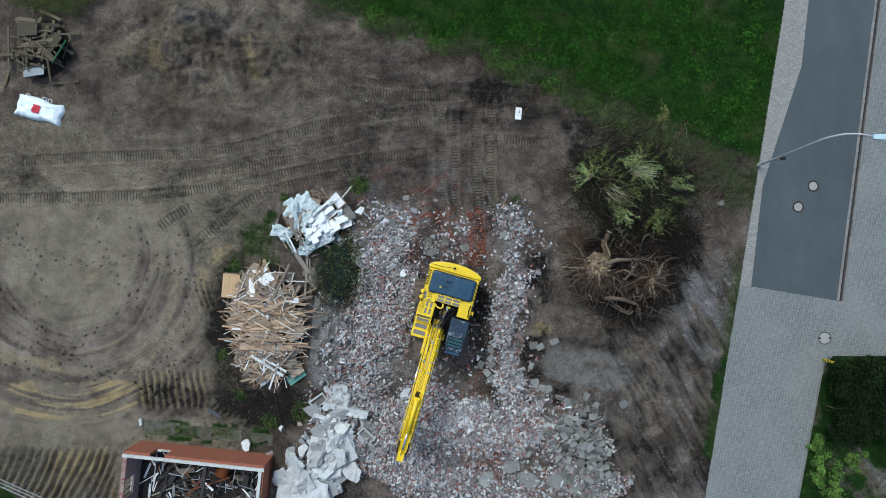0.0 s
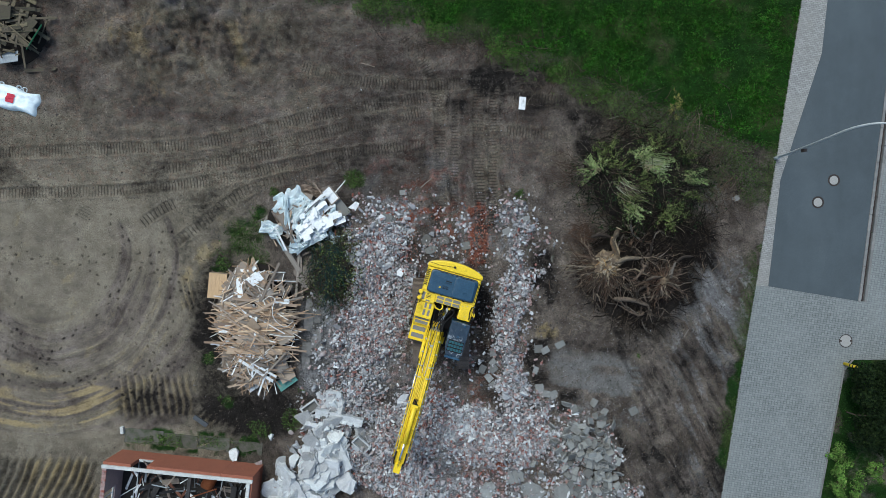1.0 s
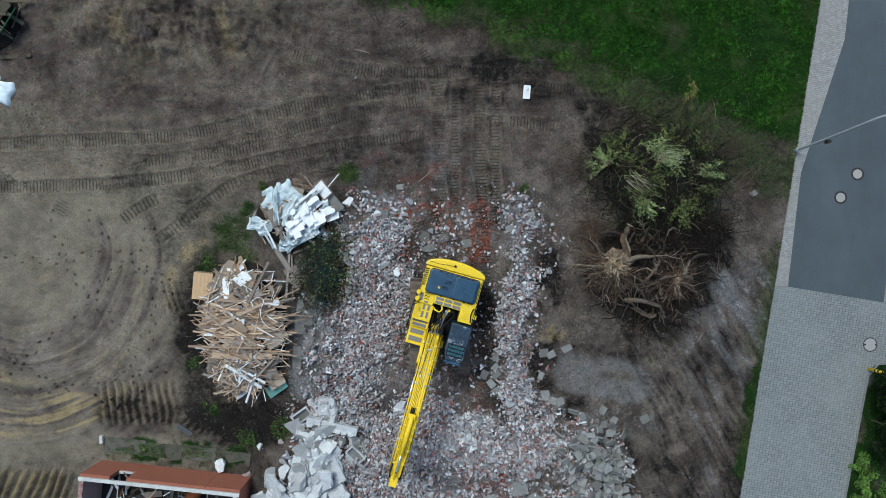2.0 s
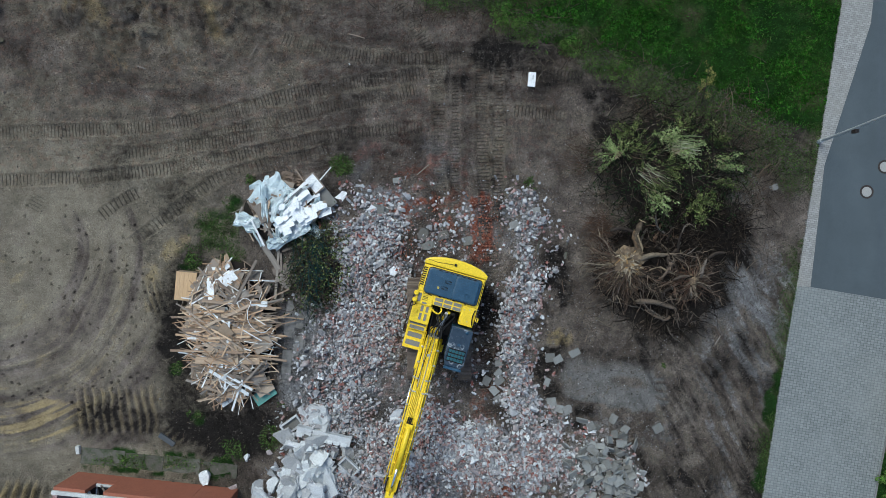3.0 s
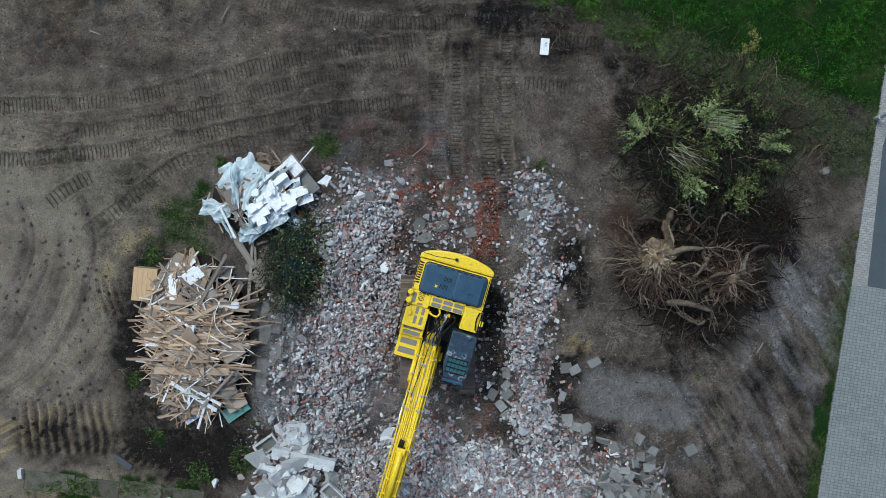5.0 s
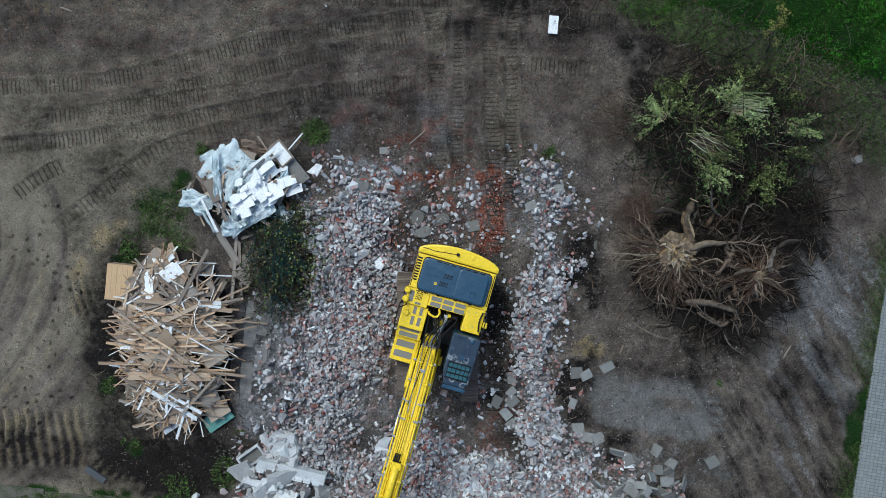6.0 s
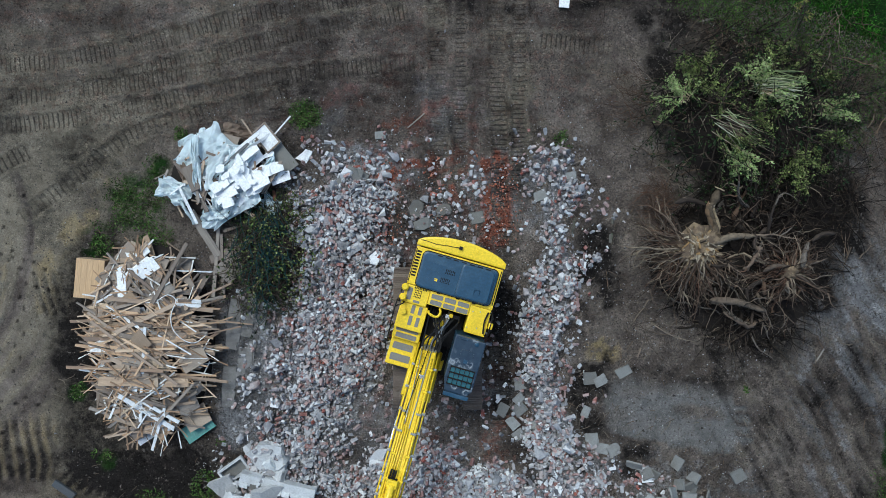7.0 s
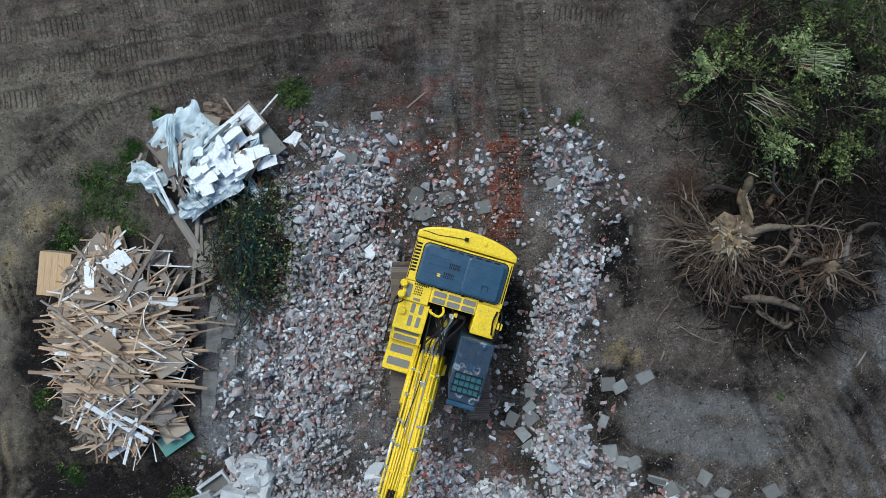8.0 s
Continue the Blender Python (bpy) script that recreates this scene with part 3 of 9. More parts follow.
    humus_shade += 0.85 * band(x + 0.8 * (fbm(x, y, 0.8, 4, 47) - 0.5), y, [(5.8, -1.0), (5.6, -4.0), (5.2, -8.6), (8.6, -9.2)], 0.5, 1.2) * ease(fbm(x, y, 0.9, 4, 48), 0.30, 0.58)
    humus_shade += 0.5 * band(x, y, [(7.2, -5.0), (10.5, -5.6)], 0.4, 1.1) * ease(fbm(x, y, 0.9, 4, 45), 0.34, 0.54)
    dust += 0.4 * band(x, y, [(-0.8, 1.0), (3.2, 0.9)], 0.5, 1.8) * ease(fbm(x, y, 1.1, 4, 44), 0.40, 0.58)
    sand += 0.5 * band(x, y, [(2.7, 4.6), (3.4, 2.2)], 0.4, 1.4) * ease(fbm(x, y * 0.6, 1.0, 4, 43), 0.40, 0.58)
    humus_shade += 0.32 * band(x, y, [(12.6, -5.2), (13.0, -12.5)], 0.9, 2.0) * ease(fbm(x, y, 0.8, 4, 49), 0.36, 0.56)
    grey = band(x, y, [(14.6, -1.0), (16.4, -6.0)], 0.8, 2.2) + 0.8 * band(x, y, [(15.5, 3.0), (14.0, -3.0)], 0.3, 1.3)
    dust += 0.5 * grey * ease(fbm(x + y * 0.5, y * 0.4, 0.9, 4, 63), 0.38, 0.6)
    u, v = x * 0.88 + y * 0.47, -x * 0.47 + y * 0.88
    drag = fbm(u * 2.2 + 0.9 * fbm(x, y, 0.5, 2, 61), v * 0.35, 1.0, 5, 64)
    east = ease(x, 8.0, 10.5) * ease(-y, -1.0, 2.0)
    humus_shade += 0.20 * east * ease(0.5 - drag, 0.02, 0.14)
    dust += 0.45 * east * ease(drag, 0.48, 0.58) * ease(x, 11.5, 14.0)
    scratch = fbm(u * 6.5 + 1.5 * fbm(x, y, 0.6, 3, 35), v * 0.55, 1.0, 4, 36)
    humus_shade += 0.26 * east * ease(0.48 - scratch, 0.0, 0.09)
    sand += 0.35 * east * ease(scratch, 0.53, 0.61)
    z += (0.10 * (drag - 0.5) + 0.06 * (scratch - 0.5)) * east * bare
    sweep = fbm(x * 0.5 - y * 0.2, y * 2.4, 1.0, 4, 65)
    north = ease(y, 2.0, 4.0) * bare
    humus_shade += 0.20 * north * (1 - 0.6 * nw) * ease(0.47 - sweep, 0.0, 0.14)
    sand += 0.35 * north * ease(sweep, 0.54, 0.68)
    scrape = fbm(x * 0.35 + 0.3 * y, y * 1.5, 0.8, 4, 86)
    humus_shade += 0.24 * band(x, y, [(-7.0, 11.6), (-1.5, 10.2), (3.5, 8.6)], 1.2, 3.4) * ease(scrape, 0.38, 0.6)
    for x0, w in ((0.32, 0.14), (1.3, 0.3), (1.68, 0.12), (2.5, 0.14), (3.4, 0.22)):
        humus_shade += 0.34 * band(x + 0.25 * (fbm(x * 0, y, 0.9, 3, 87) - 0.5), y, [(x0, 9.2), (x0 + 0.1, 2.6)], w * 0.5, w * 1.2) * ease(fbm(x, y * 0.5, 1.6, 3, 88), 0.34, 0.56)
    red += 0.10 * north * (1 - ease(x, 4, 8))
    humus_shade += 0.44 * band(x + 0.6 * (fbm(x, y, 0.9, 3, 31) - 0.5), y, [(-17.8, -9.1), (-14.0, -9.5), (-9.5, -10.0)], 0.6, 1.3) * (0.6 + 0.4 * ease(fbm(x, y, 1.3, 4, 32), 0.38, 0.56))
    moss = 0.9 * band(x, y, [(-17.5, -10.9), (-11.0, -11.4)], 0.5, 0.8) * ease(fbm(x, y, 1.4, 3, 66), 0.42, 0.6)
    for cx, cy, rr in ((-11.3, 0.6, 1.5), (-12.7, -0.9, 0.9), (-10.4, 1.9, 0.6), (-5.0, 3.8, 0.75), (4.6, 2.9, 0.5), (-8.7, -9.9, 0.7), (-13.3, -6.4, 0.5), (-12.2, -8.9, 0.5)):
        moss = moss + 0.8 * (1 - ease(np.hypot(x - cx, y - cy), rr * 0.4, rr)) * ease(fbm(x, y, 1.8, 3, 68), 0.4, 0.58)
    calm = ease(-x, 11.5, 16.0) * (1 - ease(y, 3.4, 7.0)) * ease(y, -12.5, -10.5) * (1 - 0.6 * np.clip(humus_shade, 0, 1))
    calm = np.maximum(calm, 0.85 * pan)
    # ground under paving and under the roofless shed lies lower
    z = z * (1 - paved) - 0.14 * paved
    shed = band(x, y, [(-14.6, -12.2), (-14.8, -17.0)], 4.0, 4.6)
    z = z * (1 - shed)
    green = np.clip(green + moss, 0, 1)
    tread = np.stack([count, press, pan, np.ones_like(x)], -1)
    return z, np.clip(np.stack([sand, yellow, dust, humus_shade], -1), 0, 1), np.clip(np.stack([green, red, calm, paved], -1), 0, 1), tread


def spread(lo, hi, step, reach):
    core = np.arange(lo, hi + step / 2, step)
    out, g = [], step
    while not out or out[-1] < reach:
        g *= 1.35
        out.append((out[-1] if out else 0) + g)
    out = np.array(out)
    return np.concatenate([(lo - out)[::-1], core, hi + out])


STEP = 0.072
GX, GY = spread(-29.5, 28.0, STEP, 1600), spread(-17.0, 17.0, STEP, 1600)
gx, gy = np.meshgrid(GX, GY)
gz, soil_a, soil_b, tread = fields(gx.ravel(), gy.ravel())
GZ = gz.reshape(gx.shape)


def ground_z(x, y):
    i = min(max(int(np.searchsorted(GX, x)) - 1, 0), len(GX) - 2)
    j = min(max(int(np.searchsorted(GY, y)) - 1, 0), len(GY) - 2)
    u, v = (x - GX[i]) / (GX[i + 1] - GX[i]), (y - GY[j]) / (GY[j + 1] - GY[j])
    return float((GZ[j, i] * (1 - u) + GZ[j, i + 1] * u) * (1 - v) + (GZ[j + 1, i] * (1 - u) + GZ[j + 1, i + 1] * u) * v)


def ground_material():
    m, nt, bsdf = start("soil")
    a, b = nt.nodes.new("ShaderNodeAttribute"), nt.nodes.new("ShaderNodeAttribute")
    a.attribute_name, b.attribute_name = "soil_a", "soil_b"
    tr = nt.nodes.new("ShaderNodeAttribute")
    tr.attribute_name = "tread"
    st = nt.nodes.new("ShaderNodeSeparateColor")
    nt.links.new(tr.outputs["Color"], st.inputs[0])
    # each shoe leaves a wide bar and a narrow slot, which gets painted shade
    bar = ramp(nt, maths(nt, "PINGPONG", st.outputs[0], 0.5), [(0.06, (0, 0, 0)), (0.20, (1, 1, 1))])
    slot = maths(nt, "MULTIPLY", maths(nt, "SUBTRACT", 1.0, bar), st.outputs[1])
    sa, sb = nt.nodes.new("ShaderNodeSeparateColor"), nt.nodes.new("ShaderNodeSeparateColor")
    nt.links.new(a.outputs["Color"], sa.inputs[0])
    nt.links.new(b.outputs["Color"], sb.inputs[0])
    n1, n2, n3 = noise_tex(nt, 0.45, 6, 0.65), noise_tex(nt, 3.2, 6, 0.7), noise_tex(nt, 17, 5, 0.75)
    dirt = ramp(nt, n1, [(0.32, (0.096, 0.078, 0.066)), (0.5, (0.184, 0.153, 0.130)), (0.68, (0.305, 0.260, 0.222))])
    sand = ramp(nt, n1, [(0.3, (0.196, 0.168, 0.127)), (0.7, (0.335, 0.293, 0.226))])
    dust = ramp(nt, n2, [(0.3, (0.21, 0.205, 0.205)), (0.7, (0.40, 0.395, 0.40))])
    rough = ramp(nt, n2, [(0.40, (0, 0, 0)), (0.57, (1, 1, 1))])

    def worn(mask, k=0.55):
        v = maths(nt, "ADD", maths(nt, "MULTIPLY", mask, 1.0 + k), maths(nt, "MULTIPLY", maths(nt, "SUBTRACT", rough, 1.0), k), True)
        return v
    col = mixc(nt, worn(sa.outputs[0], 0.25), dirt, sand)
    col = mixc(nt, worn(sa.outputs[1], 0.3), col, (0.43, 0.335, 0.185))
    col = mixc(nt, worn(sa.outputs[2], 0.6), col, dust)
    col = mixc(nt, maths(nt, "MULTIPLY", st.outputs[2], 0.9), col, ramp(nt, n2, [(0.3, (0.185, 0.180, 0.172)), (0.7, (0.255, 0.250, 0.242))]))
    col = mixc(nt, worn(sb.outputs[1], 0.5), col, (0.32, 0.115, 0.075))
    # alpha mixes in near-black: dark soil and the shade painted in hollows
    col = mixc(nt, worn(a.outputs["Alpha"], 0.35), col, (0.030, 0.026, 0.0235))
    turf = ramp(nt, n1, [(0.35, (0.016, 0.042, 0.010)), (0.52, (0.026, 0.064, 0.014)), (0.62, (0.06, 0.075, 0.03)), (0.72, (0.13, 0.115, 0.075))])
    col = mixc(nt, worn(sb.outputs[0], 0.4), col, turf)
    specks = nt.nodes.new("ShaderNodeTexVoronoi")
    specks.inputs["Scale"].default_value = 14
    nt.links.new(nt.nodes.new("ShaderNodeNewGeometry").outputs["Position"], specks.inputs["Vector"])
    grain = ramp(nt, n3, [(0.34, (0.42, 0.42, 0.42)), (0.48, (0.98, 0.98, 0.98)), (0.66, (1.62, 1.60, 1.58))])
    n4 = noise_tex(nt, 8.5, 5, 0.75)
    n5 = noise_tex(nt, 1.3, 9, 0.72)
    moist = ramp(nt, n5, [(0.34, (0.55, 0.54, 0.53)), (0.5, (1.0, 1.0, 1.0)), (0.66, (1.42, 1.42, 1.42))])
    keep = maths(nt, "SUBTRACT", 1.0, maths(nt, "MULTIPLY", sb.outputs[2], 0.45))
    col = mixc(nt, maths(nt, "MULTIPLY", keep, 0.85), col, moist, "MULTIPLY")
    # dark pits, pale crumbs: crevice shade put into the soil's colour
    clods = ramp(nt, n4, [(0.35, (0.36, 0.35, 0.35)), (0.41, (0.94, 0.94, 0.94)), (0.60, (1.02, 1.02, 1.02)), (0.65, (1.6, 1.59, 1.57))])
    col = mixc(nt, maths(nt, "MULTIPLY", keep, 0.85), col, clods, "MULTIPLY")
    crumbly = ramp(nt, noise_tex(nt, 0.8, 5, 0.7), [(0.38, (0.35, 0.35, 0.35)), (0.58, (1, 1, 1))])
    col = mixc(nt, maths(nt, "MULTIPLY", maths(nt, "MULTIPLY", keep, crumbly), 0.95), col, grain, "MULTIPLY")
    # near-black in the slots stands for the shade in these narrow recesses
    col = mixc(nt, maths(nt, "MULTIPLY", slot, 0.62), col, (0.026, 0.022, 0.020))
    nt.links.new(col, bsdf.inputs["Base Color"])
    bsdf.inputs["Roughness"].default_value = 0.95
    bsdf.inputs["Specular IOR Level"].default_value = 0.06
    h = maths(nt, "ADD", maths(nt, "ADD", maths(nt, "MULTIPLY", n2, 2.0), maths(nt, "MULTIPLY", n4, 1.6)), maths(nt, "ADD", n3, maths(nt, "MULTIPLY", specks.outputs["Distance"], -0.5)))
    h = maths(nt, "SUBTRACT", maths(nt, "MULTIPLY", h, keep), maths(nt, "MULTIPLY", slot, 0.5))
    bumped(nt, bsdf, h, 1.0, 0.12)
    return m


nx, ny = len(GX), len(GY)
ids = np.arange(nx * ny).reshape(ny, nx)
quads = np.stack([ids[:-1, :-1].ravel(), ids[:-1, 1:].ravel(), ids[1:, 1:].ravel(), ids[1:, :-1].ravel()], 1)
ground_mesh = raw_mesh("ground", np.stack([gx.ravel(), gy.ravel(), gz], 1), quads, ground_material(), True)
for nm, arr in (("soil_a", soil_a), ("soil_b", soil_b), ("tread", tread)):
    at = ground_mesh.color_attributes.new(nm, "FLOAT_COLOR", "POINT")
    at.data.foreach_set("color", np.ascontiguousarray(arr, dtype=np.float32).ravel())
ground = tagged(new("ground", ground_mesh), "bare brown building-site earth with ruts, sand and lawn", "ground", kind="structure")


# ---- road, pavements and what stands on them ----
ROAD_TURN = Matrix.Rotation(radians(9.2), 4, "Z")


def paver_material(name, cols, w, h, gap, turn_deg, patch, shift=0.5):
    m, nt, bsdf = start(name)
    mp = nt.nodes.new("ShaderNodeMapping")
    mp.inputs["Rotation"].default_value = (0, 0, radians(turn_deg))
    nt.links.new(nt.nodes.new("ShaderNodeNewGeometry").outputs["Position"], mp.inputs[0])
    b = nt.nodes.new("ShaderNodeTexBrick")
    b.offset = shift
    for key, v in (("Scale", 1.0), ("Brick Width", w), ("Row Height", h), ("Mortar Size", gap), ("Mortar Smooth", 0.2), ("Bias", 0.0)):
        b.inputs[key].default_value = v
    b.inputs["Color1"].default_value, b.inputs["Color2"].default_value = (*cols[0], 1), (*cols[1], 1)
    b.inputs["Mortar"].default_value = (*cols[2], 1)
    nt.links.new(mp.outputs[0], b.inputs["Vector"])
    n1, n2 = noise_tex(nt, 0.35, 5, 0.6), noise_tex(nt, 30, 3, 0.7)
    col = mixc(nt, maths(nt, "MULTIPLY", ramp(nt, n1, [(0.42, (0, 0, 0)), (0.7, (1, 1, 1))]), patch), b.outputs["Color"], cols[3])
    col = mixc(nt, 0.7, col, ramp(nt, n2, [(0.25, (0.75, 0.75, 0.75)), (0.75, (1.2, 1.2, 1.2))]), "MULTIPLY")
    nt.links.new(col, bsdf.inputs["Base Color"])
    bsdf.inputs["Roughness"].default_value = 0.85
    bsdf.inputs["Specular IOR Level"].default_value = 0.2
    bumped(nt, bsdf, maths(nt, "SUBTRACT", n2, maths(nt, "MULTIPLY", b.outputs["Fac"], 4.0)), 0.5, 0.008)
    return m


M["pavers"] = paver_material("pavers", [(0.235, 0.250, 0.248), (0.185, 0.197, 0.197), (0.105, 0.112, 0.112), (0.262, 0.275, 0.270)], 0.168, 0.128, 0.010, 9.2, 0.45, 0.0)
M["pavers_old"] = paver_material("pavers_old", [(0.34, 0.335, 0.325), (0.245, 0.242, 0.235), (0.17, 0.167, 0.16), (0.27, 0.262, 0.24)], 0.2, 0.105, 0.010, 9.2, 0.55)
M["kerb"] = surf("kerb", [(0.23, 0.23, 0.225), (0.19, 0.19, 0.187), (0.26, 0.255, 0.25)], 0.85, stain=(0.14, 0.13, 0.12), stained=0.5, big=2, fine=40)


def asphalt_material():
    m, nt, bsdf = start("asphalt")
    n1, n2 = noise_tex(nt, 0.25, 4, 0.6, None, (1.6, 0.35, 1)), noise_tex(nt, 45, 3, 0.8)
    n3 = noise_tex(nt, 0.5, 5, 0.7)
    col = ramp(nt, n1, [(0.3, (0.052, 0.066, 0.076)), (0.7, (0.074, 0.091, 0.103))])
    col = mixc(nt, 0.5, col, ramp(nt, n3, [(0.35, (0.8, 0.8, 0.8)), (0.65, (1.15, 1.15, 1.15))]), "MULTIPLY")
    col = mixc(nt, 0.8, col, ramp(nt, n2, [(0.3, (0.7, 0.7, 0.7)), (0.75, (1.3, 1.3, 1.3))]), "MULTIPLY")
    nt.links.new(col, bsdf.inputs["Base Color"])
    bsdf.inputs["Roughness"].default_value = 0.8
    bumped(nt, bsdf, n2, 0.5, 0.006)
    return m


M["asphalt"] = asphalt_material()
M["iron"] = surf("iron", [(0.055, 0.045, 0.042)], 0.6, 0.4, stain=(0.12, 0.07, 0.05), big=8, fine=60)
M["lid_concrete"] = surf("lid_concrete", [(0.34, 0.335, 0.32)], 0.85, stain=(0.28, 0.26, 0.24), big=5, fine=50)
M["galvanised"] = surf("galvanised", [(0.46, 0.48, 0.49)], 0.5, 0.25, stain=(0.3, 0.31, 0.32), big=4, fine=30, bump=0.05)
M["lamp_blue"] = surf("lamp_blue", [(0.50, 0.66, 0.74)], 0.4, 0.0, stain=(0.42, 0.55, 0.62), big=3, fine=20, bump=0.05)

structure = dict(kind="structure")
part("pavement_1", prism([(pave_west(90), 90), (pave_west(-2.27), -2.27), (18.6, -2.29), (19.3, 3.8), (20.55, 7.6), (21.65, 10.95), (22.1, 15.05), (35.0, 90)], -0.3, 0.03), M["pavers_old"], None)
part("road", prism([(18.6, -2.294), (23.75, -3.15), (26.1, 15.05), (35.9, 90), (35.0, 90), (22.104, 15.05), (21.654, 10.95), (20.554, 7.6), (19.304, 3.8)], -0.3, -0.012), M["asphalt"], None)
part("pavement_2", prism([(pave_west(-2.274), -2.274), (pave_west(-60), -60), (12.9, -60), (22.9, -7.1), (23.3, -6.5), (23.85, -3.17), (23.75, -3.155), (18.6, -2.3)], -0.3, 0.0), M["pavers"], None)
part("pavement_3", prism([(23.306, -6.5), (60, -6.5), (60, 90), (36.42, 90), (26.62, 15.05), (24.255, -3.17), (23.856, -3.17)], -0.3, 0.0), M["pavers"], None)
for n, lab, cat in (("pavement_1", "old grey concrete block pavement beside the lawn", "pavement"), ("road", "worn blue-grey asphalt road surface", "road"),
                    ("pavement_2", "grey concrete block paved lane", "pavement"), ("pavement_3", "grey concrete block pavement beside the road", "pavement")):
    tagged(bpy.data.objects[n], lab, cat, **structure)

# kerb stones between road and eastern pavement, two rows with a gutter
kerb = thing("kerb", "two rows of grey concrete kerb stones with gutter", "kerb", kind="structure")
d = Vector((26.1 - 23.75, 15.05 + 3.15, 0)).normalized()
nrm = Vector((d.y, -d.x, 0))
for row, (off, wid, top) in enumerate(((0.02, 0.16, 0.0), (0.21, 0.05, -0.01), (0.34, 0.14, 0.035))):
    stone = mesh_bm("kerb_stone", box(0.006, 0, -0.28, 0.994, wid, top, 0.012), M["kerb" if row != 1 else "iron"])
    for k in range(26):
        p = Vector((23.75, -3.15, 0)) + d * k + nrm * (off + wid)
        part("kerb_stone", stone, None, kerb, m=Matrix.Translation(p) @ Matrix.Rotation(math.atan2(d.y, d.x), 4, "Z"))
# thin edging stones round the garden
edging = thing("edging", "thin pale concrete edging stones round a garden bed", "edging", kind="structure")
edge_stone = mesh_bm("edging_stone", box(0.01, -0.035, -0.25, 0.99, 0.035, 0.05, 0.01), M["kerb"])
e0, e1 = Vector((22.93, -7.1, 0)), Vector((21.43, -15.05, 0))
ed = (e1 - e0).normalized()
for k in range(12):
    part("edging_stone", edge_stone, None, edging, m=Matrix.Translation(e0 + ed * k) @ Matrix.Rotation(math.atan2(ed.y, ed.x), 4, "Z"))
part("edging_stone", edge_stone, None, edging, m=Matrix.Translation((22.95, -7.08, 0)) @ Matrix.Rotation(radians(50), 4, "Z") @ Matrix.Scale(0.85, 4, (1, 0, 0)))


def manhole(x, y, z, r, lid_r, notch=False):
    hole = thing("manhole_cover", "round concrete-filled iron manhole cover in the road" if not notch else "round concrete manhole cover with iron rim in the paving",
                 "manhole cover", Matrix.Translation((x, y, z)), group="manhole covers")
    bm = bmesh.new()
    outer = [bm.verts.new((r * math.cos(a), r * math.sin(a), 0.012)) for a in (k * math.pi / 16 for k in range(32))]
    inner = [bm.verts.new((lid_r * math.cos(a), lid_r * math.sin(a), 0.012)) for a in (k * math.pi / 16 for k in range(32))]
    low_o = [bm.verts.new((v.co.x, v.co.y, -0.1)) for v in outer]
    low_i = [bm.verts.new((v.co.x, v.co.y, -0.02)) for v in inner]
    for k in range(32):
        j = (k + 1) % 32
        bm.faces.new((outer[k], outer[j], inner[j], inner[k]))
        bm.faces.new((low_o[k], low_o[j], outer[j], outer[k]))
        bm.faces.new((inner[k], inner[j], low_i[j], low_i[k]))
    part("rim", bm, M["iron"], hole)
    part("lid", disc_into(bmesh.new(), 0, 0, -0.05, 0.006, lid_r - 0.012, 32), M["lid_concrete"], hole)
    for k in range(2 if notch else 12):
        a = k * math.pi * (1 if notch else 1 / 6)
        rr = lid_r - 0.05 if notch else (r + lid_r) / 2
        s = 0.05 if notch else 0.025
        part("notch" if notch else "stud", box(-s, -s, 0.008, s, s, 0.02, 0.004), M["iron"], hole,
             m=Matrix.Translation((rr * math.cos(a), rr * math.sin(a), 0)) @ Matrix.Rotation(a, 4, "Z"))


manhole(22.37, 3.75, -0.012, 0.345, 0.26)
manhole(21.46, 2.49, -0.012, 0.345, 0.26)
manhole(23.04, -5.42, 0.0, 0.38, 0.34, True)

lamp = thing("street_lamp", "tall grey galvanised street lamp with curved arm", "street lamp", Matrix.Translation((19.0, 5.0, 0)))
pole = [(0, 0, -0.3), (0.02, 0.08, 1.5), (0.05, 0.2, 3.2), (0.10, 0.36, 5.0), (0.32, 0.52, 6.1), (0.85, 0.60, 6.75), (1.5, 0.55, 7.0), (2.05, 0.42, 7.05)]
pole = [tuple(p) for p in smooth_path(pole, 4)]
part("pole", tube(pole, [0.075 - 0.035 * i / (len(pole) - 1) for i in range(len(pole))], 10), M["galvanised"], lamp, smooth=True)
part("base_collar", disc_into(bmesh.new(), 0, 0, -0.02, 0.35, 0.105, 12), M["galvanised"], lamp)
part("service_box", box(-0.08, -0.16, 2.5, 0.10, 0.0, 2.8, 0.02), M["iron"], lamp, "small dark box strapped to the pole", m=pose(0.08, 0.1, 0))
head = part("lamp_head", prism([(2.0, 0.32), (2.1, 0.29), (3.0, 0.25), (3.08, 0.32), (3.08, 0.50), (3.0, 0.56), (2.1, 0.53), (2.0, 0.5)], 6.98, 7.12, 0.03), M["lamp_blue"], lamp, "pale blue lamp housing")
part("lens", prism([(2.2, 0.33), (2.95, 0.30), (2.95, 0.51), (2.2, 0.5)], 6.95, 6.976), M["galvanised"], head)

M["bollard_yellow"] = surf("bollard_yellow", [(0.75, 0.55, 0.03)], 0.5, stain=(0.45, 0.33, 0.05), big=6, fine=30, bump=0.1)
M["black_paint"] = surf("black_paint", [(0.02, 0.02, 0.02)], 0.5, stain=(0.05, 0.05, 0.05), big=6, fine=30, bump=0.1)
bollard = thing("bollard", "yellow steel bollard with black bands on the paving", "bollard", Matrix.Translation((22.97, -6.72, 0)))
part("post", tube([(0, 0, -0.1), (0, 0, 0.98), (0, 0, 1.04), (0, 0, 1.06)], [0.085, 0.085, 0.07, 0.03], 14), M["bollard_yellow"], bollard, smooth=True)
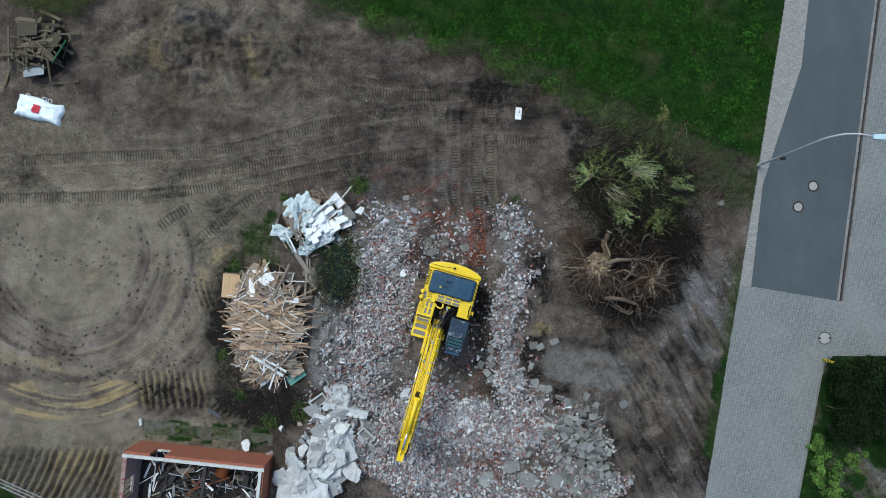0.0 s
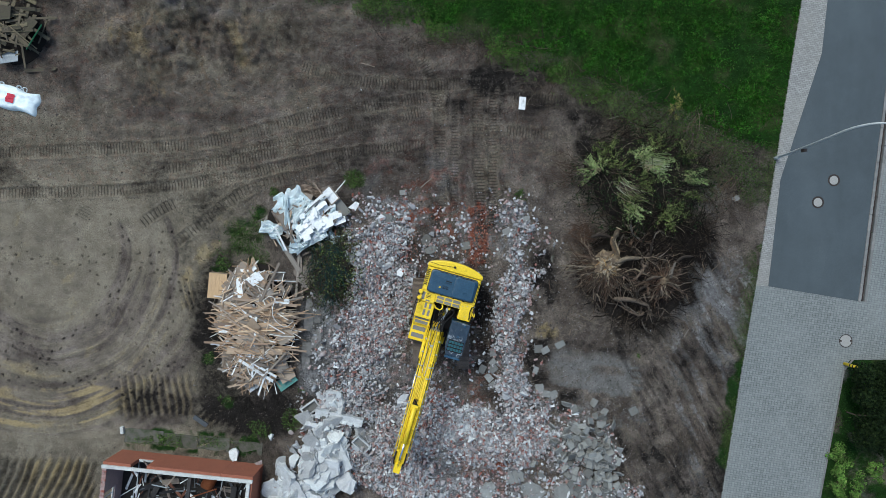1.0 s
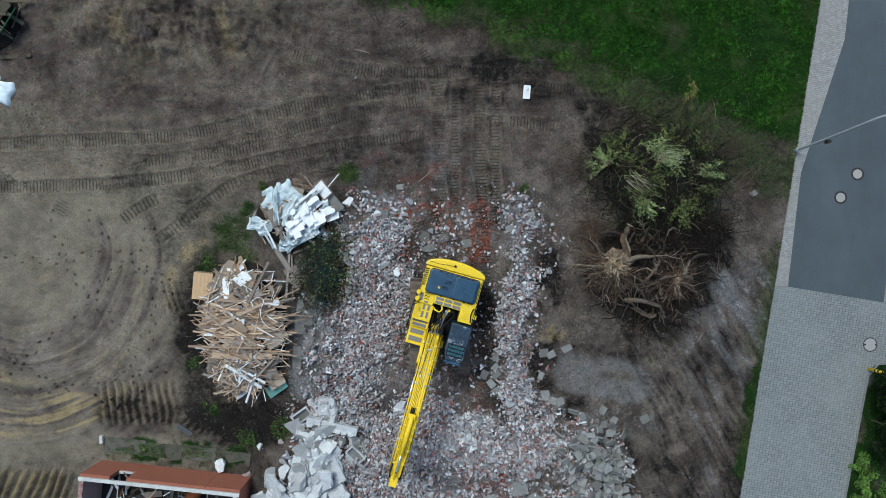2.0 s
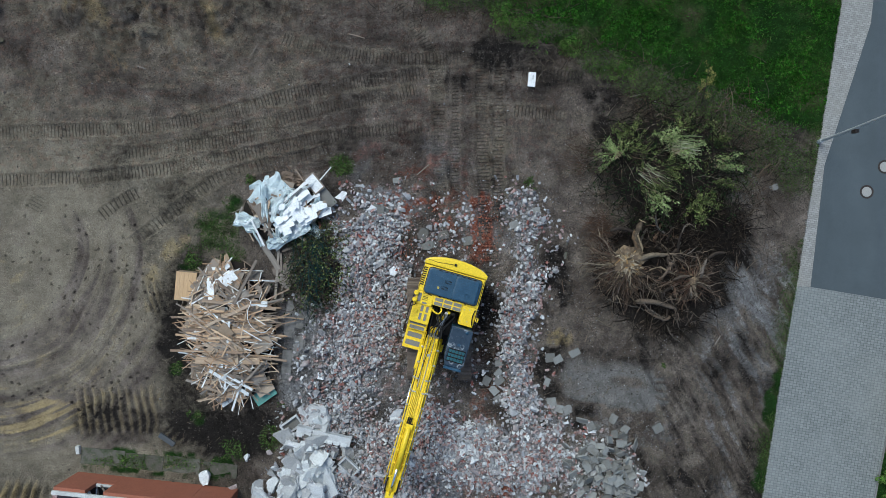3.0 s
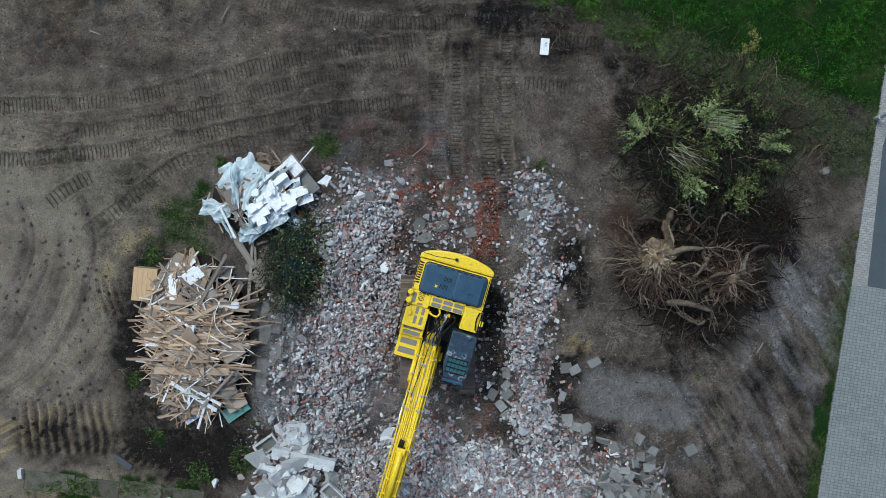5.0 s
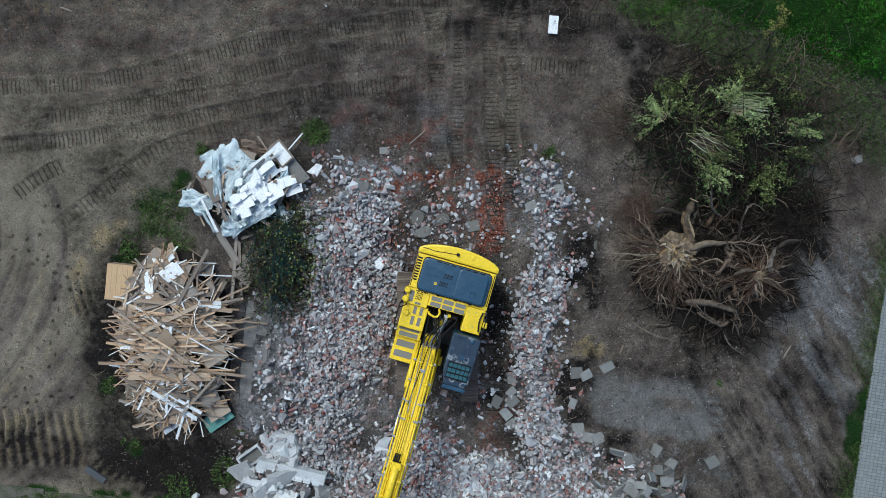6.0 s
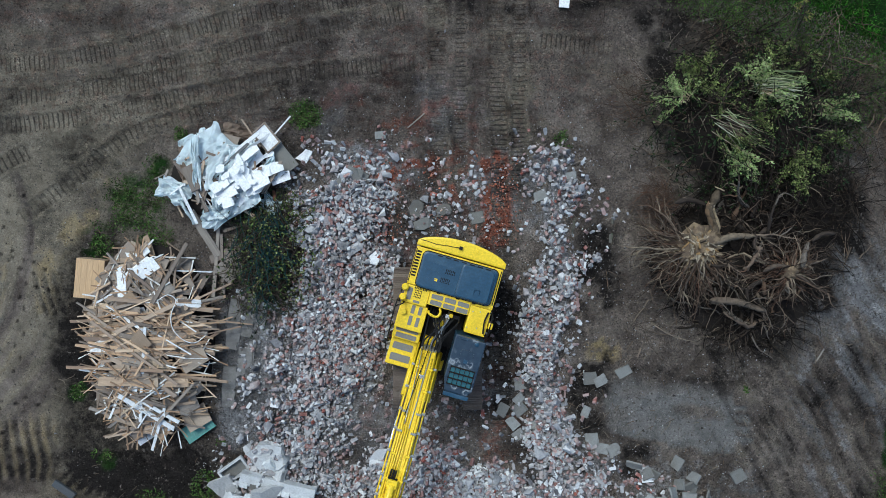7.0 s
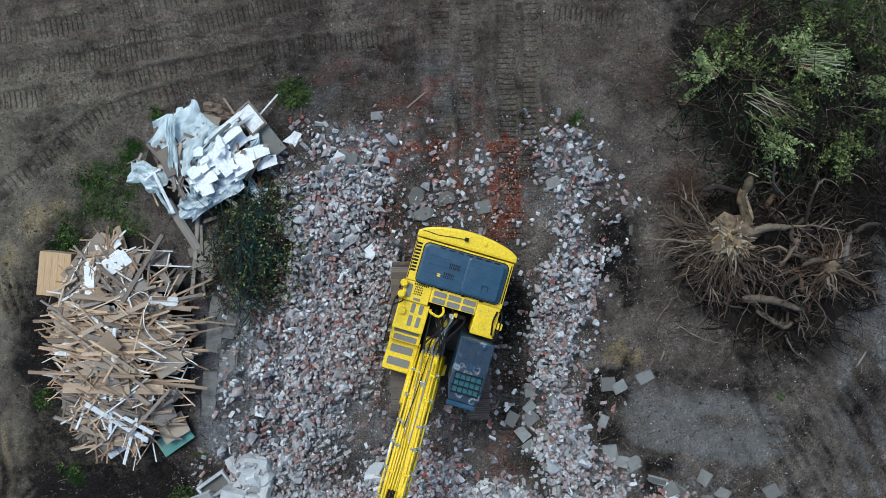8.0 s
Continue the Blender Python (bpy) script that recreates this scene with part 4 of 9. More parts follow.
for z in (0.5, 0.74):
    part("band", tube([(0, 0, z), (0, 0, z + 0.1)], 0.088, 14), M["black_paint"], bollard)

# ---- the roofless shed ----
M["red_paint"] = surf("red_paint", [(0.30, 0.115, 0.075)], 0.7, stain=(0.22, 0.10, 0.07), stained=0.5, big=0.9, fine=18, bump=0.15)
M["plaster"] = surf("plaster", [(0.36, 0.27, 0.26)], 0.9, stain=(0.22, 0.17, 0.16), stained=0.6, big=1.0, fine=18)
M["old_white"] = surf("old_white", [(0.56, 0.57, 0.56)], 0.7, stain=(0.30, 0.28, 0.26), stained=0.6, big=1.5, fine=20)
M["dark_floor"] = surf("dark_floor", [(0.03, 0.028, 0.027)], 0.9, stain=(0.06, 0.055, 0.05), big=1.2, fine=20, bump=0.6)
M["metal_scrap"] = surf("metal_scrap", [(0.26, 0.29, 0.32), (0.10, 0.11, 0.12), (0.48, 0.52, 0.56), (0.06, 0.058, 0.056), (0.16, 0.07, 0.045), (0.04, 0.04, 0.04)], 0.5, 0.35, stain=(0.12, 0.10, 0.09), big=3, fine=30, hard=True)
SHED = Matrix.Translation((-18.24, -11.58, 0)) @ Matrix.Rotation(radians(-6.1), 4, "Z")
shed = thing("shed", "roofless brick shed with red-brown painted wall and white timber plate", "shed", SHED)
L, Dp, Hh = 8.1, 5.6, 1.95
nw = part("north_wall", box(0.0, -0.2, -0.1, 1.5, 0, Hh, 0.01), M["red_paint"], shed, "red-brown painted wall")
for x0, x1, z0, z1 in ((2.35, 6.35, -0.1, Hh), (6.36, L, -0.1, Hh - 0.02), (1.505, 2.345, -0.1, 1.0)):
    part("wall_panel", box(x0, -0.2, z0, x1, 0, z1, 0.01), M["red_paint"], nw)
part("broken_frame", box(1.52, -0.17, 1.002, 2.33, -0.04, 1.1, 0.01), M["old_white"], nw)
part("broken_frame", box(-0.03, -0.03, 0, 0.03, 0.03, 1.0, 0.005, pose(1.75, -0.1, 1.05, 0, 40, 0)), M["grey_wood"], nw)
part("broken_frame", box(1.9, -0.12, 1.3, 2.34, -0.05, 1.34, 0.005), M["metal_scrap"], nw)
part("wall_plate", box(-0.02, -0.33, Hh + 0.003, L + 0.02, -0.15, Hh + 0.11, 0.01), M["old_white"], shed, "weathered white timber plate")
ew = part("east_wall", box(L - 0.2, -Dp, -0.1, L - 0.003, -0.205, Hh - 0.02, 0.01), M["red_paint"], shed)
part("wall_plate", box(L - 0.28, -Dp, Hh - 0.015, L - 0.1, -0.34, Hh + 0.1, 0.01), M["old_white"], shed)
part("south_wall", box(0.21, -Dp - 0.2, -0.1, L - 0.21, -Dp - 0.005, Hh, 0.01), M["plaster"], shed)
ww = part("west_wall", box(0.0, -1.75, -0.1, 0.2, -0.206, Hh - 0.07, 0.01), M["plaster"], shed)
part("wall_panel", box(0.0, -Dp - 0.2, -0.1, 0.2, -2.85, Hh - 0.07, 0.01), M["plaster"], ww)
part("wall_panel", box(0.0, -2.846, -0.1, 0.2, -1.754, 0.75, 0.01), M["plaster"], ww)
wnd = part("window", box(0.06, -2.84, 0.755, 0.12, -1.76, 0.82), M["old_white"], shed)
for k in range(4):
    part("window_bar", box(0.07, -2.8 + k * 0.335, 0.822, 0.11, -2.75 + k * 0.335, Hh - 0.1), M["metal_scrap"], wnd)
brk_m = mesh_bm("brick", box(-0.115, -0.055, -0.035, 0.115, 0.055, 0.035, 0.006), M["brick"])
rng = np.random.default_rng(5)
for k in range(44):
    part("brick", brk_m, None, ww, m=pose(0.1, -0.28 - k * 0.122, Hh - 0.033, rng.normal(0, 1.5), rng.normal(0, 1.5), rng.normal(0, 4)))
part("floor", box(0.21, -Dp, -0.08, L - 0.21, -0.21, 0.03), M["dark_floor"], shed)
beam = part("roof_beam", box(4.62, -Dp + 0.01, Hh - 0.12, 4.8, -0.35, Hh + 0.02, 0.01), M["metal_scrap"], shed, "grey timber roof beam")
heap = thing("debris_heap", "heap of metal strips, planks and broken frames inside the shed", "debris heap", SHED @ Matrix.Translation((0, 0, 0.03)))
for k in range(190):
    x, y = rng.uniform(0.6, L - 0.6), rng.uniform(-4.6, -0.6)
    ln, wd = rng.uniform(0.5, 1.7), rng.choice([0.05, 0.08, 0.14, 0.3], p=[0.4, 0.3, 0.2, 0.1])
    z = 0.04 + abs(rng.normal(0, 0.18)) + 0.3 * math.exp(-((x - 4.5) / 2.5) ** 2)
    mt = M["white_wood"] if (x < 1.6 and rng.random() < 0.7) else M[rng.choice(["metal_scrap", "metal_scrap", "grey_wood", "white_wood", "board"], p=[0.5, 0.2, 0.14, 0.14, 0.02])]
    yaw = rng.normal(80, 18) if x < 1.6 else rng.uniform(0, 180)
    part("strip", box(-ln / 2, -wd / 2, -0.015, ln / 2, wd / 2, 0.015, 0.004), mt, heap, m=pose(x, y, z, rng.normal(0, 10), rng.normal(0, 12), yaw))
tank = part("tank", tube([(-0.45, 0, 0), (-0.4, 0, 0), (0.4, 0, 0), (0.45, 0, 0)], [0.3, 0.36, 0.36, 0.3], 18), surf("rust", [(0.22, 0.075, 0.03)], 0.7, 0.2, stain=(0.12, 0.05, 0.03), stained=0.6, big=3, fine=20), heap, "rusty orange steel tank", m=pose(5.35, -1.0, 0.55, 0, 15, 70), smooth=True)
part("pipe", tube([(0, 0, 0), (2.6, 0, 0)], 0.035, 8), bpy.data.materials["rust"], heap, m=pose(3.6, -2.3, 0.9, 0, -4, 25))


# ---- the excavator ----
M["yellow"] = surf("yellow", [(0.83, 0.59, 0.022)], 0.38, stain=(0.66, 0.48, 0.06), stained=0.16, big=1.4, fine=16, bump=0.04, spec=0.4)
M["navy"] = surf("navy", [(0.014, 0.055, 0.105)], 0.36, stain=(0.045, 0.10, 0.16), stained=0.5, big=3.2, fine=14, bump=0.06, spec=0.5)
M["pad"] = surf("pad", [(0.22, 0.215, 0.20)], 0.9, stain=(0.13, 0.13, 0.12), big=5, fine=70)
M["black"] = surf("black", [(0.014, 0.014, 0.015)], 0.6, stain=(0.04, 0.038, 0.035), big=5, fine=30, bump=0.15)
M["steel"] = surf("steel", [(0.55, 0.55, 0.54)], 0.3, 0.85, stain=(0.35, 0.33, 0.30), big=6, fine=30, bump=0.05, spec=0.5)
M["chrome"] = surf("chrome", [(0.82, 0.83, 0.84)], 0.16, 1.0, stain=(0.7, 0.7, 0.7), stained=0.1, bump=0.0)
M["shoe"] = surf("shoe", [(0.155, 0.128, 0.11), (0.20, 0.165, 0.14), (0.125, 0.10, 0.088)], 0.75, 0.3, stain=(0.22, 0.19, 0.165), stained=0.6, big=4, fine=30)
mr, rnt, rb = start("scuffed_glossy_roof")
rv = rnt.nodes.new("ShaderNodeTexVoronoi")
rv.inputs["Scale"].default_value = 3.4
rwarp = rnt.nodes.new("ShaderNodeVectorMath")
rwarp.operation = "ADD"
rpos = rnt.nodes.new("ShaderNodeNewGeometry").outputs["Position"]
rn = rnt.nodes.new("ShaderNodeTexNoise")
rn.inputs["Scale"].default_value = 5.0
rnt.links.new(rpos, rwarp.inputs[0])
rscale = rnt.nodes.new("ShaderNodeVectorMath")
rscale.operation = "SCALE"
rscale.inputs["Scale"].default_value = 0.22
rnt.links.new(rn.outputs["Color"], rscale.inputs[0])
rnt.links.new(rscale.outputs[0], rwarp.inputs[1])
rnt.links.new(rwarp.outputs[0], rv.inputs["Vector"])
# pale swirls: scuffs and glossy white reflections, both painted into the colour
swipe = ramp(rnt, rv.outputs["Distance"], [(0.22, (0, 0, 0)), (0.36, (0.8, 0.8, 0.8)), (0.42, (0.15, 0.15, 0.15)), (0.55, (0, 0, 0))])
scuff_glint = maths(rnt, "MULTIPLY", swipe, ramp(rnt, noise_tex(rnt, 2.6, 5, 0.7), [(0.36, (0, 0, 0)), (0.54, (1, 1, 1))]))
rcol = mixc(rnt, scuff_glint, ramp(rnt, noise_tex(rnt, 6, 5, 0.7), [(0.35, (0.010, 0.026, 0.050)), (0.7, (0.028, 0.048, 0.075))]), (0.40, 0.44, 0.48))
rnt.links.new(rcol, rb.inputs["Base Color"])
rb.inputs["Roughness"].default_value = 0.38
M["scuffed_glossy_roof"] = mr
mg, gnt, gb = start("cab_glass")
gb.inputs["Base Color"].default_value = (0.035, 0.115, 0.14, 1)
gb.inputs["Roughness"].default_value = 0.08
gb.inputs["Specular IOR Level"].default_value = 0.7
M["cab_glass"] = mg

BASE = 0.10
exc = thing("excavator", "yellow crawler excavator with dark blue hood standing on rubble", "excavator", Matrix.Translation((-0.07, -4.33, BASE)))
# the upper house turns on the undercarriage: x across, y towards the tail, from the tail's corner
HM = Matrix.Translation((-0.61, 3.51, 0)) @ Matrix.Rotation(radians(-15.9), 4, "Z")

# crawler tracks
shoe_bm = box(-0.325, -0.095, -0.02, 0.325, 0.095, 0.012, 0.004)
for k in (-0.07, 0.0, 0.07):
    box_into(shoe_bm, -0.322, k - 0.012, 0.010, 0.322, k + 0.012, 0.042)
shoe = mesh_bm("track_shoe", shoe_bm, M["shoe"])


def loop_at(s, half, r):
    """A place and a slope on the track's loop, s metres from the top's middle."""
    flat, bend = 2 * half, math.pi * r
    s = (s + half) % (2 * flat + 2 * bend)
    if s < flat:
        return -half + s, 2 * r, 0.0
    s -= flat
    if s < bend:
        a = s / r
        return half + r * math.sin(a), r + r * math.cos(a), a
    s -= bend
    if s < flat:
        return half - s, 0.0, math.pi
    a = (s - flat) / r
    return -half - r * math.sin(a), r - r * math.cos(a), math.pi + a


for side in (-1, 1):
    tr = part("crawler_track", box(-0.2, -1.95, 0.24, 0.2, 1.95, 0.72, 0.05), M["yellow"], exc, "muddy steel crawler track", m=Matrix.Translation((side * 1.235, 0, 0)))
    half, r = 2.03, 0.46
    total = 4 * half + 2 * math.pi * r
    n = 58
    for k in range(n):
        y, z, a = loop_at(k * total / n, half, r)
        part("track_shoe", shoe, None, tr, m=Matrix.Translation((0, y, z + 0.03)) @ Matrix.Rotation(-a, 4, "X"))
    for yy in (-2.03, 2.03):
        part("sprocket", tube([(-0.14, yy, r + 0.03), (0.14, yy, r + 0.03)], 0.38, 18), M["shoe"], tr)
    for k in range(7):
        part("roller", tube([(-0.16, -1.5 + k * 0.5, 0.16), (0.16, -1.5 + k * 0.5, 0.16)], 0.10, 12), M["black"], tr)
part("chassis", box(-1.0, -1.1, 0.45, 1.0, 1.1, 0.85, 0.08), M["yellow"], exc)
part("slew_ring", disc_into(bmesh.new(), 0, 0, 0.83, 1.08, 0.72, 32), M["black"], exc)


def H(name, bm, mat, label="", parent=None, smooth=False):
    """A part of the upper house, in the house's own measures."""
    ob = part(name, bm, M[mat], parent or exc, label, smooth=smooth)
    ob.matrix_local = HM if parent is None else Matrix()
    return ob


H("deck", prism([(0.05, 0.0), (0.05, -4.1), (0.95, -4.25), (0.95, -3.3), (1.95, -3.3), (1.95, -4.3), (2.92, -4.3), (2.92, 0.0)], 1.08, 1.22, 0.01), "black")
# counterweight, bowed at the tail
arc = [(2.98 * k / 16, 0.33 * (1 - ((k - 8) / 8) ** 2) ** 0.8 if 0 < k < 16 else 0.0) for k in range(17)]
cw = H("counterweight", prism([(-0.01, -0.2)] + [(0.0, -0.02)] + arc[1:-1] + [(2.98, -0.02), (2.99, -0.2)], 1.12, 2.52, 0.07), "yellow", "rounded yellow counterweight", smooth=False)
H("tail_camera", box(1.36, 0.02, 2.52, 1.47, 0.13, 2.62, 0.015), "black", "", cw)
for x in (0.95, 1.98):
    H("lifting_lug", tube([(x, 0.10, 2.5), (x, 0.10, 2.56)], [0.06, 0.05], 12), "yellow", "", cw)
H("cable", tube([(0.1, 0.0, 2.53), (0.3, 0.0, 2.54), (0.6, -0.02, 2.53), (1.0, 0.03, 2.535), (1.36, 0.07, 2.56)], 0.011, 5), "black", "", cw)
# body under the hood, with louvres along the flanks
body = H("body", prism([(0.02, -0.225), (0.02, -1.5), (0.85, -1.5), (0.85, -1.98), (2.25, -1.98), (2.25, -1.6), (2.95, -1.6), (2.95, -0.225)], 1.2, 2.42, 0.03), "yellow", "yellow engine housing")
for k in range(9):
    H("louvre", box(0.07, -0.42 - k * 0.10, 2.418, 0.22, -0.36 - k * 0.10, 2.432, 0.004), "black", "", body)
for x0, x1 in ((0.035, 0.06), (2.89, 2.92)):
    H("seam", box(x0, -1.45, 2.419, x1, -0.3, 2.427), "black", "", body)


def rounded(x0, y0, x1, y1, r, n=5):
    out = []
    for cx, cy, a0 in ((x1 - r, y1 - r, 0), (x0 + r, y1 - r, 90), (x0 + r, y0 + r, 180), (x1 - r, y0 + r, 270)):
        out += [(cx + r * math.cos(radians(a0 + 90 * k / n)), cy + r * math.sin(radians(a0 + 90 * k / n))) for k in range(n + 1)]
    return out


hood = H("engine_hood", prism(rounded(0.3, -1.5, 2.82, -0.31, 0.16), 2.40, 2.60, 0.06), "navy", "dark blue plastic engine hood")
H("hood_bulge", prism(rounded(1.62, -1.46, 2.72, -0.38, 0.12), 2.58, 2.70, 0.05), "navy", "", hood)
H("hood_edge", prism(rounded(0.27, -1.53, 2.85, -0.28, 0.18), 2.38, 2.45, 0.02), "black", "", hood)
for k in range(3):
    H("hood_rib", box(0.45, -0.62 - 0.26 * k, 2.597, 1.45, -0.605 - 0.26 * k, 2.612, 0.004), "navy", "", hood)
for gxx, gyy in ((1.15, -0.78), (1.05, -1.08)):
    for i in range(6):
        for j in range(2):
            H("slot", box(gxx + i * 0.055, gyy - j * 0.09, 2.599, gxx + i * 0.055 + 0.03, gyy - j * 0.09 + 0.07, 2.606), "black", "", hood)
H("label_plate", box(0.86, -1.18, 2.6, 0.96, -1.09, 2.605), "yellow", "small yellow label", hood)
for k in range(7):
    H("hood_slot", box(0.75 + 0.27 * k, -0.37, 2.62 if k > 3 else 2.55, 0.75 + 0.27 * k + 0.17, -0.335, 2.66 if k > 3 else 2.612, 0.005), "black", "", hood)
H("hood_handle", tube([(2.2, -1.25, 2.7), (2.2, -1.08, 2.73), (2.38, -1.08, 2.73), (2.38, -1.25, 2.7)], 0.016, 6), "navy", "", hood)
for x in (1.05, 1.7, 2.25):
    H("hinge", box(x, -1.56, 2.40, x + 0.12, -1.51, 2.47, 0.01), "black", "", hood)


def pads(parent, rects, z):
    for x0, y0, x1, y1 in rects:
        H("tread_pad", prism(rounded(x0, y0, x1, y1, 0.03, 3), z, z + 0.012), "pad", "", parent)


mid = H("centre_panel", box(0.88, -1.975, 2.40, 2.22, -1.56, 2.455, 0.015), "yellow", "yellow panel with grey tread pads")
pads(mid, [(0.93 + 0.44 * i, -1.95 + 0.2 * j, 1.31 + 0.44 * i, -1.80 + 0.2 * j) for i in range(3) for j in range(2)], 2.455)
vent = H("vent_panel", box(0.02, -2.1, 1.25, 0.845, -1.51, 2.40, 0.03), "yellow")
pads(vent, [(0.12, -2.0, 0.28, -1.6), (0.38, -2.05, 0.6, -1.97)], 2.4)
for i in range(5):
    for j in range(4):
        H("vent_slot", box(0.36 + i * 0.05, -1.88 + j * 0.07, 2.399, 0.36 + i * 0.05 + 0.03, -1.88 + j * 0.07 + 0.045, 2.406), "black", "", vent)
for i in range(8):
    H("vent_slot", box(0.32 + i * 0.055, -1.60, 2.399, 0.32 + i * 0.055 + 0.035, -1.54, 2.406), "black", "", vent)
# fuel tank, step and tool box in front of it
tank = H("fuel_tank", box(0.0, -2.98, 1.22, 0.93, -2.105, 2.30, 0.04), "yellow", "yellow fuel tank with grey tread pads")
pads(tank, [(0.40, -2.42, 0.52, -2.14), (0.64, -2.42, 0.76, -2.14), (0.40, -2.82, 0.52, -2.5), (0.64, -2.82, 0.76, -2.5)], 2.30)
H("filler_cap", disc_into(bmesh.new(), 0.17, -2.42, 2.29, 2.42, 0.10, 18), "yellow", "", tank)
step = H("step", box(0.0, -3.36, 1.22, 0.93, -2.985, 2.05, 0.03), "yellow")
pads(step, [(0.08, -3.1, 0.84, -3.0), (0.12, -3.32, 0.82, -3.16)], 2.05)
tool = H("tool_box", box(0.01, -4.30, 1.22, 0.93, -3.365, 1.80, 0.04), "yellow", "yellow tool box with grey tread pads")
pads(tool, [(0.12, -3.75, 0.8, -3.52), (0.12, -4.14, 0.8, -3.9)], 1.80)
H("front_grille", box(0.05, -4.42, 1.22, 0.9, -4.31, 1.3, 0.01), "shoe", "", tool)
rail = [(-0.08, -2.1, 2.1), (-0.10, -2.12, 2.85), (-0.10, -2.9, 2.85), (-0.08, -2.95, 2.1)]
H("handrail", tube(smooth_path(rail, 3), 0.022, 6), "black", "black tubular handrail")
H("handrail", tube(smooth_path([(0.1, -2.12, 2.3), (0.1, -2.14, 2.8), (-0.1, -2.3, 2.82), (-0.1, -2.55, 2.82)], 3), 0.02, 6), "black")
H("handrail", tube(smooth_path([(-0.06, -3.0, 1.6), (-0.10, -3.05, 2.3), (-0.10, -3.5, 2.2), (-0.06, -3.6, 1.5)], 3), 0.022, 6), "black")
for x, y in ((0.02, -1.62), (0.03, -1.95)):
    lampm = H("work_lamp", tube([(x, y, 2.38), (x, y, 2.55), (x, y, 2.60)], [0.11, 0.12, 0.08], 14), "yellow", "yellow round work lamp")
    H("lamp_stalk", box(x - 0.12, y - 0.2, 2.40, x - 0.06, y + 0.02, 2.46, 0.01), "black", "", lampm)
# hydraulic tank beside the cab
hyd = H("hydraulic_tank", box(2.24, -2.52, 1.22, 2.94, -1.605, 2.42, 0.04), "yellow", "yellow hydraulic tank")
H("tank_lid", disc_into(bmesh.new(), 2.44, -2.1, 2.41, 2.45, 0.16, 20), "yellow", "", hyd)
for x, y in ((2.36, -1.8), (2.6, -1.75), (2.62, -2.3), (2.3, -2.35)):
    H("bolt", disc_into(bmesh.new(), x, y, 2.415, 2.44, 0.025, 8), "steel", "", hyd)
H("mirror", box(2.96, -2.2, 2.35, 3.1, -2.0, 2.6, 0.03), "yellow", "yellow mirror housing")
H("handrail", tube(smooth_path([(2.92, -1.7, 2.4), (2.98, -1.75, 2.85), (2.98, -2.4, 2.85), (2.92, -2.45, 2.4)], 3), 0.022, 6), "black")
H("hose", tube(smooth_path([(2.86, -1.7, 2.45), (2.80, -2.0, 2.55), (2.86, -2.4, 2.5)], 4), 0.03, 6), "black")
# engine bay: valves, swivel and hoses in a dark pit
bay = H("valve_bay", box(0.95, -3.28, 1.22, 2.2, -1.99, 1.55, 0.02), "black", "dark hydraulic valve bay with hoses")
H("slew_motor", tube([(1.45, -2.5, 1.5), (1.45, -2.5, 1.95), (1.45, -2.5, 2.05)], [0.24, 0.24, 0.14], 20), "steel", "", bay)
H("slew_motor", tube([(1.45, -2.5, 2.05), (1.45, -2.5, 2.15)], [0.13, 0.1], 14), "bollard_yellow", "", bay)
rng = np.random.default_rng(21)
for k in range(9):
    x, y = 1.5 + 0.1 * (k % 5) + rng.uniform(0, 0.05), -2.15 - 0.12 * (k // 5) - rng.uniform(0, 0.1)
    H("valve_block", box(x - 0.06, y - 0.06, 1.5, x + 0.06, y + 0.06, 1.9 + rng.uniform(0, 0.3), 0.012), ("black", "steel", "bollard_yellow", "black")[k % 4], "", bay)
for k in range(14):
    x0, x1 = rng.uniform(1.0, 2.1), rng.uniform(1.05, 1.75)
    pts = [(x0, -2.05 - rng.uniform(0, 0.25), 1.8), (x0, -2.3, 2.2 + rng.uniform(0, 0.15)), ((x0 + x1) / 2, -2.7, 2.25), (x1, -3.1, 2.3 + rng.uniform(0, 0.1)), (x1, -3.4, 2.42)]
    H("hose", tube(smooth_path(pts, 3), 0.026, 6), "black" if k % 7 else "steel", "", bay)
H("guard_bracket", tube(smooth_path([(0.97, -2.2, 2.3), (1.0, -2.25, 2.5), (1.25, -2.3, 2.5), (1.35, -2.15, 2.45), (1.3, -2.02, 2.35)], 3), 0.04, 8), "yellow")
# cab
cab = H("cab", prism([(2.02, -2.6), (2.04, -4.05), (2.16, -4.42), (2.82, -4.42), (2.95, -4.25), (2.97, -2.62)], 1.22, 3.02, 0.05), "navy", "dark blue operator's cab")
roof = H("roof", prism([(2.0, -2.57), (2.0, -3.95), (2.12, -4.38), (2.85, -4.40), (2.98, -4.2), (3.0, -2.6)], 3.0, 3.09, 0.04), "scuffed_glossy_roof", "dusty scuffed dark blue roof with painted white reflections", cab)
H("roof_hatch", prism(rounded(2.3, -3.42, 2.72, -2.98, 0.05), 3.085, 3.115, 0.01), "scuffed_glossy_roof", "", roof)
H("hatch_knob", box(2.45, -3.4, 3.115, 2.58, -3.28, 3.13, 0.01), "navy", "", roof)
H("aerial", tube([(2.72, -2.72, 3.09), (2.72, -2.72, 3.14), (2.72, -2.72, 3.16)], [0.07, 0.07, 0.03], 14), "navy", "", roof)
H("roof_rail", tube([(2.12, -2.66, 3.1), (2.12, -2.66, 3.15), (2.4, -2.66, 3.15), (2.4, -2.66, 3.1)], 0.014, 6), "navy", "", roof)
H("roof_window", box(2.13, -4.12, 3.086, 2.88, -3.56, 3.10, 0.01), "cab_glass", "teal tinted roof window", cab)
for k in range(4):
    H("guard_bar", box(2.10, -4.15 + k * 0.185, 3.13, 2.91, -4.11 + k * 0.185, 3.165, 0.006), "black", "", cab)
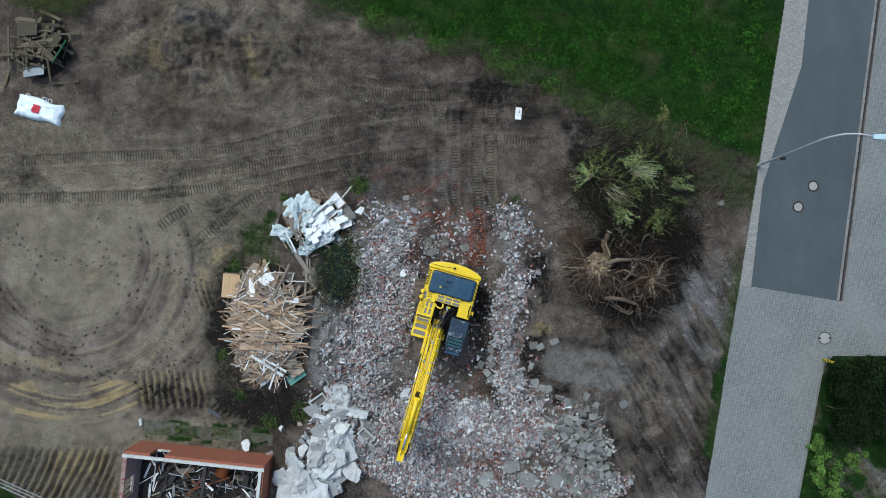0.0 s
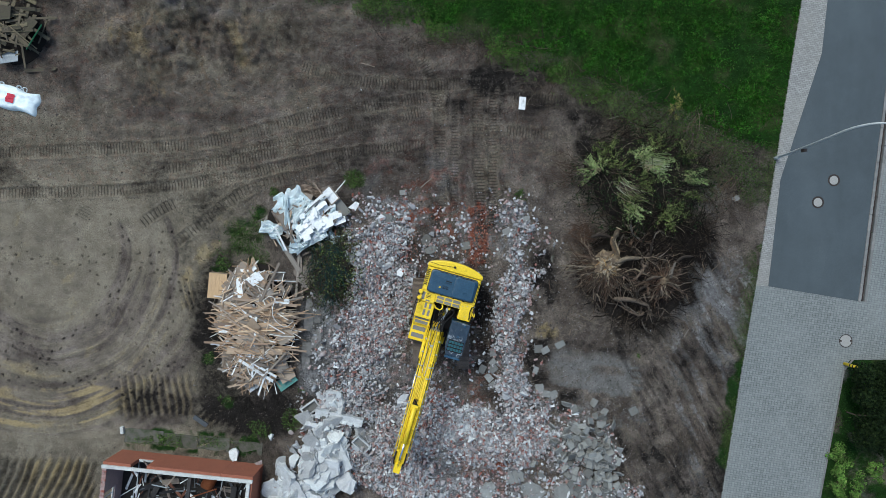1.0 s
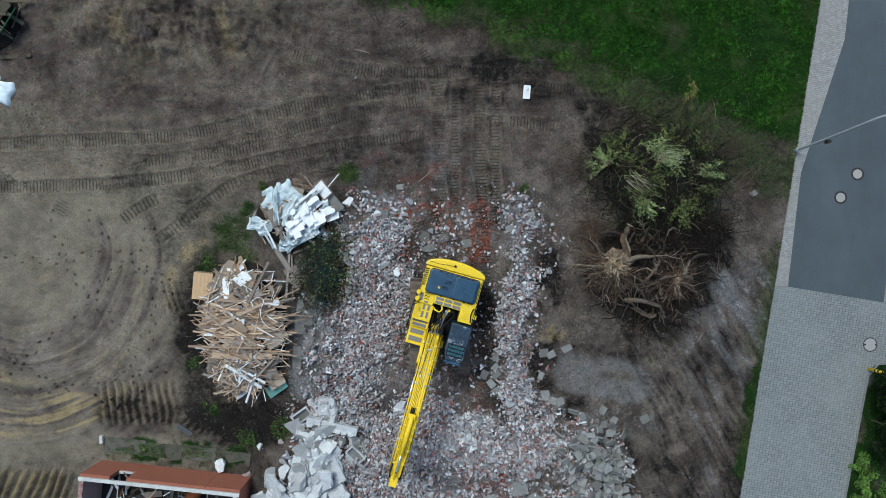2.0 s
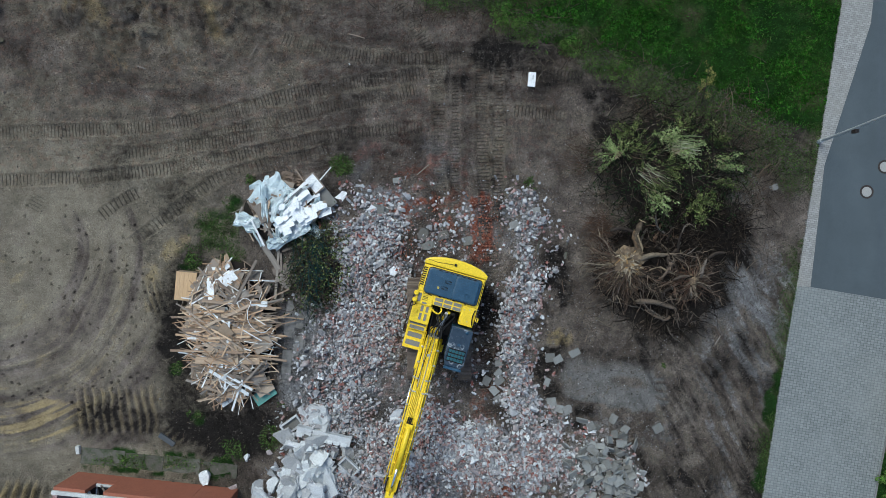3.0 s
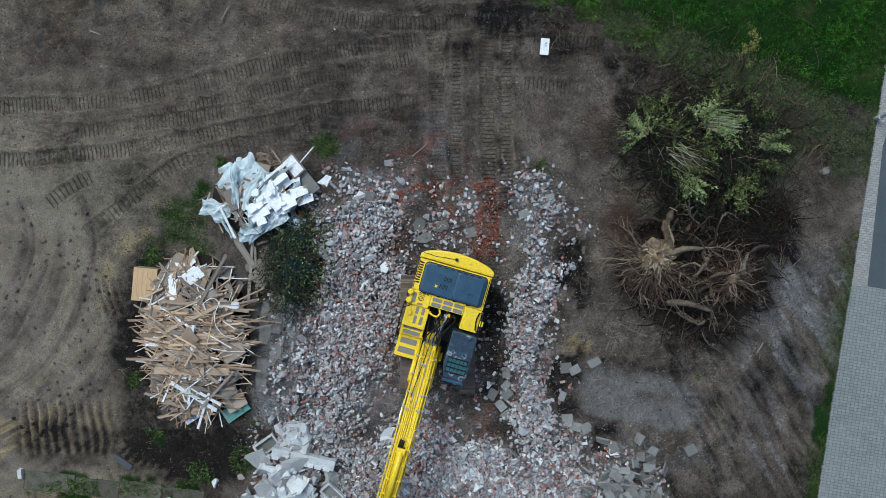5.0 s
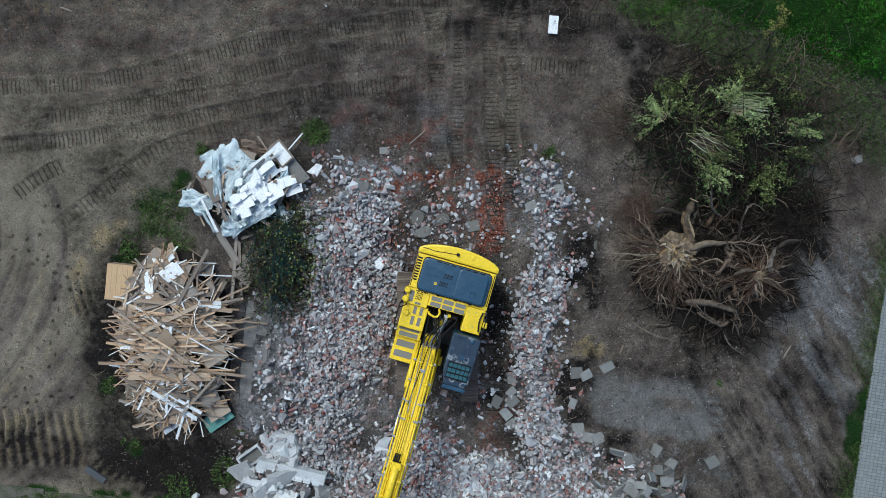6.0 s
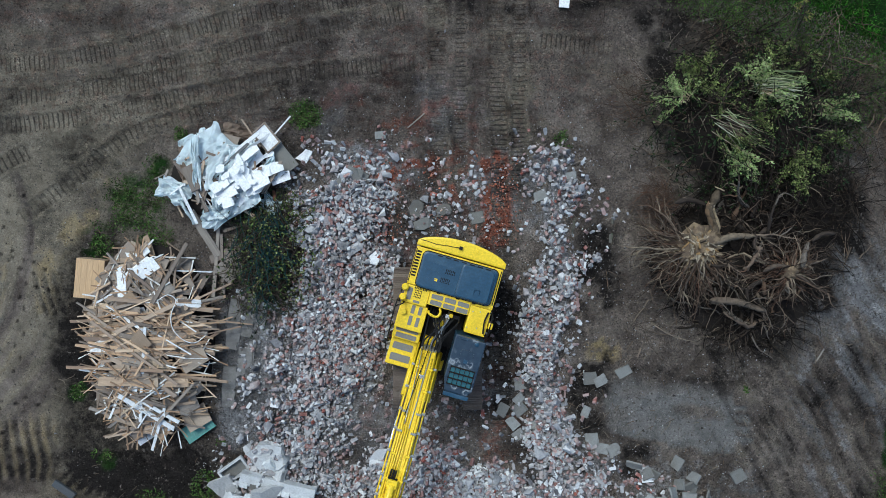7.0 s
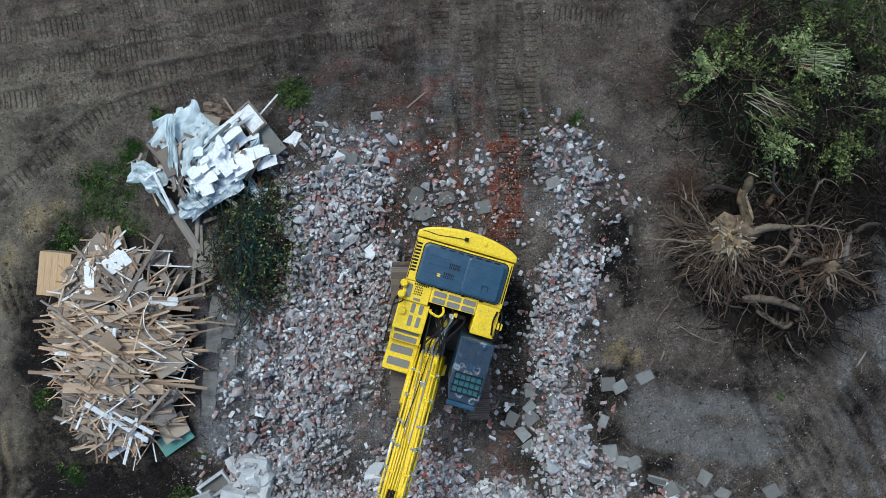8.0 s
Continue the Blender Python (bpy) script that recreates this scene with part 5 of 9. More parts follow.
for k in range(6):
    H("guard_bar", box(2.12 + k * 0.152, -4.14, 3.10, 2.136 + k * 0.152, -3.55, 3.132, 0.006), "black", "", cab)
for k in range(6):
    H("front_guard", box(2.13 + 0.125 * k, -4.50, 2.2, 2.20 + 0.125 * k, -4.43, 3.06, 0.01), "black", "", cab)
H("front_guard", box(2.1, -4.53, 3.02, 2.92, -4.40, 3.09, 0.02), "navy", "", cab)
H("side_window", box(2.972, -3.9, 2.0, 2.99, -2.95, 2.85, 0.005), "cab_glass", "", cab)
# boom, bent like a gooseneck, with its pipes
BX = 1.32
prof = [(-3.05, 1.75, 0.42), (-3.6, 2.35, 0.62), (-4.6, 3.25, 0.78), (-5.7, 3.95, 0.90), (-6.6, 4.30, 0.86), (-7.8, 4.30, 0.72), (-9.0, 4.12, 0.60), (-10.1, 3.92, 0.46)]


def boom_shell(width):
    bm = bmesh.new()
    rings = []
    for i, (y, z, h) in enumerate(prof):
        w = width / 2 * (0.82 if i in (0, len(prof) - 1) else 1.0)
        rings.append([bm.verts.new((BX + sx * w, y, z + sz * h / 2)) for sx, sz in ((-1, -1), (1, -1), (1, 1), (-1, 1))])
    for a, b in zip(rings, rings[1:]):
        for k in range(4):
            bm.faces.new((a[k], a[(k + 1) % 4], b[(k + 1) % 4], b[k]))
    bm.faces.new(rings[0][::-1])
    bm.faces.new(rings[-1])
    bmesh.ops.bevel(bm, geom=bm.edges[:], offset=0.02, segments=1, affect="EDGES")
    return bm


boom = H("boom", boom_shell(0.58), "yellow", "yellow gooseneck boom carrying hydraulic pipes")


def top_of(y):
    ys = [-p[0] for p in prof]
    return float(np.interp(-y, ys, [p[1] + p[2] / 2 for p in prof]))


def pipe(x0, x1, y0, y1, r, mat, lift=0.06, name="pipe"):
    n = 9
    pts = [(x0 + (x1 - x0) * k / (n - 1), y0 + (y1 - y0) * k / (n - 1), top_of(y0 + (y1 - y0) * k / (n - 1)) + lift) for k in range(n)]
    H(name, tube(pts, r, 7), mat, "", boom, True)


pipe(BX - 0.25, BX - 0.24, -3.3, -9.9, 0.024, "yellow", 0.03)
pipe(BX - 0.17, BX - 0.18, -3.5, -9.3, 0.022, "yellow", 0.05)
pipe(BX + 0.25, BX + 0.24, -3.4, -9.9, 0.024, "yellow", 0.03)
pipe(BX + 0.18, BX + 0.17, -3.6, -9.0, 0.020, "yellow", 0.05)
pipe(BX + 0.10, BX + 0.02, -3.3, -6.4, 0.020, "steel", 0.05)
pipe(BX + 0.02, BX + 0.09, -3.4, -8.6, 0.018, "yellow", 0.05)
pipe(BX - 0.12, BX - 0.10, -3.4, -8.6, 0.018, "yellow", 0.05)
pipe(BX - 0.21, BX - 0.12, -3.35, -5.4, 0.015, "steel", 0.09)
pipe(BX - 0.02, BX - 0.19, -3.4, -5.2, 0.013, "black", 0.10, "hose")
pipe(BX - 0.08, BX - 0.03, -3.6, -6.2, 0.020, "yellow", 0.05)
for k, dx in enumerate((-0.1, -0.03, 0.04)):
    pipe(BX + dx, BX + dx - 0.02, -5.5, -6.62, 0.022, "yellow", 0.06)
    pipe(BX + dx - 0.015, BX + dx - 0.02, -6.6, -6.95, 0.028, "black", 0.07, "hose")
for s in (-1, 1):
    pts = [(BX + s * 0.36, y, top_of(y) - 0.25 + 0.1 * math.sin(y)) for y in (-3.3, -4.2, -5.2, -6.4, -7.6, -8.8, -9.9)]
    H("side_pipe", tube(pts, 0.026, 7), "yellow", "", boom, True)
for y in (-3.9, -4.5, -5.1, -5.6, -6.2, -6.9, -7.5, -8.1, -8.7, -9.4):
    for s in (-1, 1):
        H("clamp", box(BX + s * 0.21 - 0.08, y - 0.03, top_of(y) - 0.01, BX + s * 0.21 + 0.08, y + 0.03, top_of(y) + 0.085, 0.01), "yellow" if y < -6 or y > -5 else "steel", "", boom)
    H("clamp", box(BX + 0.30, y - 0.035, top_of(y) - 0.2, BX + 0.41, y + 0.035, top_of(y) - 0.1, 0.01), "steel", "", boom)
    H("clamp", box(BX - 0.41, y - 0.035, top_of(y) - 0.2, BX - 0.30, y + 0.035, top_of(y) - 0.1, 0.01), "steel", "", boom)
for k in range(6):
    H("hose_fitting", tube([(BX - 0.23 + 0.09 * k, -3.28, top_of(-3.3) + 0.03), (BX - 0.23 + 0.09 * k, -3.42, top_of(-3.4) + 0.09)], 0.035, 8), "steel", "", boom)
H("junction_box", box(BX - 0.1, -4.25, top_of(-4.2), BX + 0.07, -4.08, top_of(-4.1) + 0.12, 0.02), "steel", "", boom)
for dx in (-0.09, 0.01, 0.11):
    H("hose_fitting", tube([(BX + dx - 0.03, -6.85, top_of(-6.85) + 0.08), (BX + dx - 0.03, -7.05, top_of(-7.0) + 0.04)], 0.045, 8), "black", "", boom)
cyl = H("arm_cylinder", tube([(BX, -7.0, top_of(-7.0) + 0.16), (BX, -8.9, top_of(-8.9) + 0.20)], 0.11, 14), "yellow", "yellow hydraulic arm cylinder", boom, True)
H("rod", tube([(BX, -8.9, top_of(-8.9) + 0.20), (BX, -10.25, 4.20)], 0.055, 12), "chrome", "bright chrome piston rod", cyl, True)
H("bracket", box(BX - 0.16, -7.1, top_of(-7.0) - 0.02, BX + 0.16, -6.88, top_of(-7.0) + 0.2, 0.03), "yellow", "", boom)
for s in (-1, 1):
    bc = H("boom_cylinder", tube([(BX + s * 0.42, -3.55, 1.45), (BX + s * 0.40, -5.0, 2.55)], 0.09, 12), "yellow", "yellow boom lift cylinder", None, True)
    H("rod", tube([(BX + s * 0.40, -5.0, 2.55), (BX + s * 0.37, -6.3, 3.95)], 0.05, 10), "chrome", "", bc, True)
    H("tip_hose", tube(smooth_path([(BX + s * 0.25, -9.3, 4.3), (BX + s * 0.27, -9.8, 4.4), (BX + s * 0.24, -10.2, 4.1), (BX + s * 0.2, -10.2, 3.6)], 4), 0.03, 6), "black", "", boom)
# the stick hangs below the boom's end, its coupler on the rubble
stick = H("stick", prism([(BX - 0.2, 0), (BX + 0.2, 0), (BX + 0.2, -0.5), (BX - 0.2, -0.5)], 0, 1, 0.02), "yellow", "yellow excavator stick hanging below the boom")
bm = bmesh.new()
rings = [[bm.verts.new((BX + sx * w, y + dy, z)) for sx, dy in ((-1, 0.22), (1, 0.22), (1, -0.22), (-1, -0.22))]
         for y, z, w in ((-10.35, 4.25, 0.17), (-10.1, 3.8, 0.2), (-9.6, 2.4, 0.19), (-9.1, 1.0, 0.16))]
for a, b in zip(rings, rings[1:]):
    for k in range(4):
        bm.faces.new((a[k], a[(k + 1) % 4], b[(k + 1) % 4], b[k]))
bm.faces.new(rings[0][::-1])
bm.faces.new(rings[-1])
stick.data = mesh_bm("stick", bm, M["yellow"])
H("coupler", box(BX - 0.2, -9.3, 0.25, BX + 0.2, -8.85, 1.05, 0.05), "black", "", stick)


# ---- heaps of broken masonry ----
def hull_template(rng, n=9, flat=0.72):
    bm = bmesh.new()
    for _ in range(n):
        v = Vector(rng.normal(0, 1, 3)).normalized() * rng.uniform(0.42, 0.55)
        bm.verts.new((v.x * rng.uniform(0.9, 1.2), v.y, v.z * flat))
    r = bmesh.ops.convex_hull(bm, input=bm.verts[:])
    bmesh.ops.delete(bm, geom=list({g for g in r["geom_interior"] + r["geom_unused"] if isinstance(g, bmesh.types.BMVert)}), context="VERTS")
    bmesh.ops.triangulate(bm, faces=bm.faces[:])
    return bm


def brick_template(rng, long_side):
    """A brick, or a broken piece of one, with chipped corners."""
    bm = bmesh.new()
    for sx in (-1, 1):
        for sy in (-1, 1):
            for sz in (-1, 1):
                c = Vector((sx * long_side / 2, sy * 0.055, sz * 0.036))
                if rng.random() < 0.35:
                    for ax in range(3):
                        p = c.copy()
                        p[ax] -= (1 if p[ax] > 0 else -1) * rng.uniform(0.012, 0.035)
                        bm.verts.new(p)
                else:
                    if rng.random() < 0.3 and long_side < 0.2 and sx > 0:
                        c.x -= rng.uniform(0, 0.05)
                    bm.verts.new(c)
    bmesh.ops.convex_hull(bm, input=bm.verts[:])
    bmesh.ops.triangulate(bm, faces=bm.faces[:])
    return bm


def arrays_of(bm):
    bmesh.ops.recalc_face_normals(bm, faces=bm.faces[:])
    bm.verts.ensure_lookup_table()
    bm.verts.index_update()
    v = np.array([w.co[:] for w in bm.verts])
    f = np.array([[w.index for w in fc.verts] for fc in bm.faces if len(fc.verts) == 3])
    return v, f


trng = np.random.default_rng(3)
CHUNKS = [hull_template(trng, 8 + k % 4, 0.6 + 0.03 * (k % 6)) for k in range(12)]
BRICKS = [brick_template(trng, ln) for ln in (0.24, 0.24, 0.17, 0.13, 0.11, 0.15)]
SHAPES = [arrays_of(b) for b in CHUNKS + BRICKS]
CRUMBS = [arrays_of(hull_template(trng, 5 + k % 2, 0.7)) for k in range(12)]
CHUNK_MESH = [raw_mesh("concrete_chunk", *SHAPES[k], M["rubble"]) for k in range(12)]
BRICK_MESH = [raw_mesh("brick", *SHAPES[12 + k], M["brick" if k % 3 == 1 else "rubble"]) for k in range(6)]


def rubble_pieces(seed, tries):
    rng = np.random.default_rng(seed)
    xs, ys = rng.uniform(-9.5, 11.5, tries), rng.uniform(-16.5, 3.6, tries)
    keep = rng.random(tries) < rubble_density(xs, ys) ** 1.1
    out = []
    for x, y, dn in zip(xs[keep], ys[keep], rubble_density(xs[keep], ys[keep])):
        s = float(np.clip(np.exp(rng.normal(-2.36, 0.50)), 0.05, 0.42))
        if rng.random() < 0.012:
            s = rng.uniform(0.4, 0.65)
        lift = rng.choice([0.0, 0.07, 0.15, 0.24], p=[0.42, 0.28, 0.2, 0.1])
        s *= 0.62 + 0.38 * min(1.0, float(dn) * 1.6)
        brick = rng.random() < (0.30 if dn > 0.3 else 0.36) + 0.25 * float(vnoise(np.array(x), np.array(y), 0.9, 43) > 0.62)
        k = 12 + int(rng.integers(6)) if brick else int(rng.integers(12))
        sc = rng.uniform(0.8, 1.15) if brick else np.array([s * rng.uniform(0.9, 1.6), s, s * rng.uniform(0.8, 1.15)])
        z = ground_z(x, y) + (0.035 if brick else 0.22 * s) + lift * (s < 0.3) * (dn > 0.3)
        out.append((x, y, placed(turn(rng, 0.6 if lift == 0 else 1.0), sc, (x, y, z)), k))
    return out


pieces = rubble_pieces(8, 125000)
HEAPS = {"left": ("heap of broken brick and pale mortar rubble beside the excavator", []), "right": ("long ridge of broken bricks and mortar on bare earth", []),
         "front": ("spread heap of dusty grey concrete and brick rubble", [])}
for p in pieces:
    HEAPS["left" if p[0] < -1.4 and p[1] > -9.3 else "right" if p[0] > 2.4 and p[1] > -8.8 else "front"][1].append(p)
for key, (label, members) in HEAPS.items():
    heap = thing("rubble_heap", label, "rubble heap", group="heaps of rubble")
    near = sorted(range(len(members)), key=lambda i: abs(members[i][0]) + abs(members[i][1] + 4.5))
    chosen = set(near[:300])
    loose, loose_brick = [], []
    for i, (x, y, m, k) in enumerate(members):
        if i in chosen:
            part("brick" if k >= 12 else "concrete_chunk", BRICK_MESH[k - 12] if k >= 12 else CHUNK_MESH[k], None, heap, m=Matrix(m.tolist()))
        elif k >= 12 and k % 3 == 1:
            loose_brick.append((m, k))
        else:
            loose.append((m, k))
    for nm, rows, mt in (("loose_rubble", loose, "rubble_loose"), ("loose_brick", loose_brick, "brick_loose")):
        if rows:
            tagged(part(nm, soup(nm, SHAPES, None, rows, M[mt]), None, heap), kind="stuff")

# pale broken plaster and mortar in front of the stick
M["mortar_loose"] = surf("mortar_loose", [(0.62, 0.64, 0.65), (0.50, 0.51, 0.53), (0.72, 0.74, 0.75), (0.42, 0.42, 0.43), (0.56, 0.55, 0.55)], 0.92, stain=(0.36, 0.35, 0.35), stained=0.35, big=6, fine=45, by="island", hard=True)
rng = np.random.default_rng(19)
rows = []
for cx, cy, rx, ry, cnt in ((1.5, -10.3, 1.9, 1.3, 900), (-2.05, 0.95, 0.5, 0.5, 110), (4.0, -7.0, 0.4, 0.6, 60)):
    for _ in range(cnt):
        q, a = rng.random() ** 0.7, rng.uniform(0, 6.283)
        x, y = cx + rx * q * math.cos(a), cy + ry * q * math.sin(a)
        s_ = float(np.clip(np.exp(rng.normal(-2.0 if cnt > 500 else -2.7, 0.45)), 0.05, 0.4))
        rows.append((placed(turn(rng, 0.4), np.array([s_ * 1.4, s_, s_ * 0.7]), (x, y, ground_z(x, y) + 0.2 * s_ + 0.12 * rng.random() * (1 - q))), int(rng.integers(12))))
tagged(new("plaster_lumps", soup("plaster_lumps", SHAPES, None, rows, M["mortar_loose"])), "pale lumps of broken plaster and mortar", "plaster lumps", kind="stuff")

# fine grit and clods over the site
rng = np.random.default_rng(17)
grit, clods, pebbles = [], [], []
grx, gry = rng.uniform(-9, 12, 64000), rng.uniform(-16.5, 4.5, 64000)
for x, y, d in zip(grx, gry, rubble_density(grx, gry)):
    if rng.random() < 0.12 + d:
        s = rng.uniform(0.025, 0.075)
        grit.append((placed(turn(rng), s, (x, y, ground_z(x, y) + 0.2 * s)), int(rng.integers(12))))
for x, y in zip(np.concatenate([rng.uniform(-28, 18, 60000), rng.uniform(-9, 17, 24000)]), np.concatenate([rng.uniform(-16, 15, 60000), rng.uniform(-14, 10, 24000)])):
    if y > float(lawn_y(x)) - 0.2 or x > pave_west(y) - 0.4:
        continue
    soft = float(ease(np.array(-x), 13, 17)) * (y < 2.5)
    if rng.random() < 0.9 - 0.85 * soft:
        s = float(np.clip(np.exp(rng.normal(-2.95, 0.45)), 0.02, 0.18))
        (pebbles if rng.random() < 0.009 else clods).append((placed(turn(rng), s, (x, y, ground_z(x, y) + 0.1 * s)), int(rng.integers(12))))
M["clod"] = surf("clod", [(0.13, 0.113, 0.10), (0.085, 0.073, 0.064), (0.19, 0.168, 0.148), (0.05, 0.043, 0.038)], 0.95, stain=(0.05, 0.045, 0.04), by="island", big=6, fine=50)
meal = []
for _ in range(1500):
    x, y = rng.choice([-1.9, 0.0, 1.9, 2.3, -2.6], p=[0.2, 0.15, 0.3, 0.2, 0.15]) + rng.normal(0, 0.4), rng.uniform(-1.0, 2.3)
    s = float(np.clip(np.exp(rng.normal(-2.75, 0.4)), 0.03, 0.16))
    meal.append((placed(turn(rng), np.array([s * 1.4, s, s * 0.8]), (x, y, ground_z(x, y) + 0.15 * s)), int(rng.integers(12))))
M["brick_bits"] = surf("brick_bits", [(0.42, 0.14, 0.08), (0.30, 0.10, 0.065), (0.50, 0.20, 0.12), (0.26, 0.12, 0.09)], 0.9, stain=(0.36, 0.28, 0.25), stained=0.4, big=6, fine=50, by="island")
tagged(new("brick_bits", soup("brick_bits", CRUMBS, None, meal, M["brick_bits"])), "small red brick fragments pressed into the wheel lanes", "brick fragments", kind="stuff")
tagged(new("grit", soup("grit", CRUMBS, None, grit, M["rubble_loose"])), "fine grey and red masonry grit", "grit", kind="stuff")
tagged(new("soil_clods", soup("soil_clods", CRUMBS, None, clods, M["clod"])), "small dark brown clods of earth", "soil", kind="stuff")
tagged(new("pebbles", soup("pebbles", CRUMBS, None, pebbles, M["rubble_loose"])), "scattered pale pebbles and chips on the earth", "pebbles", kind="stuff")


# ---- concrete slabs ----
def slab_mesh(rng, r, thick, corners, mat, jag=0.25):
    pts = []
    for k in range(corners):
        a = 2 * math.pi * (k + rng.uniform(-0.25, 0.25)) / corners
        q = r * rng.uniform(1 - jag, 1 + jag)
        pts.append((q * math.cos(a) * 1.2, q * math.sin(a) * 0.9))
    bm = prism(pts, -thick / 2, thick / 2)
    bmesh.ops.subdivide_edges(bm, edges=bm.edges[:], cuts=2 if r > 0.3 else 1, use_grid_fill=True)
    for v in bm.verts:
        v.co += Vector(rng.normal(0, 0.045 * r + 0.006, 3))
    bmesh.ops.triangulate(bm, faces=bm.faces[:])
    return mesh_bm("slab", bm, mat)


rng = np.random.default_rng(31)
M["white_plaster"] = surf("white_plaster", [(0.62, 0.65, 0.66), (0.52, 0.54, 0.55), (0.70, 0.72, 0.72)], 0.85, stain=(0.36, 0.36, 0.36), stained=0.6, big=1.6, fine=22, bump=0.4)
conc = thing("concrete_heap", "heap of large broken pale concrete slabs beside the shed", "concrete heap")
for k in range(230):
    t = rng.random()
    cx, cy = -8.0 + 1.9 * t, -14.6 + 4.6 * t
    spread_x = 1.7 - 0.6 * t
    x, y = cx + rng.normal(0, spread_x * 0.62), cy + rng.normal(0, 0.7)
    if x < -10.1 - 0.15 * (y + 12) or x > -3.4:
        continue
    r = float(np.clip(np.exp(rng.normal(-1.45, 0.55)), 0.10, 0.9)) * (1.15 if y < -11.5 else 0.8)
    hgt = 0.62 * math.exp(-((x - cx) / 1.5) ** 2) * rng.uniform(0.1, 1.0)
    mt = M["white_plaster"] if rng.random() < 0.3 else M["concrete"]
    part("concrete_slab", slab_mesh(rng, r * 0.92, rng.uniform(0.10, 0.26), int(rng.integers(4, 8)), mt, 0.38), None, conc,
         m=pose(x, y, ground_z(x, y) + 0.05 + hgt, rng.normal(0, 26), rng.normal(0, 26), rng.uniform(0, 360)))
for x, y, r, up in ((-8.3, -13.6, 0.85, 0.5), (-7.1, -12.9, 0.6, 0.6), (-8.9, -14.6, 0.8, 0.4), (-7.0, -14.3, 0.7, 0.5), (-6.9, -11.5, 0.5, 0.6), (-6.2, -10.9, 0.4, 0.45), (-8.7, -12.7, 0.7, 0.55), (-7.5, -12.2, 0.75, 0.65),
                   (-6.5, -10.3, 0.62, 0.5), (-5.9, -11.4, 0.6, 0.4), (-5.6, -13.0, 0.75, 0.35), (-9.6, -13.7, 0.7, 0.3), (-7.9, -14.2, 0.95, 0.6), (-6.4, -12.4, 0.7, 0.55), (-7.2, -15.2, 0.9, 0.45), (-9.0, -15.6, 0.8, 0.4)):
    part("concrete_slab", slab_mesh(rng, r, rng.uniform(0.16, 0.26), int(rng.integers(5, 8)), M["concrete" if r > 0.6 else "white_plaster"], 0.3), None, conc,
         m=pose(x, y, ground_z(x, y) + up * 0.8, rng.normal(0, 22), rng.normal(0, 22), rng.uniform(0, 360)))
for k in range(170):
    t = rng.random()
    x, y = -8.3 + 2.6 * t + rng.normal(0, 1.0), -14.8 + 6.0 * t + rng.normal(0, 0.8)
    s = float(np.clip(np.exp(rng.normal(-1.5, 0.4)), 0.1, 0.5))
    part("concrete_chunk", CHUNK_MESH[k % 12], None, conc, m=Matrix(placed(turn(rng, 0.6), np.array([s * 1.4, s, s * 0.8]), (x, y, ground_z(x, y) + 0.1 + 0.5 * rng.random() * math.exp(-((x + 8.0 - 1.9 * t) / 1.3) ** 2))).tolist()))
lint = thing("concrete_lintel", "long grey concrete lintel with white tile remains", "lintel", pose(-5.75, -9.55, ground_z(-5.75, -9.55) + 0.42, 4, 3, -14))
bm = box(-1.35, -0.22, -0.16, 1.35, 0.2, 0.16, 0.02)
bmesh.ops.subdivide_edges(bm, edges=[e for e in bm.edges if e.calc_length() > 1], cuts=7)
for v in bm.verts:
    v.co += Vector(rng.normal(0, 0.012, 3))
part("beam", bm, M["concrete"], lint)
for k, xx in enumerate((-1.15, -0.8, 0.05, 0.35, 0.68, 1.05)):
    part("tile", box(xx - 0.14, -0.29, 0.10, xx + 0.14, -0.1, 0.185, 0.008), M["white_plaster" if k != 1 else "slab"], lint)
blk = thing("masonry_block", "fallen block of mortared pale rubble masonry", "masonry block", pose(-6.15, -8.65, ground_z(-6.15, -8.65) + 0.3, 6, -5, -8))
part("core", slab_mesh(rng, 0.62, 0.45, 6, M["concrete"], 0.12), None, blk)
for k in range(16):
    part("stone", CHUNK_MESH[k % 12], None, blk, m=Matrix(placed(turn(rng), rng.uniform(0.16, 0.3), (rng.uniform(-0.5, 0.5), rng.uniform(-0.4, 0.4), 0.22)).tolist()))
for x, y, a in ((-7.45, -9.15, 35), (-4.55, -11.15, -45)):
    tr = thing("drain_trough", "grey concrete drain trough lying in rubble", "trough", pose(x, y, ground_z(x, y) + 0.22, 8, 6, a), group="drain troughs")
    part("bottom", box(-0.5, -0.3, -0.08, 0.5, 0.3, -0.02, 0.01), M["slab"], tr)
    for sgn in (-1, 1):
        part("side", box(-0.5, sgn * 0.26 - 0.04, -0.02, 0.5, sgn * 0.26 + 0.04, 0.14, 0.012), M["concrete"], tr)
        part("end", box(sgn * 0.46 - 0.04, -0.218, -0.02, sgn * 0.46 + 0.04, 0.218, 0.14, 0.012), M["concrete"], tr)

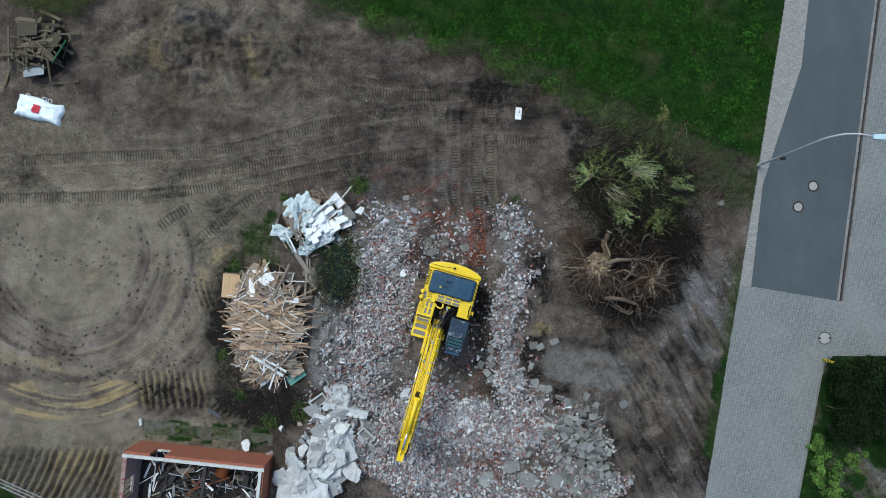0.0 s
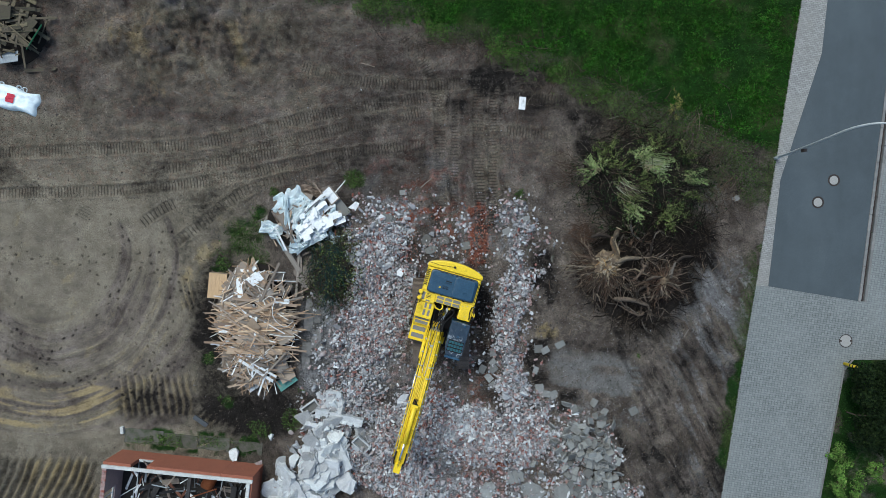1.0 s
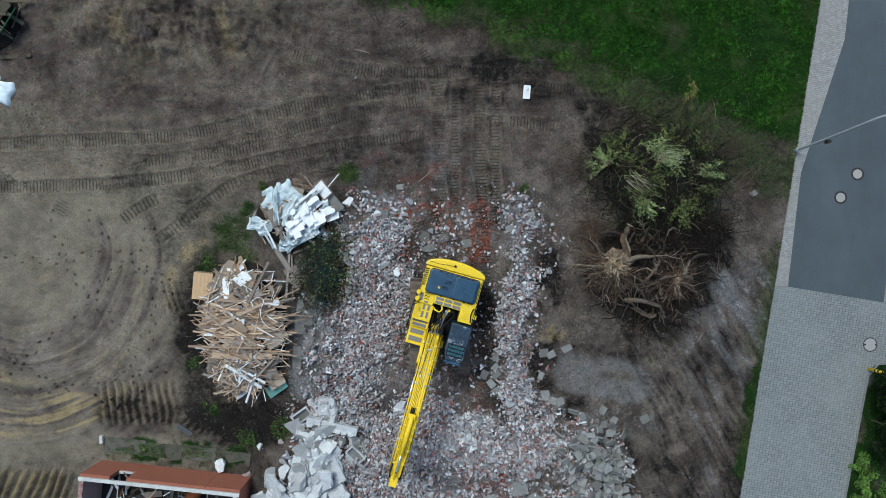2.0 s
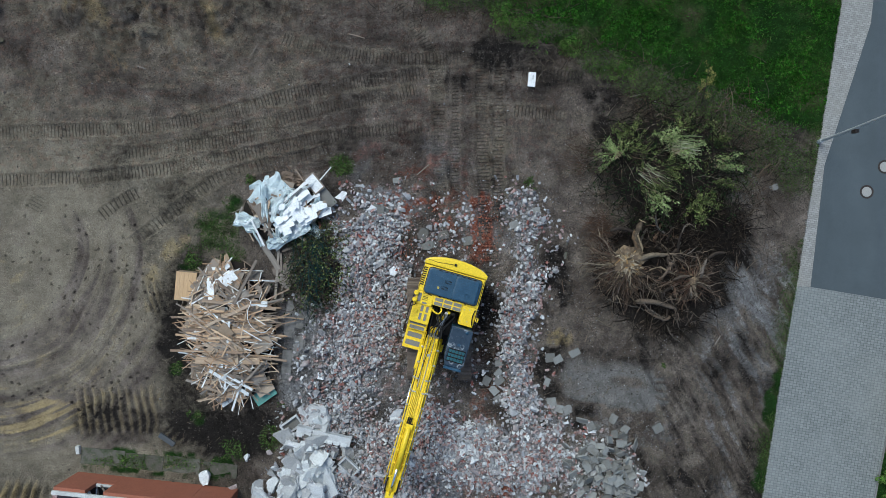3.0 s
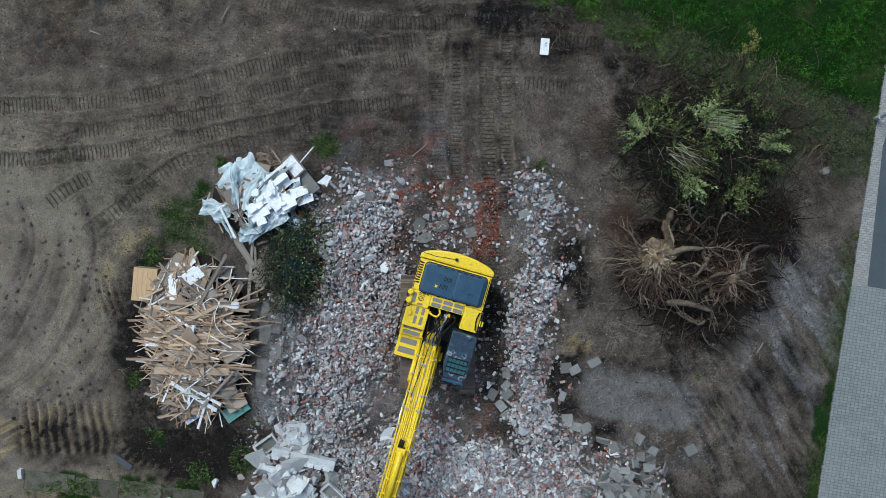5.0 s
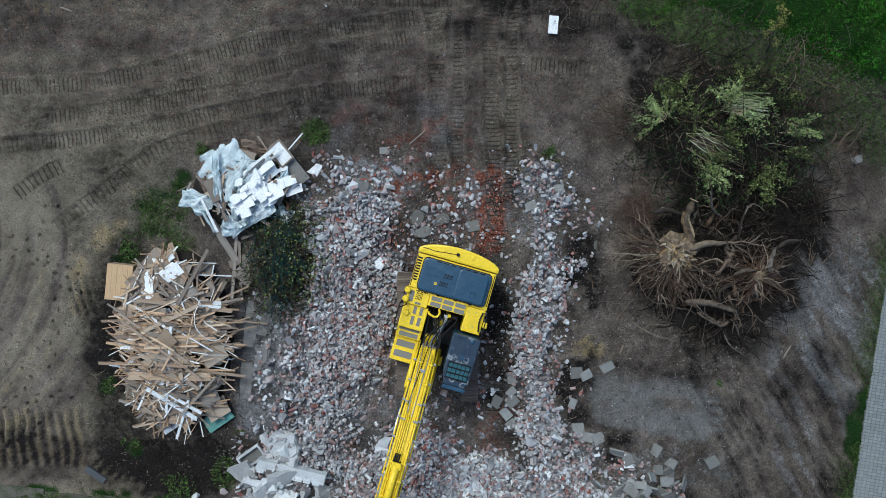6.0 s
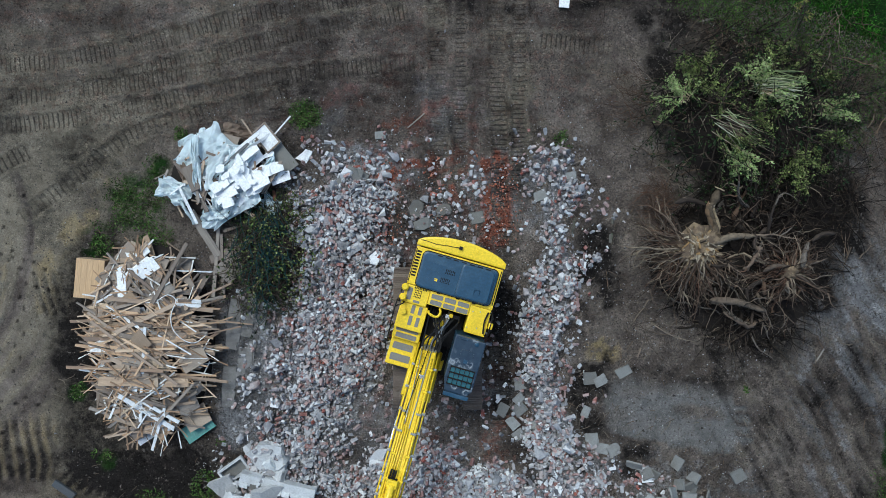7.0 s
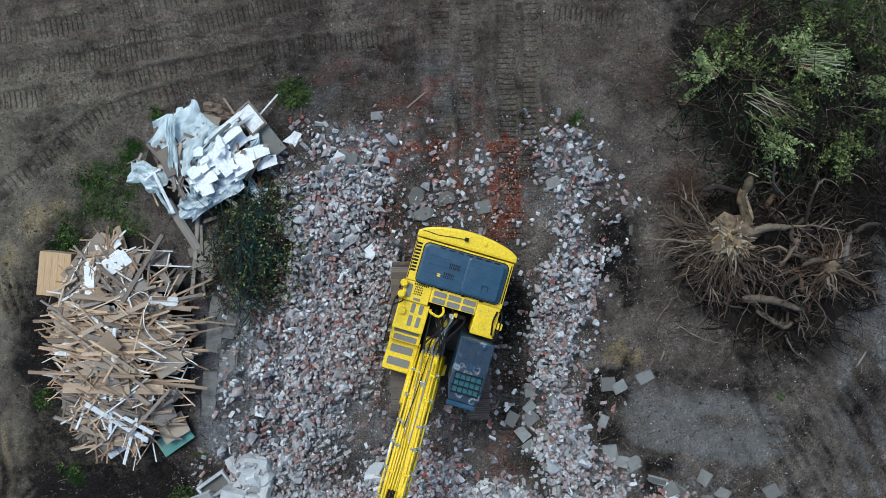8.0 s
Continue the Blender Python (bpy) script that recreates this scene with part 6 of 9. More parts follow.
# broken paving slabs in the south-east, stacked anyhow
pave = thing("paving_slab_heap", "heap of tumbled square grey paving slabs", "slab heap")
SQUARES = []
for w, dpt, th in ((0.46, 0.44, 0.07), (0.46, 0.34, 0.07), (0.40, 0.27, 0.08), (0.55, 0.36, 0.06)):
    bm = box(-w / 2, -dpt / 2, -th / 2, w / 2, dpt / 2, th / 2, 0.012)
    for v in bm.verts:
        v.co += Vector(rng.normal(0, 0.012, 3))
    SQUARES.append(mesh_bm("paving_slab", bm, M["slab"]))
for k in range(150):
    x, y = 8.15 + rng.normal(0, 0.95), -11.3 + rng.normal(0, 1.05)
    if k > 100:
        x, y = 9.0 + rng.normal(0, 0.7), -13.6 + rng.normal(0, 0.9)
    z = ground_z(x, y) + 0.06 + 0.6 * math.exp(-((x - 8.1) ** 2 + (y + 11.3) ** 2) / 1.8) * rng.random()
    part("paving_slab", SQUARES[int(rng.integers(4))], None, pave, m=pose(x, y, z + 0.1, rng.normal(0, 36), rng.normal(0, 36), rng.normal(20, 40)))
LONE = [(2.94, -6.03, 0, 8), (2.88, -6.6, 2, 40), (2.9, -6.97, 0, 38), (2.66, -7.48, 1, -50), (3.34, -7.54, 2, 5), (2.88, -7.92, 1, 35), (5.5, -5.86, 0, 4),
        (5.88, -5.94, 1, 28), (6.73, -5.61, 3, 28), (5.33, -7.07, 2, 70), (5.55, -8.09, 0, 5), (5.93, -8.43, 1, -12), (6.38, -8.48, 0, 25), (3.68, 0.84, 1, 20),
        (4.78, 1.56, 2, 10), (2.3, -7.0, 1, 60), (10.9, -9.4, 0, 30), (9.2, -9.9, 2, 80), (1.36, 0.02, 0, 10), (-2.9, 1.55, 3, -30), (-2.2, 3.05, 2, 5), (16.75, 2.7, 2, 20)]
for x, y, k, a in LONE:
    tagged(new("paving_slab", SQUARES[k]), "single grey concrete slab lying flat on the earth", "paving slab", group="loose paving slabs").matrix_world = pose(
        x, y, ground_z(x, y) + 0.045, rng.normal(0, 4), rng.normal(0, 4), a)
for x, y, r, a in ((4.1, -13.1, 0.5, 20), (5.2, -14.0, 0.6, -8), (6.9, -13.9, 0.55, 4), (7.9, -14.3, 0.5, 2), (-3.35, 1.3, 0.5, 40), (-0.6, -0.2, 0.28, 15), (-0.9, 0.35, 0.3, 70), (0.1, 0.3, 0.25, 30), (2.6, -13.9, 0.45, 60)):
    tagged(new("concrete_slab", slab_mesh(rng, r, 0.09, 7, M["slab"], 0.2)), "grey broken concrete slab lying flat in dusty earth", "concrete slab", group="flat concrete slabs").matrix_world = pose(
        x, y, ground_z(x, y) + 0.05, rng.normal(0, 3), rng.normal(0, 3), a)
# strips of old foundation
M["mossy"] = surf("mossy", [(0.10, 0.097, 0.082), (0.13, 0.126, 0.110), (0.085, 0.08, 0.068)], 0.92, stain=(0.045, 0.062, 0.026), stained=0.95, big=3.0, fine=20, bump=0.6)
M["footing"] = surf("footing", [(0.16, 0.155, 0.15), (0.20, 0.195, 0.19), (0.13, 0.126, 0.12)], 0.92, stain=(0.085, 0.08, 0.074), stained=0.9, big=2.6, fine=22, bump=0.6)
found = thing("foundation", "worn strips of old concrete foundation flush with earth", "foundation", kind="structure")
for x, y, w, ln, a in ((-7.55, -3.9, 0.5, 1.9, 84), (-7.0, -3.6, 0.4, 1.6, 80), (-7.2, -5.6, 0.6, 1.7, 82), (-7.75, -6.2, 0.5, 1.5, 86), (-6.9, -4.7, 0.3, 0.8, 78),
                       (-17.0, -10.85, 0.8, 2.2, -5), (-14.9, -11.1, 0.75, 1.9, -6), (-13.0, -11.25, 0.8, 1.8, -7), (-11.1, -11.5, 0.7, 1.7, -5), (6.3, -0.6, 0.14, 1.5, 84), (4.9, -0.3, 0.1, 1.0, 80)):
    bm = box(-ln / 2, -w / 2, -0.2, ln / 2, w / 2, -0.015, 0.02)
    bmesh.ops.subdivide_edges(bm, edges=[e for e in bm.edges if e.calc_length() > 0.5], cuts=5)
    for v in bm.verts:
        v.co += Vector(rng.normal(0, 0.015, 3))
    part("strip", bm, M["mossy" if y < -10 or x > 0 else "footing"], found, m=pose(x, y, ground_z(x, y) + 0.03, 0, 0, a))


# ---- heaps of timber ----
def plank_mesh(rng, ln, wd, th, mat, bow=0.02):
    bm = box(-ln / 2, -wd / 2, -th / 2, ln / 2, wd / 2, th / 2)
    bmesh.ops.subdivide_edges(bm, edges=[e for e in bm.edges if e.calc_length() > ln * 0.9], cuts=3)
    b = rng.normal(0, bow)
    for v in bm.verts:
        v.co.z += b * (1 - (2 * v.co.x / ln) ** 2)
        if abs(v.co.x) > ln * 0.49:
            v.co.x += rng.normal(0, 0.025)
    return mesh_bm("plank", bm, mat)


def dome(x, y, cx, cy, rx, ry, h):
    return h * max(0.0, 1 - ((x - cx) / rx) ** 2 - ((y - cy) / ry) ** 2) ** 0.6


def mound(name, cx, cy, rx, ry, h, mat, parent):
    """The core of a heap: a low uneven filler dome, coloured dark for the shade inside."""
    bm = bmesh.new()
    n, rings = 28, 9
    rows = []
    for i in range(rings + 1):
        q = i / rings
        rows.append([bm.verts.new((cx + rx * 1.02 * q * math.cos(a), cy + ry * 1.02 * q * math.sin(a),
                                   ground_z(cx + rx * q * math.cos(a), cy + ry * q * math.sin(a)) - 0.05 + h * (1 - q * q) ** 0.6
                                   + 0.12 * noise.noise((cx + 3 * q * math.cos(a), cy + 3 * q * math.sin(a), 0)) * (1 - q)))
                     for a in (2 * math.pi * k / n for k in range(n))])
    for a, b in zip(rows, rows[1:]):
        for k in range(n):
            bm.faces.new((a[k], b[k], b[(k + 1) % n], a[(k + 1) % n]))
    bmesh.ops.remove_doubles(bm, verts=bm.verts[:], dist=0.001)
    return part(name, bm, mat, parent, smooth=True)


rng = np.random.default_rng(41)
TC = (-10.45, -4.5, 2.35, 3.75, 1.15)
timber = thing("timber_heap", "heap of splintered pine planks, beams and boards", "timber heap")
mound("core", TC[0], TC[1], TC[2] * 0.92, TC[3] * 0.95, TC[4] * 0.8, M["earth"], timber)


def heap_plank(x, y, ln, wd, th, yaw, mat, up, par, c, name="plank", pitch=None):
    gz0 = ground_z(x, y)
    rise = []
    for e in (-0.5, 0.5):
        ex, ey = x + e * ln * math.cos(radians(yaw)), y + e * ln * math.sin(radians(yaw))
        rise.append(ground_z(ex, ey) + dome(ex, ey, *c))
    slope = math.degrees(math.atan2(rise[1] - rise[0], ln)) * 0.7 if pitch is None else pitch
    z = max((rise[0] + rise[1]) / 2, (gz0 + dome(x, y, *c)) * 0.9) + up
    part(name, plank_mesh(rng, ln, wd, th, mat), None, par, m=pose(x, y, z + th, rng.normal(0, 6), -slope + rng.normal(0, 3), yaw))


for k in range(262):
    q, a = math.sqrt(rng.random()) * 0.88, rng.uniform(0, 6.283)
    x, y = TC[0] + TC[2] * q * math.cos(a), TC[1] + TC[3] * q * math.sin(a)
    if y > -2.6:
        yaw = rng.choice([rng.normal(60, 25), rng.normal(130, 22), rng.normal(10, 20)], p=[0.5, 0.25, 0.25])
    elif y > -6.2:
        yaw = rng.choice([rng.normal(0, 6), rng.normal(-32, 9), rng.normal(22, 12), rng.normal(80, 25)], p=[0.62, 0.2, 0.12, 0.06])
    else:
        yaw = rng.choice([rng.normal(-4, 12), rng.normal(-35, 10), rng.normal(45, 18)], p=[0.4, 0.3, 0.3])
    ln = float(np.clip(np.exp(rng.normal(0.25, 0.4)), 0.45, 3.2))
    mid = -6.2 < y < -3.0
    ln = min(3.4, ln * 1.35) if mid else ln
    wd = float(rng.choice([0.045, 0.07, 0.10, 0.15], p=[0.3, 0.35, 0.23, 0.12]))
    mt = M[rng.choice(["fresh_pine", "pine", "grey_wood", "white_wood", "board"], p=[0.44, 0.30, 0.16, 0.05, 0.05] if mid else [0.10, 0.30, 0.40, 0.11, 0.09])]
    heap_plank(x, y, ln, wd, rng.uniform(0.02, 0.07), yaw, mt, rng.uniform(-0.06, 0.20), timber, TC)
for k in range(100):
    q, a = math.sqrt(rng.random()) * 0.95, rng.uniform(0, 6.283)
    x, y = TC[0] + TC[2] * q * math.cos(a), TC[1] + TC[3] * q * math.sin(a)
    heap_plank(x, y, rng.uniform(0.35, 0.95), rng.uniform(0.2, 0.6), 0.02, rng.uniform(0, 180) if y > -3 or y < -6 else rng.normal(5, 30), M[rng.choice(["board", "grey_wood", "pine", "white_wood"], p=[0.7, 0.16, 0.09, 0.05])], rng.uniform(-0.05, 0.15), timber, TC, "board")
sticks = []
stick_v, stick_f = np.array([(x, y, z) for x in (-0.5, 0.5) for y in (-0.5, 0.5) for z in (-0.5, 0.5)]), np.array(
    [(0, 1, 3), (0, 3, 2), (4, 6, 7), (4, 7, 5), (0, 4, 5), (0, 5, 1), (2, 3, 7), (2, 7, 6), (0, 2, 6), (0, 6, 4), (1, 5, 7), (1, 7, 3)])
for k in range(380):
    q, a = math.sqrt(rng.random()) * 0.97, rng.uniform(0, 6.283)
    x, y = TC[0] + TC[2] * q * math.cos(a), TC[1] + TC[3] * q * math.sin(a)
    e = Euler((rng.normal(0, 0.1), rng.normal(0, 0.16), radians(rng.normal(0, 35) if -6.2 < y < -2.6 else rng.uniform(0, 180))))
    sticks.append((placed(np.array(e.to_matrix()), np.array([rng.uniform(0.3, 1.5), rng.uniform(0.015, 0.06), 0.02]), (x, y, ground_z(x, y) + dome(x, y, *TC) + rng.uniform(0.02, 0.24))), 0))
M["splinter"] = surf("splinter", [(0.48, 0.33, 0.21), (0.30, 0.20, 0.13), (0.55, 0.42, 0.30), (0.22, 0.17, 0.13), (0.70, 0.70, 0.68), (0.40, 0.26, 0.16)], 0.8, by="island", hard=True)
tagged(part("splinter_litter", soup("splinter_litter", [(stick_v, stick_f)], None, sticks, M["splinter"]), None, timber), kind="stuff")
M["green_board"] = surf("green_board", [(0.13, 0.30, 0.27)], 0.7, stain=(0.2, 0.25, 0.22), big=3, fine=20, bump=0.1)
for x, y, ln, wd, yaw, mt, up, nm in (
        (-11.7, -1.7, 1.75, 0.42, 52, "board", 0.12, "board"), (-10.9, -1.55, 1.2, 0.22, 38, "white_wood", 0.16, "plank"), (-10.75, -1.8, 1.1, 0.12, 40, "white_wood", 0.18, "plank"),
        (-10.35, -1.85, 0.75, 0.5, 38, "white_wood", 0.22, "board"), (-11.2, -2.4, 0.9, 0.3, 100, "white_wood", 0.16, "board"), (-10.3, -4.35, 0.62, 0.5, -50, "board", 0.2, "board"),
        (-8.75, -5.0, 0.85, 0.75, 32, "board", 0.16, "board"), (-8.8, -7.25, 0.85, 0.72, 30, "board", 0.2, "board"), (-8.85, -7.7, 1.1, 0.62, 35, "green_board", 0.1, "board"),
        (-10.3, -6.9, 2.2, 0.16, -36, "white_wood", 0.2, "plank"), (-10.0, -6.75, 1.9, 0.12, -34, "white_wood", 0.21, "plank"), (-12.2, -4.65, 0.95, 0.32, 2, "white_wood", 0.14, "board"),
        (-10.6, -4.75, 3.7, 0.10, -36, "pine", 0.26, "plank"), (-10.9, -4.3, 3.3, 0.09, -34, "pine", 0.25, "plank"), (-11.35, -5.35, 3.8, 0.11, 0, "pine", 0.2, "plank"),
        (-12.6, -3.72, 1.7, 0.10, 4, "pine", 0.2, "plank"), (-10.3, -5.8, 3.0, 0.30, -2, "pine", 0.16, "plank"), (-9.3, -6.6, 2.0, 0.10, 48, "grey_wood", 0.28, "plank"),
        (-8.9, -3.0, 0.8, 0.14, -5, "white_wood", 0.2, "plank"), (-8.9, -3.15, 0.8, 0.12, -5, "white_wood", 0.2, "plank"), (-12.35, -3.2, 1.5, 0.08, 85, "white_wood", 0.1, "plank"),
        (-9.55, -2.0, 2.4, 0.14, 68, "grey_wood", 0.3, "plank"), (-10.0, -2.6, 2.2, 0.10, -40, "pine", 0.3, "plank"), (-7.9, -4.1, 1.4, 0.05, 12, "pine", 0.1, "plank"), (-7.6, -3.8, 1.5, 0.05, -8, "pine", 0.1, "plank")):
    heap_plank(x, y, ln, wd, 0.035, yaw, M[mt], up, timber, TC, nm)
rope = [(-9.75, -2.95), (-9.45, -2.75), (-9.2, -2.95), (-9.3, -3.4), (-9.25, -3.9), (-8.95, -4.3), (-8.6, -4.45), (-8.3, -4.2)]
part("cable", tube(smooth_path([(x, y, ground_z(x, y) + dome(x, y, *TC) + 0.42) for x, y in rope], 4), 0.016, 6), M["white_wood"], timber, "loop of white cable", smooth=True)
M["light_pine"] = surf("light_pine", [(0.55, 0.38, 0.22)], 0.6, stain=(0.42, 0.28, 0.16), stained=0.5, big=1.0, fine=8, stretch=(9, 0.6, 9), bump=0.15)
chest = thing("wooden_chest", "light pine chest lying on its back beside the timber", "chest", pose(-12.65, -2.2, ground_z(-12.65, -2.2) + 0.02, 3, 4, -6))
part("body", box(-0.5, -0.72, 0, 0.5, 0.72, 0.52, 0.015), M["board"], chest)
for k in range(5):
    part("plank", box(-0.49 + 0.198 * k, -0.71, 0.522, -0.296 + 0.198 * k, 0.71, 0.548, 0.006), M["light_pine"], chest)
bx = thing("wooden_crate", "broken brown open wooden crate beside the timber heap", "crate", pose(-12.5, -3.25, ground_z(-12.5, -3.25) + 0.05, 8, -6, -20))
part("bottom", box(-0.35, -0.3, 0, 0.35, 0.3, 0.03, 0.005), M["board"], bx)
for sgn in (-1, 1):
    part("side", box(-0.35, sgn * 0.285 - 0.015, 0.03, 0.35, sgn * 0.285 + 0.015, 0.4, 0.005), M["pine"], bx)
    part("end", box(sgn * 0.335 - 0.015, -0.268, 0.03, sgn * 0.335 + 0.015, 0.268, 0.4, 0.005), M["board"], bx)


# ---- heap of white sheets and boards ----
def crumpled(rng, w, d, amp, seed, mat, n=16, fold=1.0, ragged=0.12):
    bm = bmesh.new()
    rows = []
    for j in range(n + 1):
        row = []
        for i in range(n + 1):
            u, v = i / n - 0.5, j / n - 0.5
            e = max(abs(u), abs(v)) * 2
            x = u * w + ragged * w * noise.noise((u * 3 + seed, v * 3, 1.7)) * e
            y = v * d + ragged * d * noise.noise((u * 3, v * 3 + seed, 5.1)) * e
            z = amp * 0.75 * (noise.noise((u * 4 * fold + seed, v * 4 * fold, seed)) + 0.7 * noise.ridged_multi_fractal((u * 3 * fold, v * 3 * fold, seed + 9.0), 0.9, 2.1, 3, 1.0, 2.0) - 0.6) - amp * 0.8 * e**3
            row.append(bm.verts.new((x, y, z)))
        rows.append(row)
    for a, b in zip(rows, rows[1:]):
        for i in range(n):
            bm.faces.new((a[i], a[i + 1], b[i + 1], b[i]))
    bmesh.ops.solidify(bm, geom=bm.faces[:], thickness=0.008)
    return mesh_bm("sheet", bm, mat, False)


def ribbon(rng, path, width, mat, seed):
    """A long torn strip of film that lies in folds along a path of (x, y, z)."""
    pts = [Vector(p) for p in smooth_path(path, 8)]
    bm, rows = bmesh.new(), []
    for i, p in enumerate(pts):
        d = pts[min(i + 1, len(pts) - 1)] - pts[max(i - 1, 0)]
        side = Vector((-d.y, d.x, 0)).normalized()
        w = width * (0.75 + 0.5 * noise.noise((i * 0.21, seed, 0.3)))
        rows.append([bm.verts.new(p + side * w * (k / 6 - 0.5) + Vector((0, 0, 0.09 * noise.noise((i * 0.35, k * 0.6, seed)) + 0.05 * math.sin(k * 1.9 + seed)))) for k in range(7)])
    for a, b in zip(rows, rows[1:]):
        for k in range(6):
            bm.faces.new((a[k], a[k + 1], b[k + 1], b[k]))
    bmesh.ops.solidify(bm, geom=bm.faces[:], thickness=0.008)
    return mesh_bm("ribbon", bm, mat, True)


rng = np.random.default_rng(51)
M["foam_board"] = surf("foam_board", [(0.88, 0.90, 0.91), (0.82, 0.85, 0.87), (0.91, 0.92, 0.93)], 0.6, stain=(0.62, 0.61, 0.59), stained=0.22, big=3.5, fine=14, bump=0.06)
M["carpet"] = surf("carpet", [(0.36, 0.24, 0.17), (0.30, 0.23, 0.18), (0.42, 0.34, 0.28)], 0.85, stain=(0.20, 0.15, 0.11), stained=0.4, big=2.5, fine=30)
WC = (-7.95, 1.45, 2.35, 1.7, 0.75)
white = thing("white_debris_heap", "heap of torn white plastic sheets, boards and window frames", "debris heap")
mound("core", WC[0], WC[1], WC[2] * 0.85, WC[3] * 0.9, WC[4] * 0.85, M["earth"], white)


def lay(nm, me, x, y, up, yaw, tx=0.0, ty=0.0):
    part(nm, me, None, white, m=pose(x, y, ground_z(x, y) + dome(x, y, *WC) + up, tx, ty, yaw))


for x, y, w, d, amp, yaw, up, mt in ((-8.35, 2.3, 1.9, 1.4, 0.10, 40, 0.16, "white_sheet"), (-9.55, 0.95, 1.3, 0.8, 0.16, -25, 0.16, "white_sheet"), (-8.95, 2.55, 1.0, 0.9, 0.15, 10, 0.1, "white_sheet"),
                                     (-7.7, 0.15, 1.6, 0.5, 0.12, 35, 0.16, "white_sheet"), (-7.75, 1.0, 1.3, 0.4, 0.12, 75, 0.25, "white_sheet"), (-7.1, 0.7, 1.2, 0.9, 0.12, 30, 0.2, "white_sheet"),
                                     (-6.2, 0.5, 0.7, 0.6, 0.12, -30, 0.15, "white_sheet"), (-8.5, -0.2, 0.8, 0.45, 0.1, 5, 0.12, "white_sheet"), (-7.4, 3.15, 1.1, 0.6, 0.16, -15, 0.12, "carpet"), (-9.15, 2.15, 0.5, 0.9, 0.14, 10, 0.12, "carpet"), (-9.15, 1.55, 0.35, 0.7, 0.1, 25, 0.1, "carpet")):
    lay("sheet", crumpled(rng, w, d, amp, rng.uniform(0, 50), M[mt], 13, 1.3, 0.22), x, y, up, yaw)
for k, (w, path) in enumerate(((0.42, [(-7.55, 2.55), (-7.75, 2.1), (-8.05, 1.6), (-8.1, 1.1), (-7.95, 0.6), (-8.0, 0.25)]), (0.5, [(-7.45, 0.75), (-7.5, 0.35), (-7.75, 0.1), (-8.2, 0.05), (-8.5, 0.15)]), (0.3, [(-7.3, 2.5), (-7.35, 2.0), (-7.6, 1.6)]), (0.16, [(-9.3, 0.6), (-9.05, 0.1), (-8.9, -0.25)]))):
    part("ribbon", ribbon(rng, [(x, y, ground_z(x, y) + dome(x, y, *WC) + 0.30) for x, y in path], w, M["white_sheet"], 3.7 * k), None, white)
for k in range(6):
    x, y = WC[0] + rng.normal(0.5, 0.8), WC[1] + rng.normal(0, 0.7)
    lay("strip", crumpled(rng, rng.uniform(0.9, 1.7), rng.uniform(0.12, 0.26), 0.12, rng.uniform(0, 90), M["white_sheet"], 12, 1.2, 0.3), x, y, rng.uniform(0.14, 0.3), rng.uniform(0, 180))
for k in range(9):
    x, y = WC[0] + rng.normal(0.6, 0.9), WC[1] + rng.normal(0, 0.75)
    lay("sheet", crumpled(rng, rng.uniform(0.35, 0.8), rng.uniform(0.25, 0.5), 0.11, rng.uniform(0, 90), M["white_sheet"], 12, 1.4, 0.3), x, y, rng.uniform(0.12, 0.26), rng.uniform(0, 180))
for k in range(46):
    u, v = float(np.clip(rng.normal(0, 0.62), -1.1, 0.95)), float(np.clip(rng.normal(0, 0.36), -0.6, 0.6))
    x, y = -6.85 + 0.85 * u - 0.5 * v, 1.45 + 0.5 * u + 0.85 * v
    wd, dp = rng.uniform(0.25, 0.8), rng.uniform(0.2, 0.5)
    outline = [(-wd / 2, -dp / 2 + rng.uniform(0, 0.08)), (wd / 2 - rng.uniform(0, 0.12), -dp / 2), (wd / 2, dp / 2 - rng.uniform(0, 0.15)), (wd * rng.uniform(0.1, 0.3), dp / 2), (-wd / 2 + rng.uniform(0, 0.1), dp / 2 - rng.uniform(0, 0.06))]
    lay("board", mesh_bm("board", prism(outline, -0.02, 0.02, 0.004), M["foam_board"]), x, y, 0.18 + 0.009 * k, rng.normal(33, 14), rng.normal(0, 5), rng.normal(0, 5))
for x, y, ln, wd, yaw, mt in ((-7.35, 2.2, 2.4, 0.14, 38, "white_wood"), (-7.0, 2.35, 2.3, 0.10, 36, "white_wood"), (-7.5, 1.9, 2.0, 0.10, 40, "metal_scrap"), (-6.9, 2.7, 1.7, 0.16, 45, "white_wood"),
                              (-6.4, 2.0, 1.5, 0.12, -40, "grey_wood"), (-8.9, 1.3, 1.6, 0.10, -50, "grey_wood"), (-8.6, 0.9, 1.5, 0.08, -60, "white_wood"), (-9.0, 0.4, 1.4, 0.10, -65, "white_wood"),
                              (-5.9, 3.2, 1.3, 0.05, 50, "white_wood"), (-6.9, 3.1, 1.2, 0.06, -55, "pine"), (-8.75, 1.35, 0.9, 0.4, -65, "grey_wood"), (-8.5, 0.7, 1.2, 0.12, -62, "grey_wood"), (-8.65, 1.1, 1.3, 0.09, -75, "grey_wood"), (-8.35, 0.9, 1.1, 0.07, 60, "pine"),
                              (-8.55, 1.6, 1.2, 0.06, -70, "pine"), (-7.3, -0.25, 1.3, 0.12, 22, "grey_wood"), (-6.0, 1.4, 1.3, 0.14, 60, "board"), (-7.9, 2.9, 1.3, 0.3, -15, "board")):
    part("plank", plank_mesh(rng, ln, wd, 0.04, M[mt]), None, white, m=pose(x, y, ground_z(x, y) + dome(x, y, *WC) + rng.uniform(0.1, 0.3), rng.normal(0, 8), rng.normal(0, 6), yaw))
